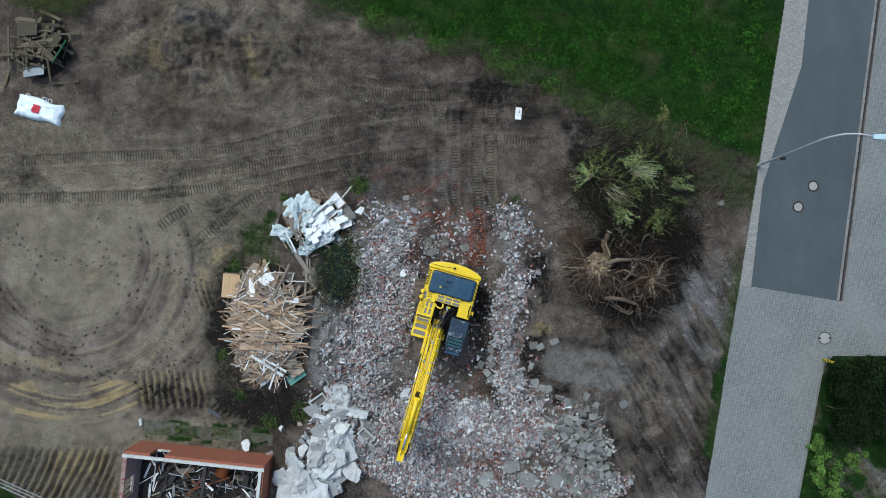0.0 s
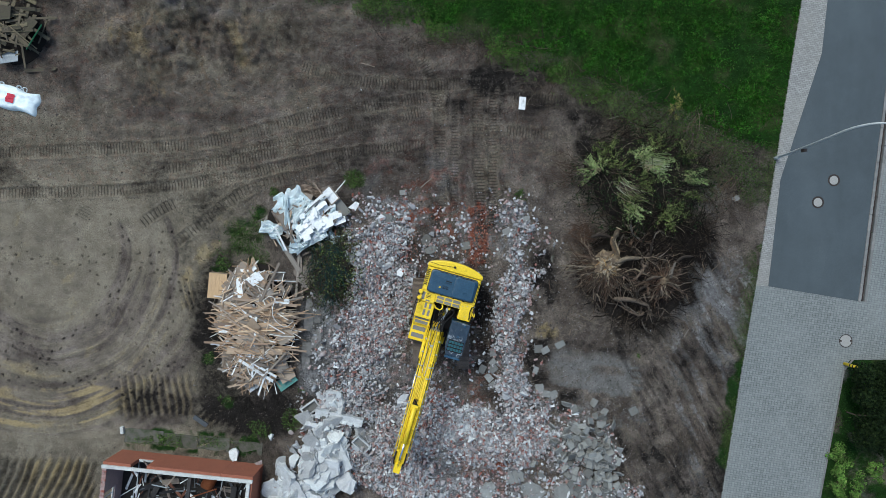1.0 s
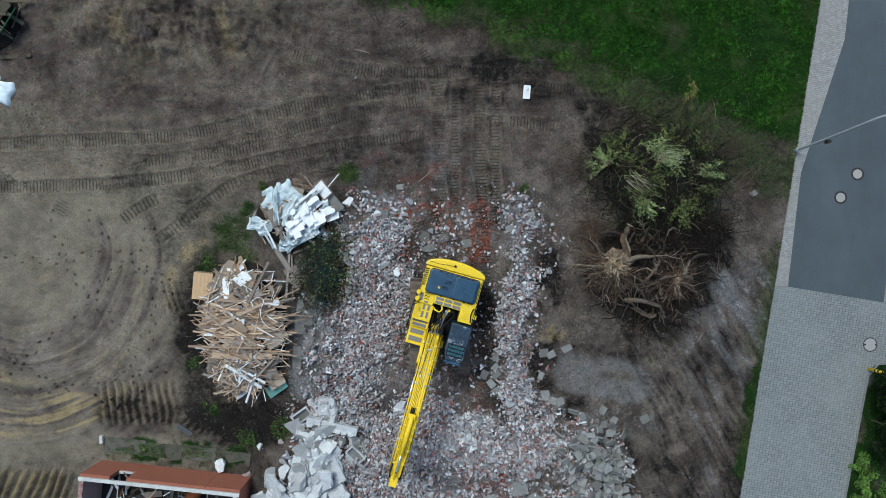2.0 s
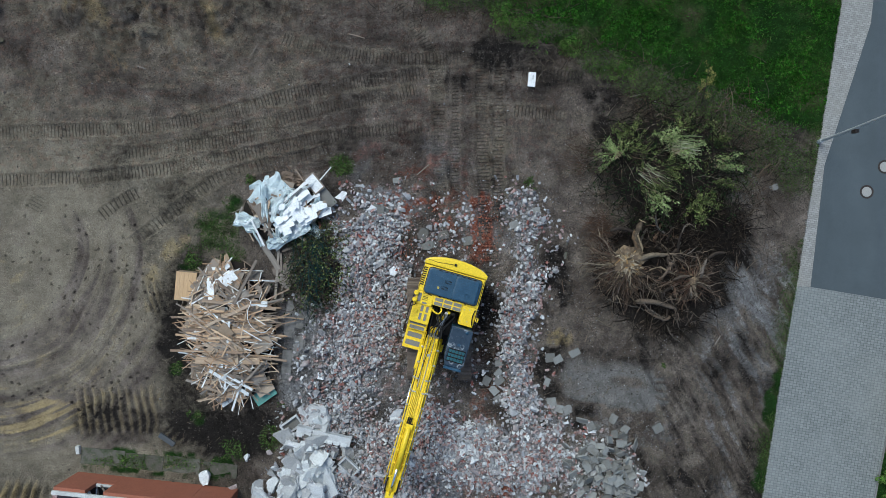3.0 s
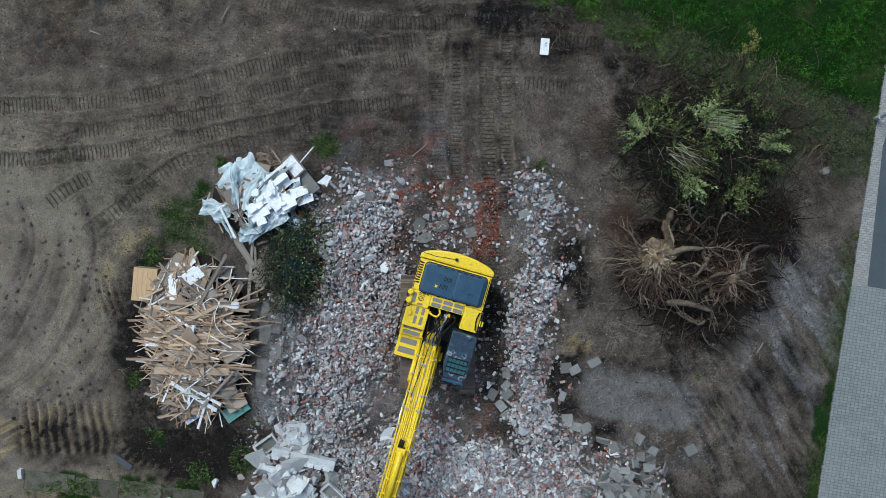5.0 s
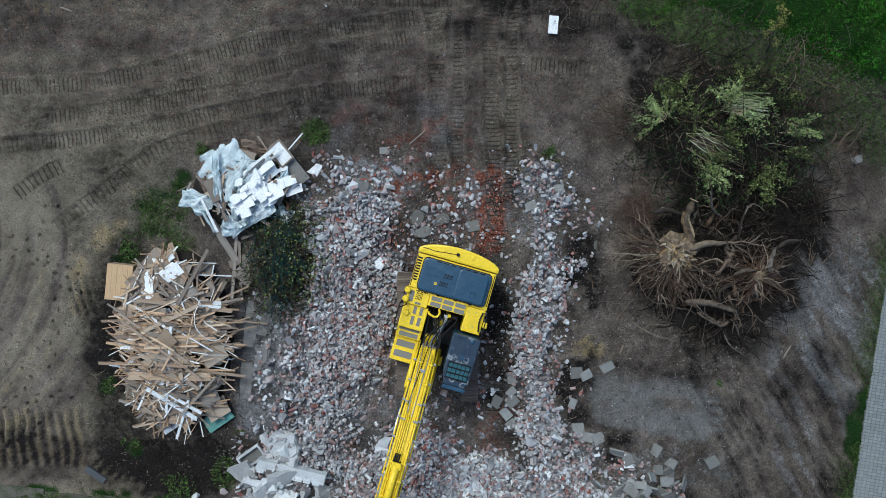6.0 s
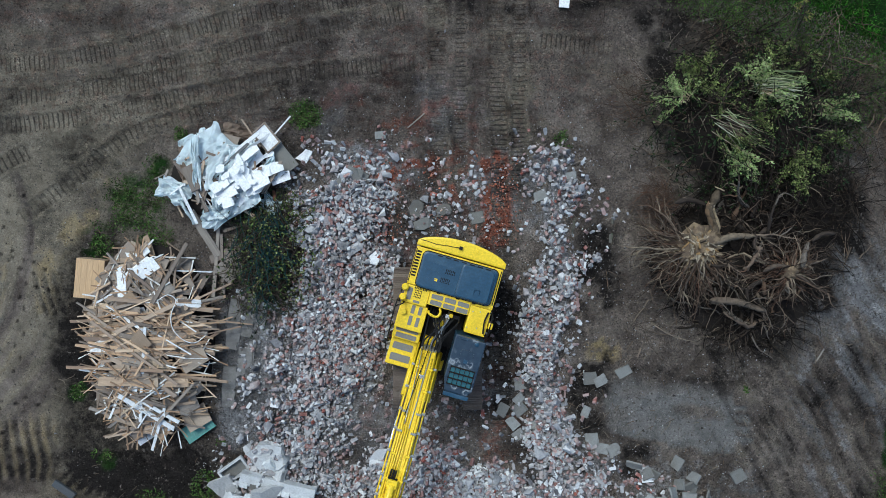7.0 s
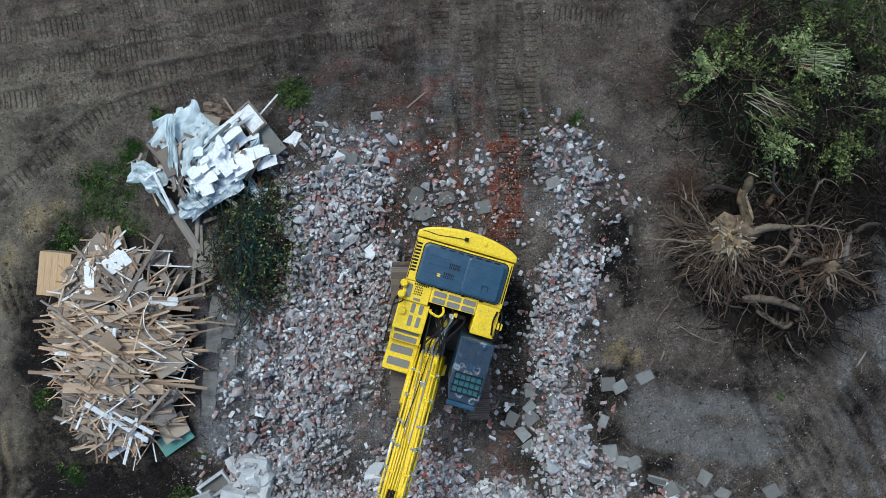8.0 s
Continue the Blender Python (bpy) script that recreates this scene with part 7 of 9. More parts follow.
for k in range(60):
    x, y = WC[0] + rng.normal(0, 1.0), WC[1] + rng.normal(0, 0.7)
    part("splinter", plank_mesh(rng, rng.uniform(0.3, 1.0), rng.uniform(0.03, 0.12), 0.02, M[rng.choice(["white_wood", "grey_wood", "pine", "metal_scrap"])]), None, white,
         m=pose(x, y, ground_z(x, y) + dome(x, y, *WC) + rng.uniform(0.05, 0.2), rng.normal(0, 12), rng.normal(0, 12), rng.uniform(0, 180)))
wf = part("window_frame", box(-0.5, -0.32, -0.03, 0.5, 0.32, -0.01), M["white_wood"], white, "white framed panel", m=pose(-6.25, 2.85, ground_z(-6.25, 2.85) + 0.55, 6, -8, -50))
for sgn in (-1, 1):
    part("rail", box(-0.5, sgn * 0.29 - 0.03, -0.008, 0.5, sgn * 0.29 + 0.03, 0.03, 0.005), M["grey_wood"], wf)
    part("stile", box(sgn * 0.47 - 0.03, -0.258, -0.008, sgn * 0.47 + 0.03, 0.258, 0.03, 0.005), M["grey_wood"], wf)
part("dark_panel", box(-0.55, -0.35, -0.02, 0.55, 0.35, 0.02, 0.01), M["pad"], white, m=pose(-5.75, 2.15, ground_z(-5.75, 2.15) + 0.42, 8, 10, -52))
for x, y, ln, wd, yaw in ((-7.3, -1.05, 2.4, 0.3, 24), (-8.6, -0.6, 1.9, 0.28, -58), (-7.7, -1.3, 1.6, 0.14, 70), (-8.2, -1.6, 2.6, 0.13, 86), (-7.95, -1.7, 2.2, 0.1, 92), (-7.6, -1.75, 1.1, 0.8, 50)):
    tagged(new("beam", plank_mesh(rng, ln, wd, 0.09, M["grey_wood"])), "weathered grey timber lying between the heaps", "beam", group="loose beams").matrix_world = pose(x, y, ground_z(x, y) + 0.15, rng.normal(0, 4), rng.normal(0, 3), yaw)

# single white things on the earth
chip = new("white_fragment", slab_mesh(rng, 0.27, 0.05, 4, M["white_wood"], 0.3))
tagged(chip, "white broken board fragment lying on the earth", "board fragment").matrix_world = pose(-4.95, 2.32, ground_z(-4.95, 2.32) + 0.06, 3, 2, 20)
foam = new("foam_block", slab_mesh(rng, 0.3, 0.3, 6, M["white_wood"], 0.25))
tagged(foam, "white foam block lying beside the shed", "foam block").matrix_world = pose(-11.82, -11.85, ground_z(-11.82, -11.85) + 0.15, 8, 4, 80)
paper = thing("fallen_sign", "small white sign with faded print lying on earth", "sign", pose(4.57, 8.12, ground_z(4.57, 8.12) + 0.05, 1, 1, -5))
part("sheet", box(-0.19, -0.36, -0.02, 0.19, 0.36, 0.02, 0.006), M["white_wood"], paper)
for k in range(3):
    part("print_mark", box(-0.02 + 0.03 * k, 0.05 + 0.06 * k, 0.021, 0.09, 0.08 + 0.06 * k, 0.024), M["pad"], paper)
bracket = part("white_bracket", prism([(-0.2, -0.14), (0.2, -0.14), (0.2, 0.0), (0.05, 0.0), (0.05, 0.14), (-0.2, 0.14)], -0.05, 0.05, 0.01), M["white_wood"], None)
tagged(bracket, "white angled block lying beside the rubble", "block").matrix_world = pose(7.55, -9.45, ground_z(7.55, -9.45) + 0.07, 0, 0, 5)
post = part("boundary_stone", box(-0.09, -0.2, -0.1, 0.09, 0.2, 0.18, 0.02), M["old_white"], None)
tagged(post, "pale boundary stone at the corner of the shed strip", "boundary stone").matrix_world = pose(-18.2, -10.45, ground_z(-18.2, -10.45), 3, 2, 5)
bar = part("steel_channel", box(-0.45, -0.13, -0.05, 0.45, 0.13, 0.05, 0.015), M["metal_scrap"], None)
tagged(bar, "grey steel channel lying on dark earth", "steel channel").matrix_world = pose(-13.75, -9.95, ground_z(-13.75, -9.95) + 0.07, 4, 3, -36)


# ---- roots, brush and plants ----
def leaf_cloud(name, centres, sizes, rng, mat, up=0.6, slim=0.5):
    """Many small folded leaves, one island each."""
    n = len(centres)
    nrm = rng.normal(0, 1, (n, 3)) * (1 - up) + np.array([0, 0, 1.0]) * up
    nrm /= np.linalg.norm(nrm, axis=1, keepdims=True)
    ax = np.cross(nrm, rng.normal(0, 1, (n, 3)))
    ax /= np.linalg.norm(ax, axis=1, keepdims=True) + 1e-9
    bx = np.cross(nrm, ax)
    s = np.asarray(sizes)[:, None]
    c = np.asarray(centres)
    v = np.stack([c - ax * s * 0.5, c + bx * s * slim * 0.5 + nrm * s * 0.12, c + ax * s * 0.5 - nrm * s * 0.10, c - bx * s * slim * 0.5 + nrm * s * 0.12], 1).reshape(-1, 3)
    f = np.arange(4 * n).reshape(n, 4)
    f = np.concatenate([f[:, [0, 1, 2]], f[:, [0, 2, 3]]])
    return raw_mesh(name, v, f, mat, False)


def twig_cloud(name, paths, radii, mat, sides=4):
    """Many thin tapered twigs. paths: n x k x 3, radii: n x k."""
    p, r = np.asarray(paths, float), np.asarray(radii, float)
    n, k, _ = p.shape
    t = np.gradient(p, axis=1)
    t /= np.linalg.norm(t, axis=2, keepdims=True) + 1e-9
    a = np.cross(t, np.array([0.13, 0.21, 0.97]))
    a /= np.linalg.norm(a, axis=2, keepdims=True) + 1e-9
    b = np.cross(t, a)
    rings = [p + r[..., None] * (math.cos(q) * a + math.sin(q) * b) for q in (2 * math.pi * i / sides for i in range(sides))]
    v = np.stack(rings, 2).reshape(-1, 3)
    base = np.arange(n)[:, None, None] * k * sides + np.arange(k - 1)[None, :, None] * sides
    i = np.arange(sides)[None, None, :]
    j = (i + 1) % sides
    f = np.stack([base + i, base + j, base + sides + j, base + sides + i], -1).reshape(-1, 4)
    return raw_mesh(name, v, f, mat, True)


def wander(rng, n, k, start, heading, length, droop, bend, rise=0.15):
    """n wavering paths of k points. heading in radians; droop lowers the far end."""
    p = np.zeros((n, k, 3))
    p[:, 0] = start
    h, e = np.array(heading, float), rng.normal(rise, 0.25, n)
    step = np.asarray(length) / (k - 1)
    for q in range(1, k):
        h = h + rng.normal(0, bend, n)
        e = e + rng.normal(0, bend * 0.6, n) - droop
        p[:, q] = p[:, q - 1] + np.stack([np.cos(h) * np.cos(e) * step, np.sin(h) * np.cos(e) * step, np.sin(e) * step], 1)
    return p


def above(p, least=0.02):
    """Keeps paths above the ground."""
    for row in p:
        for q in row:
            q[2] = max(q[2], ground_z(q[0], q[1]) + least)
    return p


def gnarled(pts, r, seed, k=1.0):
    """A knotty, bent stem with ridges and hollows."""
    pts = smooth_path(pts, 9 if len(pts) < 7 else 3)
    bm = tube(pts, [r * min(1.0, 0.35 + 0.22 * min(i, len(pts) - 1 - i)) * (1.1 - 0.35 * i / len(pts) + 0.12 * k * math.sin(0.55 * i + seed)) for i in range(len(pts))], 14)
    for v in bm.verts:
        q = v.co * 5.0 + Vector((seed * 3.1, 0, 0))
        v.co += noise.noise_vector(q * 0.5) * r * 0.45 * k + noise.noise_vector(q * 2.2) * r * 0.35 + noise.noise_vector(q * 5.5) * r * 0.2
    return bm


def stump(cx, cy, cz, label, roots, seed, reach, plate_r, arc=(0, 360), trunk=None):
    rng = np.random.default_rng(seed)
    g = ground_z(cx, cy)
    st = thing("tree_stump", label, "tree stump", Matrix.Translation((cx, cy, g)), group="grubbed-up stumps")
    bm = bmesh.new()
    bmesh.ops.create_icosphere(bm, subdivisions=3, radius=1.0)
    for v in bm.verts:
        q = 1 + 0.6 * noise.noise(v.co * 2.4 + Vector((seed, 0, 0))) + 0.4 * noise.noise(v.co * 7.0)
        v.co = Vector((v.co.x * plate_r * q, v.co.y * plate_r * q, v.co.z * 0.42 * q))
    part("root_plate", bm, M["root_plate"], st, "pale earthy root plate", m=Matrix.Translation((0, 0, cz * 0.75)), smooth=True)
    for k in range(150 if plate_r > 0.4 else 0):
        a, q = rng.uniform(0, 6.283), rng.uniform(0.25, 1.0)
        b = Vector((plate_r * q * math.cos(a), plate_r * q * math.sin(a), cz * 0.75 + 0.50 * (1 - 0.7 * q * q)))
        d = Vector((math.cos(a) * q + rng.normal(0, 0.45), math.sin(a) * q + rng.normal(0, 0.45), rng.uniform(-0.3, 0.5))).normalized()
        ln, w = rng.uniform(0.12, 0.45), rng.uniform(0.015, 0.055)
        part("wood_shard", tube([b - d * ln * 0.4, b + d * ln * 0.15, b + d * ln * 0.6], [w, w * rng.uniform(0.6, 1.1), w * 0.15], 4), M["shard"], st)
    for k in range(roots):
        a = radians(rng.uniform(*arc))
        ln = reach * rng.uniform(0.45, 1.1)
        p = wander(rng, 1, 9, [(plate_r * 0.7 * math.cos(a), plate_r * 0.7 * math.sin(a), cz * rng.uniform(0.45, 1.05))], [a], [ln], rng.uniform(0.0, 0.16), 0.27)[0]
        p[:, 2] = np.maximum(p[:, 2], 0.03 - 0.02 * np.arange(9) / 8)
        r0 = float(np.clip(np.exp(rng.normal(-3.55, 0.55)), 0.012, 0.085))
        rt = part("root", tube(p.tolist(), [r0 * (1 - 0.85 * i / 8) * (1 + 0.18 * math.sin(2.1 * i + k)) for i in range(9)], 6), M["root_tan"], st, smooth=True)
        if r0 > 0.03:
            for _ in range(3):
                i = int(rng.integers(3, 7))
                q = wander(rng, 1, 6, [p[i]], [a + rng.choice([-1, 1]) * rng.uniform(0.3, 0.9)], [ln * rng.uniform(0.25, 0.5)], 0.06, 0.28)[0]
                q[:, 2] = np.maximum(q[:, 2], 0.02)
                part("side_root", tube(q.tolist(), [r0 * 0.5 * (1 - 0.8 * j / 5) for j in range(6)], 5), M["root_tan"], rt, smooth=True)
    n = 220
    a = np.radians(rng.uniform(*arc, n))
    ps = wander(rng, n, 6, np.stack([plate_r * 0.6 * np.cos(a), plate_r * 0.6 * np.sin(a), rng.uniform(0.2, cz, n)], 1), a, rng.uniform(0.3, 1.0, n) * reach * 0.9, 0.09, 0.3)
    ps[..., 2] = np.maximum(ps[..., 2], 0.02)
    tagged(part("root_fibre", twig_cloud("root_fibre", ps, np.linspace(0.014, 0.004, 6)[None, :].repeat(n, 0), M["red_twig"]), None, st), kind="stuff")
    if trunk:
        tr = part("trunk", gnarled(trunk, 0.15, seed), M["torn_wood"], st, "short gnarled sawn trunk", smooth=True)
        for k in range(7):
            side = [(q[0] + rng.uniform(-0.16, 0.16), q[1] + rng.uniform(-0.1, 0.1), q[2] + rng.uniform(-0.05, 0.12)) for q in trunk[:-1]]
            part("torn_strand", gnarled(side, 0.03 + 0.04 * rng.random(), seed + k + 5), M["shard" if k % 2 else "torn_wood"], tr, smooth=True)
        e = Vector(trunk[-1])
        dr = (e - Vector(trunk[-2])).normalized()
        part("sawn_face", tube([e + dr * 0.001, e + dr * 0.03], 0.17, 12), M["cut_wood"], tr, "pale sawn face")
    return st


stump(9.05, -1.1, 1.2, "uprooted stump with pale root plate and fanning roots", 135, 61, 2.2, 0.76, (140, 330),
      [(0.5, 0.3, 0.85), (0.62, 0.75, 0.95), (0.42, 1.25, 1.05), (0.5, 1.65, 1.15), (0.68, 2.05, 1.25)])
stump(12.25, -1.95, 1.1, "dark uprooted stump with twisted spreading roots", 44, 62, 1.7, 0.28, (0, 360))


def limb(rng, x, y, z, head, ln, r):
    """A gnarled piece of root or branch with side shoots."""
    g = ground_z(x, y)
    lb = thing("gnarled_root", "gnarled torn root lying on the heap", "root", Matrix.Translation((x, y, g)), group="gnarled roots")
    n = 10
    p = wander(rng, 1, n, [(0, 0, z)], [head], [ln], rng.normal(0.03, 0.05), 0.30, 0.0)[0]
    p[:, 2] = np.clip(p[:, 2], r * 0.6, 1.7)
    part("stem", tube(p.tolist(), [r * (1.1 - 0.75 * i / (n - 1)) * rng.uniform(0.8, 1.25) for i in range(n)], 7), M["root_tan" if rng.random() < 0.5 else "root"], lb, smooth=True)
    for _ in range(int(rng.integers(3, 7))):
        i = int(rng.integers(1, n - 1))
        q = wander(rng, 1, 7, [p[i]], [head + rng.choice([-1, 1]) * rng.uniform(0.4, 1.4)], [ln * rng.uniform(0.25, 0.6)], 0.04, 0.4)[0]
        q[:, 2] = np.maximum(q[:, 2], 0.02)
        part("side_root", tube(q.tolist(), [r * 0.55 * (1 - 0.85 * k / 6) for k in range(7)], 5), M["root"], lb, smooth=True)


lrng = np.random.default_rng(66)
for k in range(88):
    q, a = math.sqrt(lrng.random()), lrng.uniform(0, 6.283)
    limb(lrng, 11.4 + 2.3 * q * math.cos(a), -1.75 + 2.2 * q * math.sin(a), 0.25 + 0.95 * (1 - q * q) * lrng.random(), lrng.uniform(0, 6.283), lrng.uniform(0.9, 2.3), float(np.clip(np.exp(lrng.normal(-3.3, 0.5)), 0.018, 0.085)))
for x0, y0, x1, y1, z, r in ((9.5, -2.95, 11.6, -3.25, 0.95, 0.17), (9.5, -0.95, 11.1, -0.6, 1.25, 0.16), (12.55, -1.75, 12.95, -0.8, 1.3, 0.11), (12.9, -0.85, 13.9, -0.5, 1.3, 0.10), (8.3, 0.5, 9.5, 0.55, 0.9, 0.13), (11.2, -1.9, 12.4, -1.7, 1.3, 0.10)):
    rngl = np.random.default_rng(int(100 * x0))
    p = [(x0 + (x1 - x0) * q, y0 + (y1 - y0) * q + 0.1 * math.sin(4 * q), ground_z(x0, y0) + z * (1 - 0.25 * q)) for q in np.linspace(0, 1, 8)]
    lg = part("branch", gnarled(p, r * 0.75, int(x0), 0.25), M["root"], None, smooth=True)
    tagged(lg, "thick barked broken branch lying on the root heap", "branch", group="broken branches")
rng = np.random.default_rng(70)
n = 1500
q, a = np.sqrt(rng.random(n)), rng.uniform(0, 2 * np.pi, n)
cx, cy = 11.2 + 3.1 * q * np.cos(a), -1.7 + 3.0 * q * np.sin(a)
st0 = np.stack([cx, cy, 0.05 + 1.0 * (1 - q**2) * rng.random(n) ** 1.5], 1)
ps = above(wander(rng, n, 7, st0, a + rng.normal(0, 1.0, n), rng.uniform(0.3, 1.3, n), 0.05, 0.30))
# near-black roots carry the shade of the heap's inside
tagged(new("root_tangle", twig_cloud("root_tangle", ps, np.clip(np.exp(rng.normal(-4.35, 0.55, n)), 0.008, 0.05)[:, None] * np.linspace(1, 0.25, 7)[None, :], M["shaded_twig"])), "tangle of thin roots round the stumps, near-black with painted shade", "roots", kind="stuff")
# filler mounds, near-black in place of the shade under the roots
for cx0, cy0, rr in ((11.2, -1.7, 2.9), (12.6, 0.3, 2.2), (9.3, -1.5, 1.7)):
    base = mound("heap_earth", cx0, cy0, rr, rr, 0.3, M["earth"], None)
    tagged(base, "near-black filler mound with painted shade under the roots", "earth", kind="structure")
n = 260
q, a = np.sqrt(rng.random(n)), rng.uniform(0, 2 * np.pi, n)
lobes = np.array([(7.1, 4.3, 0.6, 1.3), (8.2, 0.7, 0.5, 0.5), (8.0, 0.9, 0.5, 0.6), (8.3, 0.2, 0.6, 0.6)])[rng.integers(0, 4, n)]
st0 = np.stack([lobes[:, 0] + lobes[:, 2] * q * np.cos(a), lobes[:, 1] + lobes[:, 3] * q * np.sin(a), rng.uniform(0.1, 0.5, n)], 1)
ps = above(wander(rng, n, 6, st0, rng.normal(2.8, 0.6, n), rng.uniform(0.4, 1.1, n), 0.05, 0.2))
tagged(new("fibrous_roots", twig_cloud("fibrous_roots", ps, rng.uniform(0.008, 0.017, n)[:, None] * np.linspace(1, 0.3, 6)[None, :], M["red_twig"])), "reddish brown fibrous root tufts on the earth", "roots", kind="stuff")


# dead twigs, coloured near-black as shade, that fill the gap between roots and cut shrubs
n = 750
q, a = np.sqrt(rng.random(n)), rng.uniform(0, 2 * np.pi, n)
x, y = 12.9 + 2.4 * q * np.cos(a), 0.7 + 1.9 * q * np.sin(a)
st0 = np.stack([x, y, 0.1 + 0.9 * (1 - q**2) * rng.random(n)], 1)
ps = above(wander(rng, n, 7, st0, rng.uniform(0, 6.283, n), rng.uniform(0.5, 1.6, n), 0.04, 0.22))
tagged(new("dead_twigs", twig_cloud("dead_twigs", ps, rng.uniform(0.009, 0.026, n)[:, None] * np.linspace(1, 0.4, 7)[None, :], M["shaded_twig"])), "dead twigs piled between roots and shrubs, darkened with painted shade", "twigs", kind="stuff")


# cut shrubs thrown on a heap
def clump_points(rng, n, blobs):
    """Random places in a set of soft blobs (x, y, z, rx, ry, rz, weight)."""
    b = np.array(blobs)
    k = rng.choice(len(b), n, p=b[:, 6] / b[:, 6].sum())
    d = rng.normal(0, 1, (n, 3))
    d /= np.linalg.norm(d, axis=1, keepdims=True)
    d *= rng.random((n, 1)) ** 0.45
    return b[k, :3] + d * b[k, 3:6]


brush = thing("brush_heap", "heap of cut shrubs with dark twigs and green leaves", "brush heap")
BC = (11.3, 3.9, 3.6, 3.1, 1.35)
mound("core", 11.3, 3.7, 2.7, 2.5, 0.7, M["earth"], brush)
rng = np.random.default_rng(72)
n = 620
q, a = np.sqrt(rng.random(n)), rng.uniform(0, 2 * np.pi, n)
x, y = BC[0] + BC[2] * q * np.cos(a), BC[1] + BC[3] * q * np.sin(a)
z = np.array([ground_z(u, v) + dome(u, v, *BC) * 0.8 for u, v in zip(x, y)]) + rng.uniform(-0.1, 0.25, n)
ps = above(wander(rng, n, 7, np.stack([x, y, z], 1), rng.normal(-1.2, 1.2, n), rng.uniform(0.5, 2.0, n), 0.05, 0.2))
tagged(part("twig_tangle", twig_cloud("twig_tangle", ps, rng.uniform(0.010, 0.03, n)[:, None] * np.linspace(1, 0.4, 7)[None, :], M["shaded_twig"]), None, brush), kind="stuff")
# leaves under the green branches, darkened for the shade inside the heap
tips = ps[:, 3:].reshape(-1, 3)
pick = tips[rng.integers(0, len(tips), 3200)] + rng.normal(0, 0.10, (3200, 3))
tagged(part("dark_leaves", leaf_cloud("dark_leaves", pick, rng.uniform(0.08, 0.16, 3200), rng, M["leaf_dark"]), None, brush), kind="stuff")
# green branches on top: stems that carry leaves along their length
BRANCHES = [  # base, heading in degrees, count, length, leaf kind, spread
    (11.2, 4.3, 1.35, 10, 26, 1.5, "leaf_pale", 22), (11.0, 4.6, 1.3, 70, 14, 1.1, "leaf_pale", 30), (8.7, 4.2, 0.9, 120, 16, 1.2, "leaf_pale", 60), (13.4, 4.9, 0.6, 20, 14, 1.0, "leaf", 60), (9.6, 4.2, 1.2, 30, 16, 1.3, "leaf", 60),
    (9.9, 3.0, 1.2, -40, 20, 1.6, "leaf", 22), (10.2, 2.6, 1.2, -65, 18, 1.5, "leaf_pale", 16), (12.5, 2.4, 1.1, -75, 20, 1.6, "leaf", 24), (13.4, 3.8, 0.9, 10, 16, 1.2, "leaf_pale", 40),
    (13.0, 2.8, 1.0, -30, 14, 1.3, "leaf", 35), (11.9, 5.2, 1.0, 60, 14, 1.2, "leaf", 60), (9.2, 5.0, 0.9, 100, 14, 1.1, "leaf", 50), (10.8, 3.6, 1.35, -20, 14, 1.2, "leaf", 50)]
for k, (bx0, by0, bz0, head, cnt, ln, kind, fan) in enumerate(BRANCHES):
    r2 = np.random.default_rng(200 + k)
    ps = wander(r2, cnt, 8, np.array([bx0, by0, ground_z(bx0, by0) + bz0 * 0.92]) + r2.normal(0, 0.10, (cnt, 3)), np.radians(r2.normal(head, fan, cnt)), r2.uniform(0.6, 1.1, cnt) * ln, 0.05, 0.10)
    stems = part("leafy_branch", twig_cloud("leafy_branch", ps, np.linspace(0.014, 0.004, 8)[None, :].repeat(cnt, 0), M["twig" if kind == "leaf" else "cut_wood"]), None, brush)
    stems["kind"] = "stuff"
    along_it = ps[:, 2:].reshape(-1, 3)
    m_leaf = cnt * 52
    pick = along_it[r2.integers(0, len(along_it), m_leaf)] + r2.normal(0, 0.055, (m_leaf, 3))
    tagged(part("leaves", leaf_cloud("leaves", pick, r2.uniform(0.06, 0.13, m_leaf), r2, M[kind], 0.55, 0.55), None, stems), kind="stuff")

# a bundle of freshly cut stems, their pale ends towards the lane
M["cut_stem"] = surf("cut_stem", [(0.26, 0.30, 0.15), (0.34, 0.36, 0.22), (0.18, 0.22, 0.10), (0.42, 0.42, 0.30), (0.12, 0.14, 0.07)], 0.7, stain=(0.12, 0.12, 0.07), big=5, fine=30, hard=True)
r2 = np.random.default_rng(240)
for k in range(40):
    x, y, a, ln = 11.15 + r2.normal(0, 0.18), 4.75 + r2.normal(0, 0.22), r2.normal(-0.16, 0.10), r2.uniform(0.9, 1.35)
    z = ground_z(11.3, 4.6) + 1.18 + r2.uniform(0, 0.28)
    part("cut_stem", tube([(x, y, z - 0.1), (x + 0.5 * ln * math.cos(a), y + 0.5 * ln * math.sin(a), z + 0.05), (x + ln * math.cos(a), y + ln * math.sin(a), z)], [0.010, 0.016, 0.021], 5), M["cut_stem"], brush)

# long bare stems of a cut shrub
for k in range(46):
    x, y, a, ln = 9.9 + r2.normal(0, 0.25), 3.3 + r2.normal(0, 0.25), radians(r2.normal(-38, 14)), r2.uniform(0.8, 1.9)
    z = ground_z(10.2, 3.2) + 1.15 + r2.uniform(0, 0.25)
    part("bare_stem", tube([(x, y, z), (x + 0.5 * ln * math.cos(a), y + 0.5 * ln * math.sin(a), z + 0.12), (x + ln * math.cos(a + 0.15), y + ln * math.sin(a + 0.15), z - 0.05)], [0.017, 0.013, 0.006], 5), M["root_tan" if k % 3 else "cut_stem"], brush)

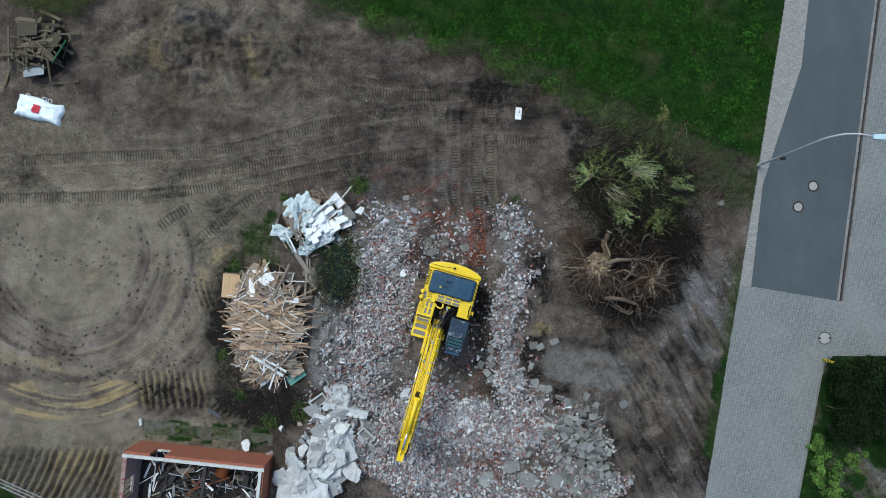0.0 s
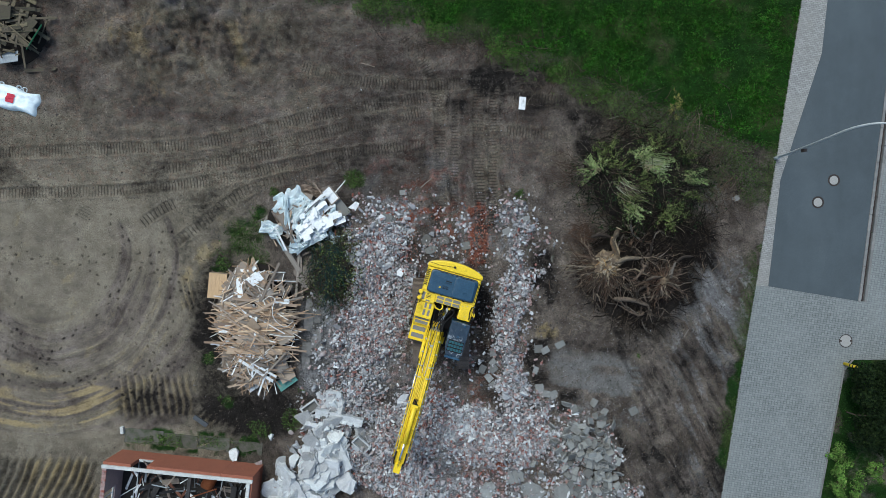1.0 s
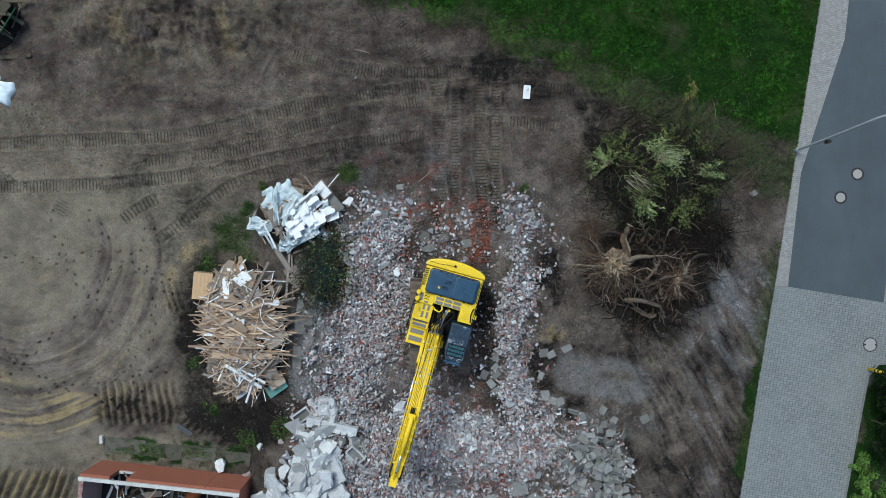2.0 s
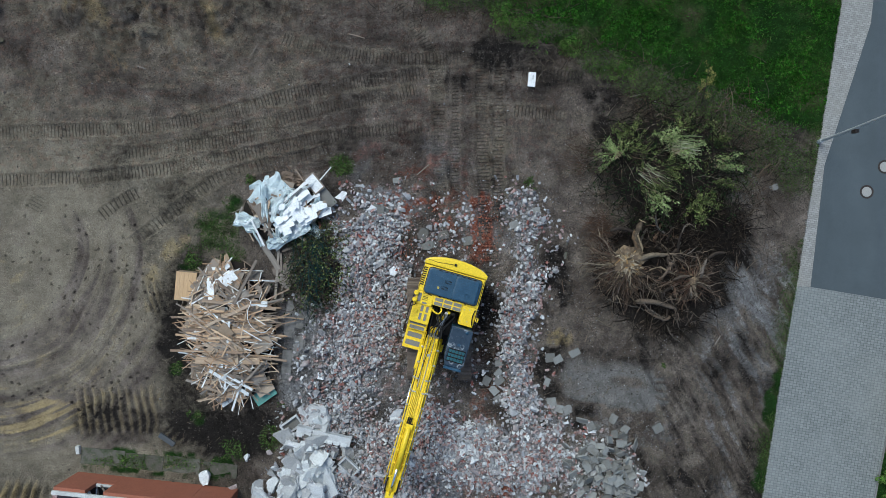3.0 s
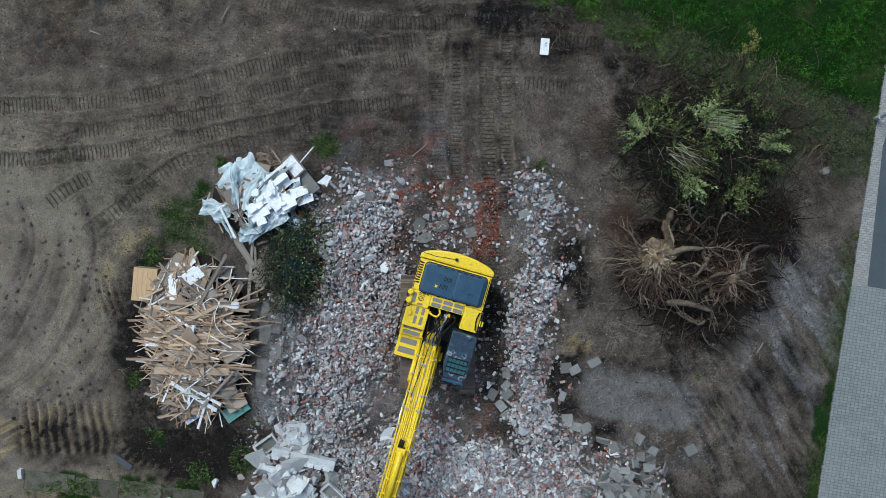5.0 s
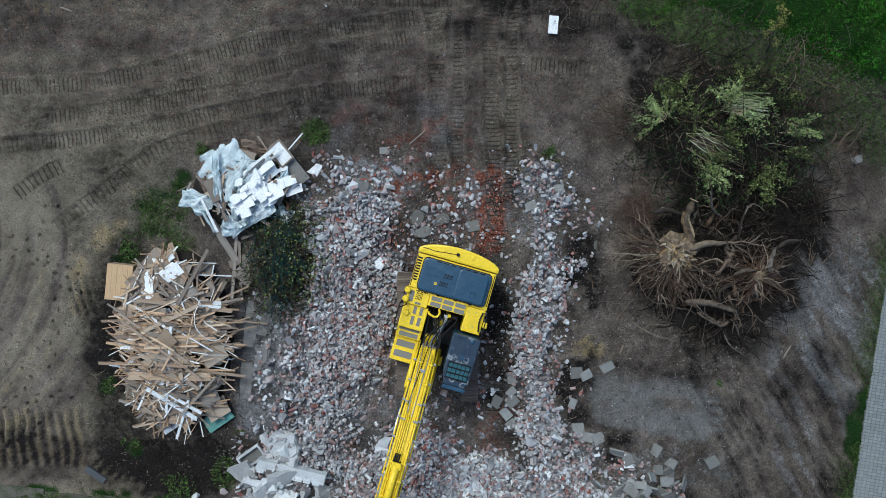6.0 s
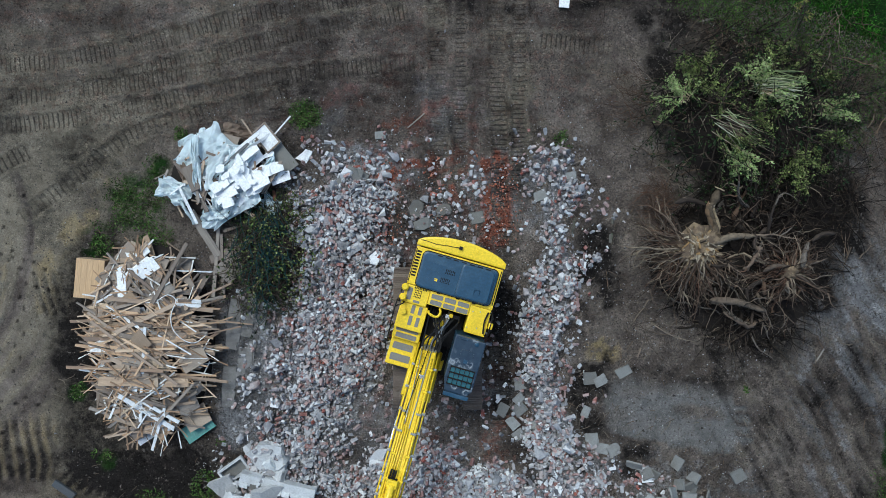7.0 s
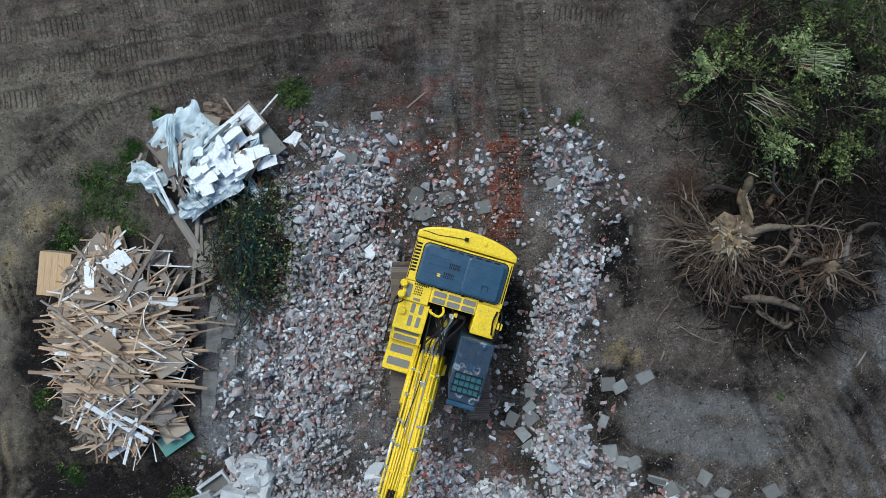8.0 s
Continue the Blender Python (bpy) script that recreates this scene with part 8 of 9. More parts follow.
# paler broken branches, on the heaps and strewn round them
M["dry_branch"] = surf("dry_branch", [(0.20, 0.16, 0.12), (0.13, 0.10, 0.075), (0.26, 0.22, 0.17), (0.09, 0.07, 0.052), (0.17, 0.12, 0.08)], 0.85, stain=(0.06, 0.05, 0.04), stained=0.7, big=5, fine=30, by="island", hard=True)
r2 = np.random.default_rng(244)
n = 330
bl = np.array([(11.3, 4.0, 3.2, 2.6, 1.0), (12.6, 6.6, 2.6, 1.0, 0.15), (15.8, 4.0, 1.3, 2.0, 0.1), (12.6, 0.9, 2.4, 1.2, 0.6), (8.2, 2.4, 1.0, 2.4, 0.05), (9.5, -3.6, 2.6, 0.8, 0.1), (14.6, -0.4, 1.0, 1.8, 0.05)])[r2.choice(7, n, p=[0.36, 0.18, 0.12, 0.12, 0.1, 0.06, 0.06])]
q, a = np.sqrt(r2.random(n)), r2.uniform(0, 2 * np.pi, n)
x, y = bl[:, 0] + bl[:, 2] * q * np.cos(a), bl[:, 1] + bl[:, 3] * q * np.sin(a)
z = np.array([ground_z(u, v) for u, v in zip(x, y)]) + 0.03 + bl[:, 4] * np.maximum(1 - q * q, 0)
ps = above(wander(r2, n, 6, np.stack([x, y, z], 1), r2.uniform(0, 6.283, n), r2.uniform(0.4, 1.7, n), 0.04, 0.24, 0.0), 0.02)
tagged(new("dry_branches", twig_cloud("dry_branches", ps, r2.uniform(0.012, 0.032, n)[:, None] * np.linspace(1, 0.4, 6)[None, :], M["dry_branch"])), "dry pale broken branches strewn over the heaps", "branches", kind="stuff")

# low scrub between lawn and brush
rng = np.random.default_rng(75)
pts = clump_points(rng, 34000, [(10.2, 8.0, 0.12, 1.6, 0.9, 0.25, 2), (12.5, 7.0, 0.15, 2.0, 1.0, 0.3, 3), (14.6, 6.0, 0.12, 1.6, 0.9, 0.2, 2), (16.6, 4.8, 0.15, 1.2, 1.4, 0.25, 2), (17.6, 3.6, 0.15, 0.9, 1.6, 0.3, 2),
                                (8.0, 9.1, 0.1, 1.2, 0.6, 0.2, 1.2), (5.0, 10.6, 0.08, 2.0, 0.5, 0.15, 1.2), (1.0, 12.1, 0.08, 2.4, 0.6, 0.12, 1.4), (-3.0, 13.4, 0.08, 2.2, 0.7, 0.12, 1.6), (-6.5, 14.4, 0.08, 2.0, 0.8, 0.12, 1.4), (15.2, 3.6, 0.08, 0.9, 1.2, 0.15, 0.6)])
pts[:, 2] = np.array([ground_z(u, v) for u, v in pts[:, :2]]) + np.abs(pts[:, 2]) + 0.02
sel = rng.random(len(pts)) < 0.55
tagged(new("scrub_leaves", leaf_cloud("scrub_leaves", pts[sel], rng.uniform(0.04, 0.10, sel.sum()), rng, M["weed"])), "low green scrub leaves at the lawn edge", "scrub", kind="stuff")
tagged(new("dead_leaves", leaf_cloud("dead_leaves", pts[~sel], rng.uniform(0.04, 0.09, (~sel).sum()), rng, M["clod"])), "dry brown leaves in the scrub", "leaves", kind="stuff")
n = 1700
bl = np.array([(10.4, 7.8, 1.7, 0.9), (12.8, 6.6, 2.2, 1.1), (15.0, 5.4, 1.6, 1.0), (16.8, 4.0, 1.1, 1.6), (2.0, 11.6, 4.5, 0.5), (7.0, 9.4, 2.0, 0.6), (15.6, 2.0, 0.9, 1.6)])[rng.choice(7, n, p=[0.17, 0.25, 0.17, 0.13, 0.14, 0.08, 0.06])]
x, y = bl[:, 0] + bl[:, 2] * rng.normal(0, 0.6, n), bl[:, 1] + bl[:, 3] * rng.normal(0, 0.6, n)
st0 = np.stack([x, y, [ground_z(u, v) + 0.05 for u, v in zip(x, y)]], 1)
ps = above(wander(rng, n, 5, st0, rng.uniform(0, 6.283, n), rng.uniform(0.3, 1.3, n), 0.06, 0.25))
tagged(new("scrub_twigs", twig_cloud("scrub_twigs", ps, rng.uniform(0.008, 0.018, n)[:, None] * np.linspace(1, 0.4, 5)[None, :], M["root_loose"])), "dark dry twigs strewn in the scrub", "twigs", kind="stuff")
# sticks lying about on the bare earth
n = 1500
x, y = np.where(rng.random(n) < 0.65, rng.uniform(4.5, 17, n), rng.uniform(-18, 17, n)), rng.uniform(-14, 11, n)
ok = (y < lawn_y(x) - 0.5) & (x < pave_west(y) - 0.6)
x, y = x[ok], y[ok]
n = len(x)
ps = above(wander(rng, n, 4, np.stack([x, y, np.zeros(n)], 1), rng.uniform(0, 6.283, n), np.clip(np.exp(rng.normal(-1.3, 0.5, n)), 0.1, 0.9), 0.05, 0.25, 0.0), 0.012)
tagged(new("loose_sticks", twig_cloud("loose_sticks", ps, rng.uniform(0.006, 0.017, n)[:, None] * np.linspace(1, 0.5, 4)[None, :], M["dry_branch"])), "grey sticks scattered over the bare earth", "sticks", kind="stuff")
for k, (x, y, a, ln) in enumerate(((-14.9, 8.65, -20, 0.45), (10.1, 7.4, 15, 1.2), (4.9, 2.0, 25, 0.9), (-9.3, 9.6, 60, 0.7), (-4.2, 10.3, -15, 0.8), (7.3, -4.9, 70, 0.35), (-0.9, 3.6, 40, 0.8), (13.9, -5.0, 60, 0.6))):
    tagged(new("stick", plank_mesh(rng, ln, 0.05, 0.03, M["grey_wood"])), "pale splintered stick lying on the earth", "stick", group="loose sticks").matrix_world = pose(x, y, ground_z(x, y) + 0.04, 0, rng.normal(0, 3), a)

# bramble with torn net between the heaps
bram = thing("bramble", "dark bramble thicket with torn green netting", "bramble")
mound("core", -6.15, -1.4, 1.2, 1.8, 0.45, M["earth"], bram)
rng = np.random.default_rng(77)
n = 420
q, a = np.sqrt(rng.random(n)), rng.uniform(0, 2 * np.pi, n)
x, y = -6.15 + 1.6 * q * np.cos(a), -1.4 + 2.2 * q * np.sin(a)
st0 = np.stack([x, y, 0.15 + 0.65 * (1 - q**2)], 1)
ps = above(wander(rng, n, 7, st0, rng.uniform(0, 6.283, n), rng.uniform(0.4, 1.4, n), 0.08, 0.25))
tagged(part("twig_tangle", twig_cloud("twig_tangle", ps, rng.uniform(0.009, 0.02, n)[:, None] * np.linspace(1, 0.4, 7)[None, :], M["twig"]), None, bram), kind="stuff")
tips = ps.reshape(-1, 3)
pick = tips[rng.integers(0, len(tips), 1300)] + rng.normal(0, 0.10, (1300, 3))
tagged(part("dark_leaves", leaf_cloud("dark_leaves", pick, rng.uniform(0.08, 0.16, 1300), rng, M["leaf_dark"]), None, bram), kind="stuff")
pick = tips[rng.integers(0, len(tips), 1300)] + np.array([0.35, 0.2, 0.08]) + rng.normal(0, 0.12, (1300, 3))
tagged(part("green_leaves", leaf_cloud("green_leaves", pick, rng.uniform(0.08, 0.15, 1300), rng, M["leaf"]), None, bram), kind="stuff")
M["net"] = surf("net", [(0.012, 0.04, 0.045), (0.02, 0.06, 0.06)], 0.7, by="island", stain=(0.02, 0.03, 0.03))
n = 160
st0 = np.stack([-6.35 + rng.normal(0, 0.4, n), -1.0 + rng.normal(0, 0.8, n), rng.uniform(0.6, 0.85, n)], 1)
ps = above(wander(rng, n, 9, st0, rng.normal(-1.3, 0.5, n), rng.uniform(0.5, 1.4, n), 0.04, 0.2, 0.0))
tagged(part("netting", twig_cloud("netting", ps, np.full((n, 9), 0.012), M["net"]), None, bram), kind="stuff")

# weeds, lawn and verge
rng = np.random.default_rng(80)
tuft = clump_points(rng, 10500, [(-11.3, 0.6, 0.05, 1.5, 1.2, 0.12, 2.6), (-12.7, -0.9, 0.05, 0.8, 0.9, 0.12, 1.2), (-10.4, 1.9, 0.05, 0.6, 0.5, 0.12, 0.5), (-10.6, -0.7, 0.05, 0.9, 0.6, 0.12, 0.8), (-5.0, 3.8, 0.06, 0.7, 0.6, 0.15, 1.3), (4.6, 2.9, 0.05, 0.5, 0.35, 0.12, 0.6), (-8.6, -9.9, 0.05, 0.6, 0.7, 0.15, 1.0),
                                (-13.4, -6.3, 0.05, 0.4, 0.5, 0.12, 0.35), (-14.5, -11.1, 0.04, 3.4, 0.4, 0.08, 2.2), (-10.6, -10.6, 0.05, 0.9, 0.7, 0.15, 0.9), (-9.6, 3.1, 0.06, 0.35, 0.3, 0.2, 0.4), (-12.4, -8.7, 0.05, 0.4, 0.3, 0.1, 0.3), (8.4, 9.0, 0.08, 1.2, 0.5, 0.25, 1.2), (10.6, 8.2, 0.08, 0.9, 0.5, 0.25, 0.9), (16.6, 5.2, 0.08, 0.8, 0.8, 0.2, 0.8),
                                (-8.0, -8.4, 0.04, 0.3, 0.4, 0.1, 0.2), (2.6, -6.4, 0.03, 0.15, 0.2, 0.08, 0.1), (-16.0, -10.9, 0.05, 0.7, 0.3, 0.12, 0.4), (11.2, -6.2, 0.03, 0.15, 0.2, 0.08, 0.08)])
tuft = tuft[fbm(tuft[:, 0], tuft[:, 1], 1.5, 3, 99) > 0.46]
tuft[:, 2] = np.array([ground_z(u, v) for u, v in tuft[:, :2]]) + np.abs(tuft[:, 2])
tagged(new("weeds", leaf_cloud("weeds", tuft, rng.uniform(0.05, 0.12, len(tuft)), rng, M["weed"])), "patches of green weeds on the bare earth", "weeds", kind="stuff")
gxs, gys = rng.uniform(-12, 21, 210000), rng.uniform(4.5, 17.0, 210000)
ok = (gys > lawn_y(gxs) - 0.25 + 0.5 * (fbm(gxs, gys, 0.8, 3, 3) - 0.5)) & (gxs < pave_west(gys) - 0.02)
bald = fbm(gxs, gys, 0.55, 4, 90)
ok &= rng.random(len(gxs)) < 1.0 - 0.85 * ease(bald, 0.50, 0.66)
gxs, gys = gxs[ok], gys[ok]
jj, ii = np.clip(np.searchsorted(GY, gys), 0, ny - 1), np.clip(np.searchsorted(GX, gxs), 0, nx - 1)
pts = np.stack([gxs, gys, GZ[jj, ii] + rng.uniform(0.01, 0.05, len(gxs))], 1)
tall = 1 + 0.8 * ease(fbm(gxs, gys, 1.6, 3, 92), 0.5, 0.7)
tagged(new("lawn_grass", leaf_cloud("lawn_grass", pts, rng.uniform(0.06, 0.13, len(pts)) * tall, rng, M["grass"], 0.35, 0.22)), "short dark green lawn grass with thin patches", "grass", kind="stuff")
M["edge_grass"] = leaf_mat("edge_grass", [(0.05, 0.12, 0.022), (0.10, 0.20, 0.04), (0.16, 0.28, 0.06), (0.07, 0.13, 0.03), (0.20, 0.24, 0.09)])
n = 30000
x = rng.uniform(-7, 15.5, n)
y = lawn_y(x) + rng.normal(-0.1, 0.38, n)
ok = fbm(x, y, 0.9, 4, 101) > 0.50 - 0.10 * np.exp(-(((x - 9.2) / 2.2) ** 2))
x, y = x[ok], y[ok]
pts = np.stack([x, y, np.array([ground_z(u, v) for u, v in zip(x, y)]) + rng.uniform(0.02, 0.16, len(x))], 1)
tagged(new("edge_grass", leaf_cloud("edge_grass", pts, rng.uniform(0.05, 0.14, len(x)), rng, M["edge_grass"], 0.35, 0.25)), "tall bright grass and weeds along the lawn edge", "grass", kind="stuff")
n = 9000
y = rng.uniform(-15.5, 6.0, n)
off = np.abs(rng.normal(0, 0.42, n))
x = pave_west(y) - 0.03 - off
ok = fbm(x, y, 0.45, 3, 95) > 0.47 + 0.10 * off
x, y = x[ok], y[ok]
pts = np.stack([x, y, np.array([ground_z(u, v) for u, v in zip(x, y)]) + rng.uniform(0.01, 0.14, len(x))], 1)
tagged(new("verge_grass", leaf_cloud("verge_grass", pts, rng.uniform(0.04, 0.10, len(x)), rng, M["weed"], 0.45, 0.4)), "green weeds along the edge of the paving", "grass", kind="stuff")
n = 5000
x, y = -25.4 + rng.uniform(-3, 3.4, n), -14.6 + rng.uniform(-2, 1.6, n)
ok = -(x + 26.9) - 0.75 * (y + 13.0) > 0.1
x, y = x[ok], y[ok]
pts = np.stack([x, y, np.array([ground_z(u, v) for u, v in zip(x, y)]) + 0.03], 1)
tagged(new("corner_grass", leaf_cloud("corner_grass", pts, rng.uniform(0.05, 0.10, len(x)), rng, M["grass"], 0.4, 0.25)), "rough grass behind a low metal railing", "grass", kind="stuff")

# hedge and garden plants
hedge = thing("hedge", "dense dark green evergreen hedge beside the lane", "hedge", Matrix.Translation((25.3, -9.0, -0.1)))
for k in range(7):
    hx, hy = -2.2 + 0.8 * k, rng.uniform(-0.8, 0.8)
    part("stem", tube([(hx, hy, -0.1), (hx + 0.1, hy, 0.7), (hx + 0.25, hy + 0.15, 1.4)], [0.05, 0.04, 0.02], 6), M["twig"], hedge)
bm = bmesh.new()
bmesh.ops.create_icosphere(bm, subdivisions=4, radius=1.0)
for v in bm.verts:
    q = 1 + 0.25 * noise.noise(v.co * 2.0) + 0.12 * noise.noise(v.co * 5.0)
    v.co = Vector((0.8 + v.co.x * 2.1 * q, v.co.y * 1.8 * q, 0.4 + max(v.co.z, -0.6) * 0.6 * q))
# solid filler behind the leaves, near-black in place of the hedge's inner shade
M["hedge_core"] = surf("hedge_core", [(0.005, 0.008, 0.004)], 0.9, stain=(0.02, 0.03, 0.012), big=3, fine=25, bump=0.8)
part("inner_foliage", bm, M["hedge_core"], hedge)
blobs = [(rng.uniform(-2.2, 3.4), rng.uniform(-1.9, 2.0), rng.uniform(0.6, 1.4), rng.uniform(0.5, 0.9), rng.uniform(0.5, 0.9), 0.75, 1.0) for _ in range(64)]
pts = clump_points(rng, 50000, blobs)
pts = pts[pts[:, 2] > 0.05]
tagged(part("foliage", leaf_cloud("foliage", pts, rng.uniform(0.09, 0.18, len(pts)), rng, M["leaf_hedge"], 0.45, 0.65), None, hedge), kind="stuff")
pts = clump_points(rng, 2600, blobs)
pts = pts[pts[:, 2] > 1.1] + np.array([0, 0, 0.08])
tagged(part("young_leaves", leaf_cloud("young_leaves", pts, rng.uniform(0.06, 0.11, len(pts)), rng, M["leaf_dark"], 0.6, 0.6), None, hedge), kind="stuff")
for k, (x, y, r, h) in enumerate(((22.6, -12.0, 0.7, 0.5), (22.5, -13.6, 0.8, 0.55), (23.6, -14.4, 0.9, 0.5), (24.6, -12.6, 0.6, 0.3))):
    sh = thing("garden_shrub", "leafy green garden shrub beside the edging stones", "shrub", Matrix.Translation((x, y, ground_z(x, y))), group="garden shrubs")
    p2 = wander(rng, 24, 5, np.zeros((24, 3)), rng.uniform(0, 6.283, 24), rng.uniform(0.5, 1.0, 24) * r, 0.0, 0.2, 0.6)
    part("stem_cluster", twig_cloud("stem_cluster", p2, np.linspace(0.012, 0.004, 5)[None, :].repeat(24, 0), M["twig"]), None, sh)
    pts = clump_points(rng, 900, [(rng.normal(0, 0.45 * r), rng.normal(0, 0.6 * r), h * 0.5, r * rng.uniform(0.25, 0.6), r * rng.uniform(0.25, 0.6), h * 0.5, 1) for _ in range(8)])
    tagged(part("leaves", leaf_cloud("leaves", pts, rng.uniform(0.07, 0.14, 900), rng, M["edge_grass"], 0.6, 0.6), None, sh), kind="stuff")
n = 5000
x, y = rng.uniform(21.5, 28, n), rng.uniform(-15.4, -6.8, n)
ok = (x > 22.95 + 0.189 * (y + 7.1)) & (fbm(x, y, 0.7, 3, 97) > 0.42)
pts = np.stack([x[ok], y[ok], np.array([ground_z(u, v) for u, v in zip(x[ok], y[ok])]) + 0.03], 1)
tagged(new("garden_grass", leaf_cloud("garden_grass", pts, rng.uniform(0.05, 0.1, len(pts)), rng, M["grass"], 0.5, 0.3)), "patchy grass and moss in the garden bed", "grass", kind="stuff")
sap = thing("sapling", "slender sapling with yellow leaves at the lawn edge", "sapling", Matrix.Translation((13.05, 6.75, ground_z(13.05, 6.75))))
part("trunk", tube([(0, 0, -0.05), (-0.15, 0.35, 0.8), (-0.35, 0.85, 1.6), (-0.5, 1.3, 2.2)], [0.025, 0.02, 0.014, 0.006], 6), M["twig"], sap)
up = rng.uniform(0.25, 1.0, 18)
p2 = wander(rng, 18, 5, np.stack([-0.5 * up, 1.3 * up, 2.2 * up], 1), rng.uniform(0, 6.283, 18), rng.uniform(0.25, 0.5, 18), 0.0, 0.15, 0.5)
part("twig_tangle", twig_cloud("twig_tangle", p2, np.linspace(0.008, 0.003, 5)[None, :].repeat(18, 0), M["twig"]), None, sap)
pick = p2[:, 2:].reshape(-1, 3)[rng.integers(0, 54, 420)] + rng.normal(0, 0.05, (420, 3))
tagged(part("crown", leaf_cloud("crown", pick, rng.uniform(0.05, 0.09, 420), rng, M["leaf_yellow"], 0.4, 0.6), None, sap), kind="stuff")

# ---- north-west corner: scrap timber, big bag, shrubs ----
scrap = thing("scrap_timber_heap", "heap of rotten planks with a green painted board", "timber heap")
rng = np.random.default_rng(85)
SC = (-24.1, 12.1, 1.9, 2.0, 0.8)
mound("core", SC[0], SC[1], 1.7, 1.8, 0.5, M["earth"], scrap)
M["rotten"] = surf("rotten", [(0.09, 0.075, 0.055), (0.14, 0.115, 0.085), (0.06, 0.05, 0.042), (0.18, 0.15, 0.10)], 0.9, stain=(0.08, 0.09, 0.05), stained=0.6, big=1.2, fine=10, stretch=(0.6, 9, 9), bump=0.4)
for k in range(62):
    x, y = SC[0] + rng.normal(0, 0.85), SC[1] + rng.normal(0, 0.9)
    yaw = rng.choice([rng.normal(0, 12), rng.normal(88, 10), rng.normal(-35, 15)], p=[0.4, 0.3, 0.3])
    heap_plank(x, y, rng.uniform(0.6, 1.9), float(rng.choice([0.07, 0.12, 0.2])), 0.03, yaw, M["rotten"], rng.uniform(0, 0.25), scrap, SC)
for x, y, ln, wd, yaw, mt, up in ((-24.4, 12.9, 1.3, 0.8, 0, "rotten", 0.35), (-24.3, 10.55, 1.3, 0.6, 6, "metal_scrap", 0.15), (-24.0, 11.3, 2.6, 0.08, -15, "rotten", 0.45), (-26.0, 12.0, 2.6, 0.12, 88, "rotten", 0.3), (-24.6, 13.5, 1.6, 0.25, -12, "rotten", 0.4)):
    heap_plank(x, y, ln, wd, 0.035, yaw, M[mt], up, scrap, SC)
M["green_paint"] = surf("green_paint", [(0.02, 0.10, 0.05)], 0.6, stain=(0.06, 0.10, 0.05), big=3, fine=20, bump=0.1)
part("green_board", box(-0.8, -0.02, -0.45, 0.8, 0.02, 0.45, 0.01), M["green_paint"], scrap, "dark green painted board", m=pose(-22.75, 11.7, ground_z(-22.75, 11.7) + 0.62, 40, 0, 58))
part("board", box(-0.8, -0.25, -0.02, 0.8, 0.25, 0.02, 0.01), M["rotten"], scrap, m=pose(-23.15, 12.0, ground_z(-23.15, 12.0) + 0.85, 12, 0, 52))
bag = thing("big_bag", "crumpled white bulk bag with red square print", "bulk bag", pose(-24.3, 8.35, ground_z(-24.3, 8.35) + 0.02, 0, 0, -14))
bm = bmesh.new()
bmesh.ops.create_grid(bm, x_segments=34, y_segments=20, size=0.5)
for v in bm.verts:
    u, w = v.co.x * 2, v.co.y * 2
    e = max(abs(u) ** 5, abs(w) ** 4)
    v.co = Vector((u * 1.42 * (1 + 0.14 * noise.noise((u * 1.6, w * 1.6, 2))), w * 0.66 * (1 + 0.35 * noise.noise((u * 1.1, w * 0.8, 7))),
                   0.34 * (1 - e) ** 0.5 + 0.13 * noise.noise((u * 3.2, w * 2.4, 1)) * (1 - e) + 0.05 * noise.ridged_multi_fractal((u * 3, w * 3, 4), 0.9, 2.1, 3, 1.0, 2.0) * (1 - e)))
rim = [e for e in bm.edges if e.is_boundary]
down = bmesh.ops.extrude_edge_only(bm, edges=rim)
for v in [g for g in down["geom"] if isinstance(g, bmesh.types.BMVert)]:
    v.co.z = -0.08
part("fabric", bm, M["white_sheet"], bag, smooth=True)
M["red_print"] = surf("red_print", [(0.55, 0.05, 0.08)], 0.6, stain=(0.45, 0.15, 0.17), big=4, fine=20, bump=0.05)
bm = bmesh.new()
bmesh.ops.create_grid(bm, x_segments=8, y_segments=8, size=0.5)
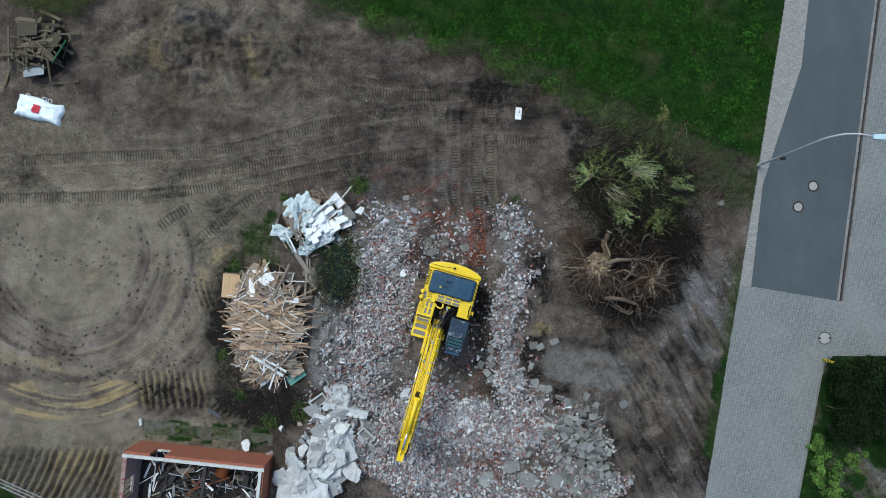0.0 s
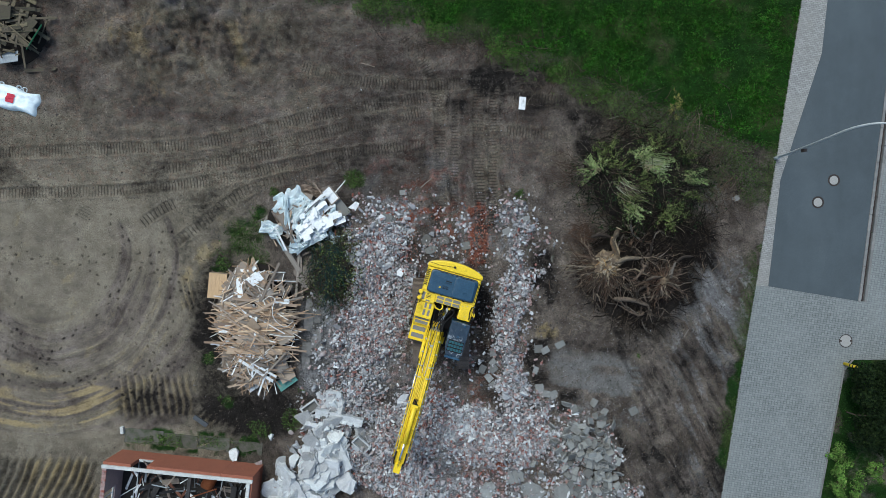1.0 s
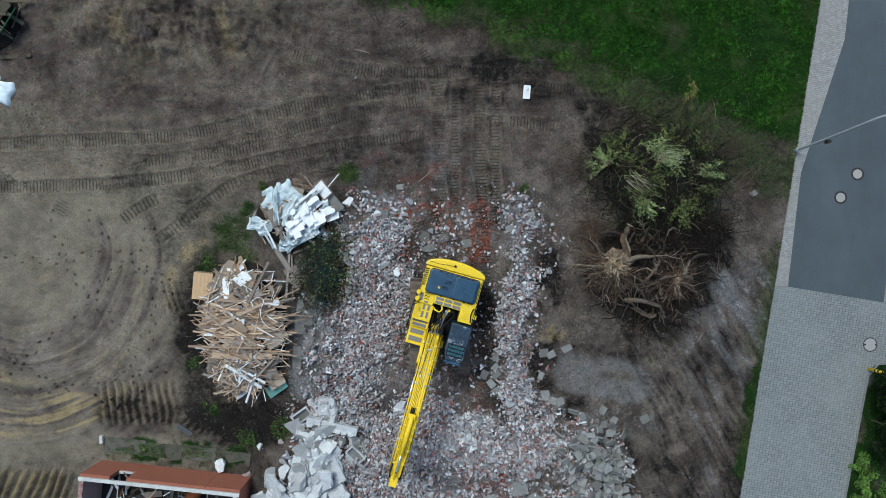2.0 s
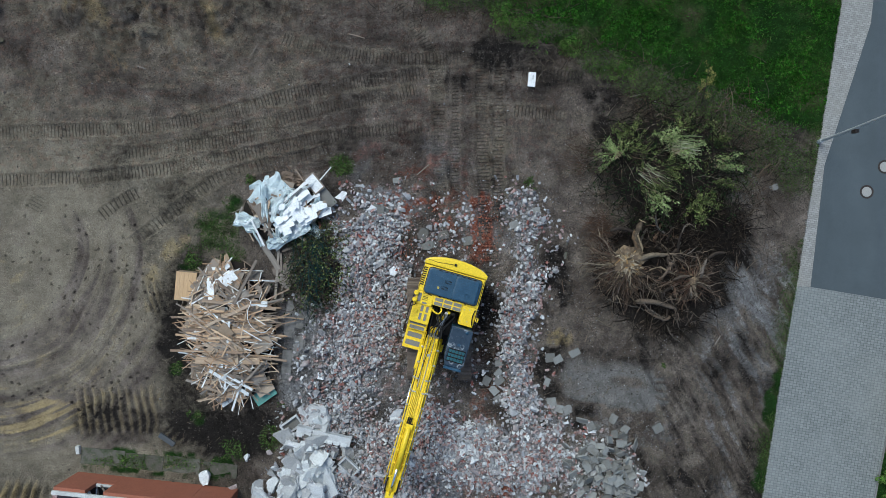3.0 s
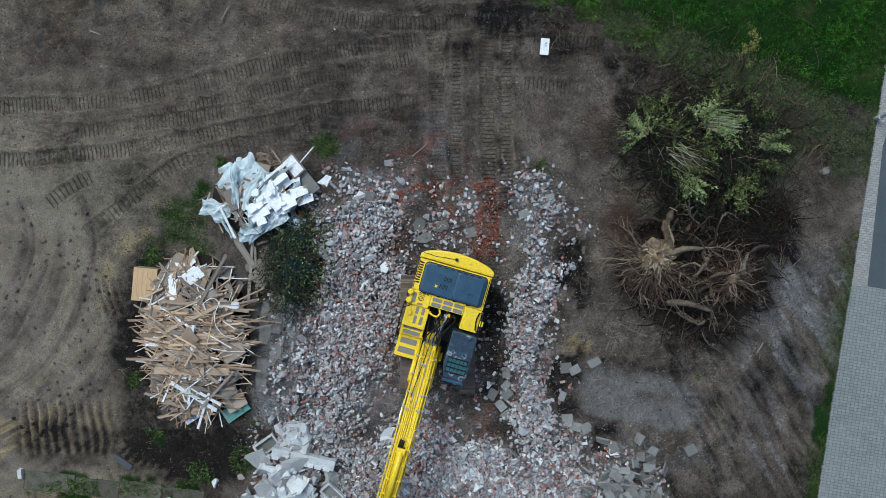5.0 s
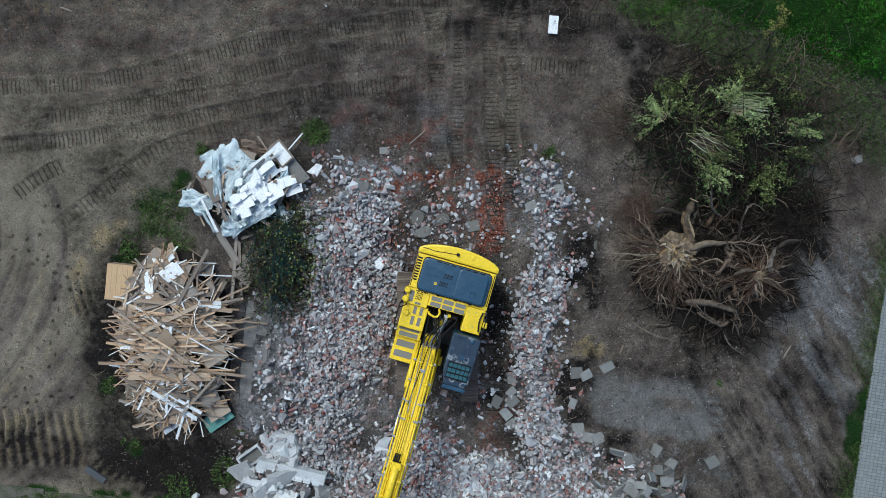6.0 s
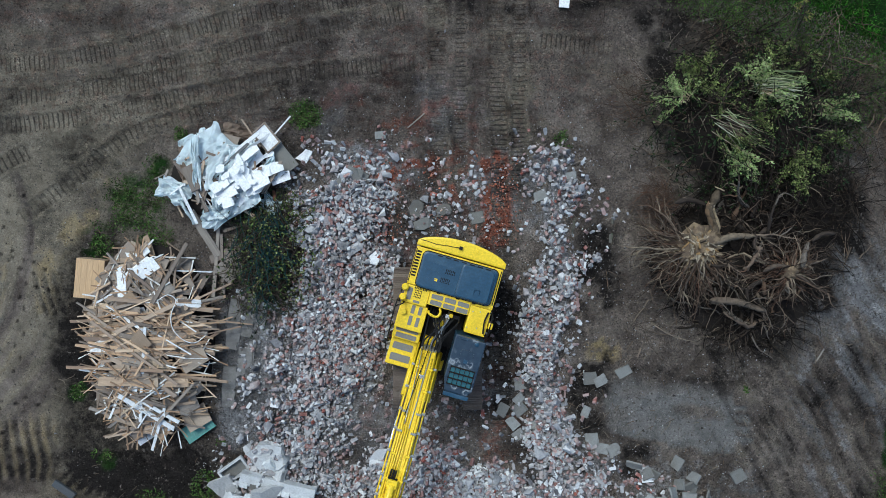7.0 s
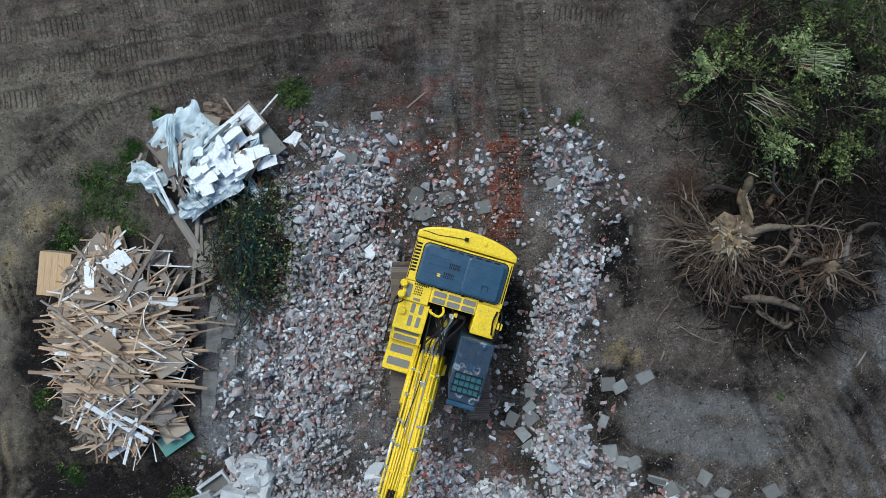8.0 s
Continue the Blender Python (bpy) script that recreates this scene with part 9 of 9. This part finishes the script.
for v in bm.verts:
    u, w = v.co.x * 0.42 / 1.42 - 0.02, v.co.y * 0.56 / 0.62
    v.co = Vector((v.co.x * 0.42 - 0.03, v.co.y * 0.5, 0.385 + 0.13 * noise.noise((u * 3.2, w * 2.4, 1)) + 0.05 * noise.ridged_multi_fractal((u * 3, w * 3, 4), 0.9, 2.1, 3, 1.0, 2.0)))
part("print", bm, M["red_print"], bag, "plain red square print")
for x, y in ((-0.85, 0.62), (0.15, 0.64), (0.5, 0.62), (-0.9, -0.6)):
    part("strap", tube(smooth_path([(x, y - 0.05, 0.25), (x, y + 0.12, 0.35), (x + 0.12, y + 0.16, 0.22), (x + 0.12, y - 0.03, 0.15)], 3), 0.025, 5), M["white_sheet"], bag)
nwb = thing("shrub", "dark green shrub overhanging the scrap timber", "shrub", Matrix.Translation((-22.8, 15.0, ground_z(-22.8, 15.0))))
p2 = wander(rng, 60, 6, np.stack([rng.normal(0, 1.2, 60), rng.normal(0, 0.5, 60), np.zeros(60)], 1), rng.uniform(0, 6.283, 60), rng.uniform(0.8, 1.6, 60), 0.0, 0.2, 0.7)
part("stem_cluster", twig_cloud("stem_cluster", p2, np.linspace(0.02, 0.005, 6)[None, :].repeat(60, 0), M["twig"]), None, nwb)
pts = clump_points(rng, 9000, [(-2.4, 0.2, 0.5, 1.2, 0.8, 0.5, 1), (-1.0, -0.2, 0.6, 1.2, 0.9, 0.6, 1.2), (0.6, -0.2, 0.6, 1.2, 1.0, 0.6, 1.4), (1.6, 0.4, 0.5, 1.0, 0.9, 0.5, 1)])
tagged(part("foliage", leaf_cloud("foliage", pts, rng.uniform(0.05, 0.10, len(pts)), rng, M["leaf"], 0.5, 0.5), None, nwb), kind="stuff")
rail = thing("metal_railing", "low pale metal railing on the grass", "railing", Matrix.Translation((-26.4, -13.9, ground_z(-26.4, -13.9))))
for k in range(4):
    part("post", tube([(-1.0 + 1.5 * k, 0.45 - 0.66 * k, -0.2), (-1.0 + 1.5 * k, 0.45 - 0.66 * k, 1.0)], 0.025, 8), M["galvanised"], rail)
for z, dy in ((0.35, 0), (0.65, 0), (0.97, 0)):
    part("bar", tube([(-2.5, 1.11, z), (5.0, -2.19, z)], 0.022, 6), M["galvanised"], rail)
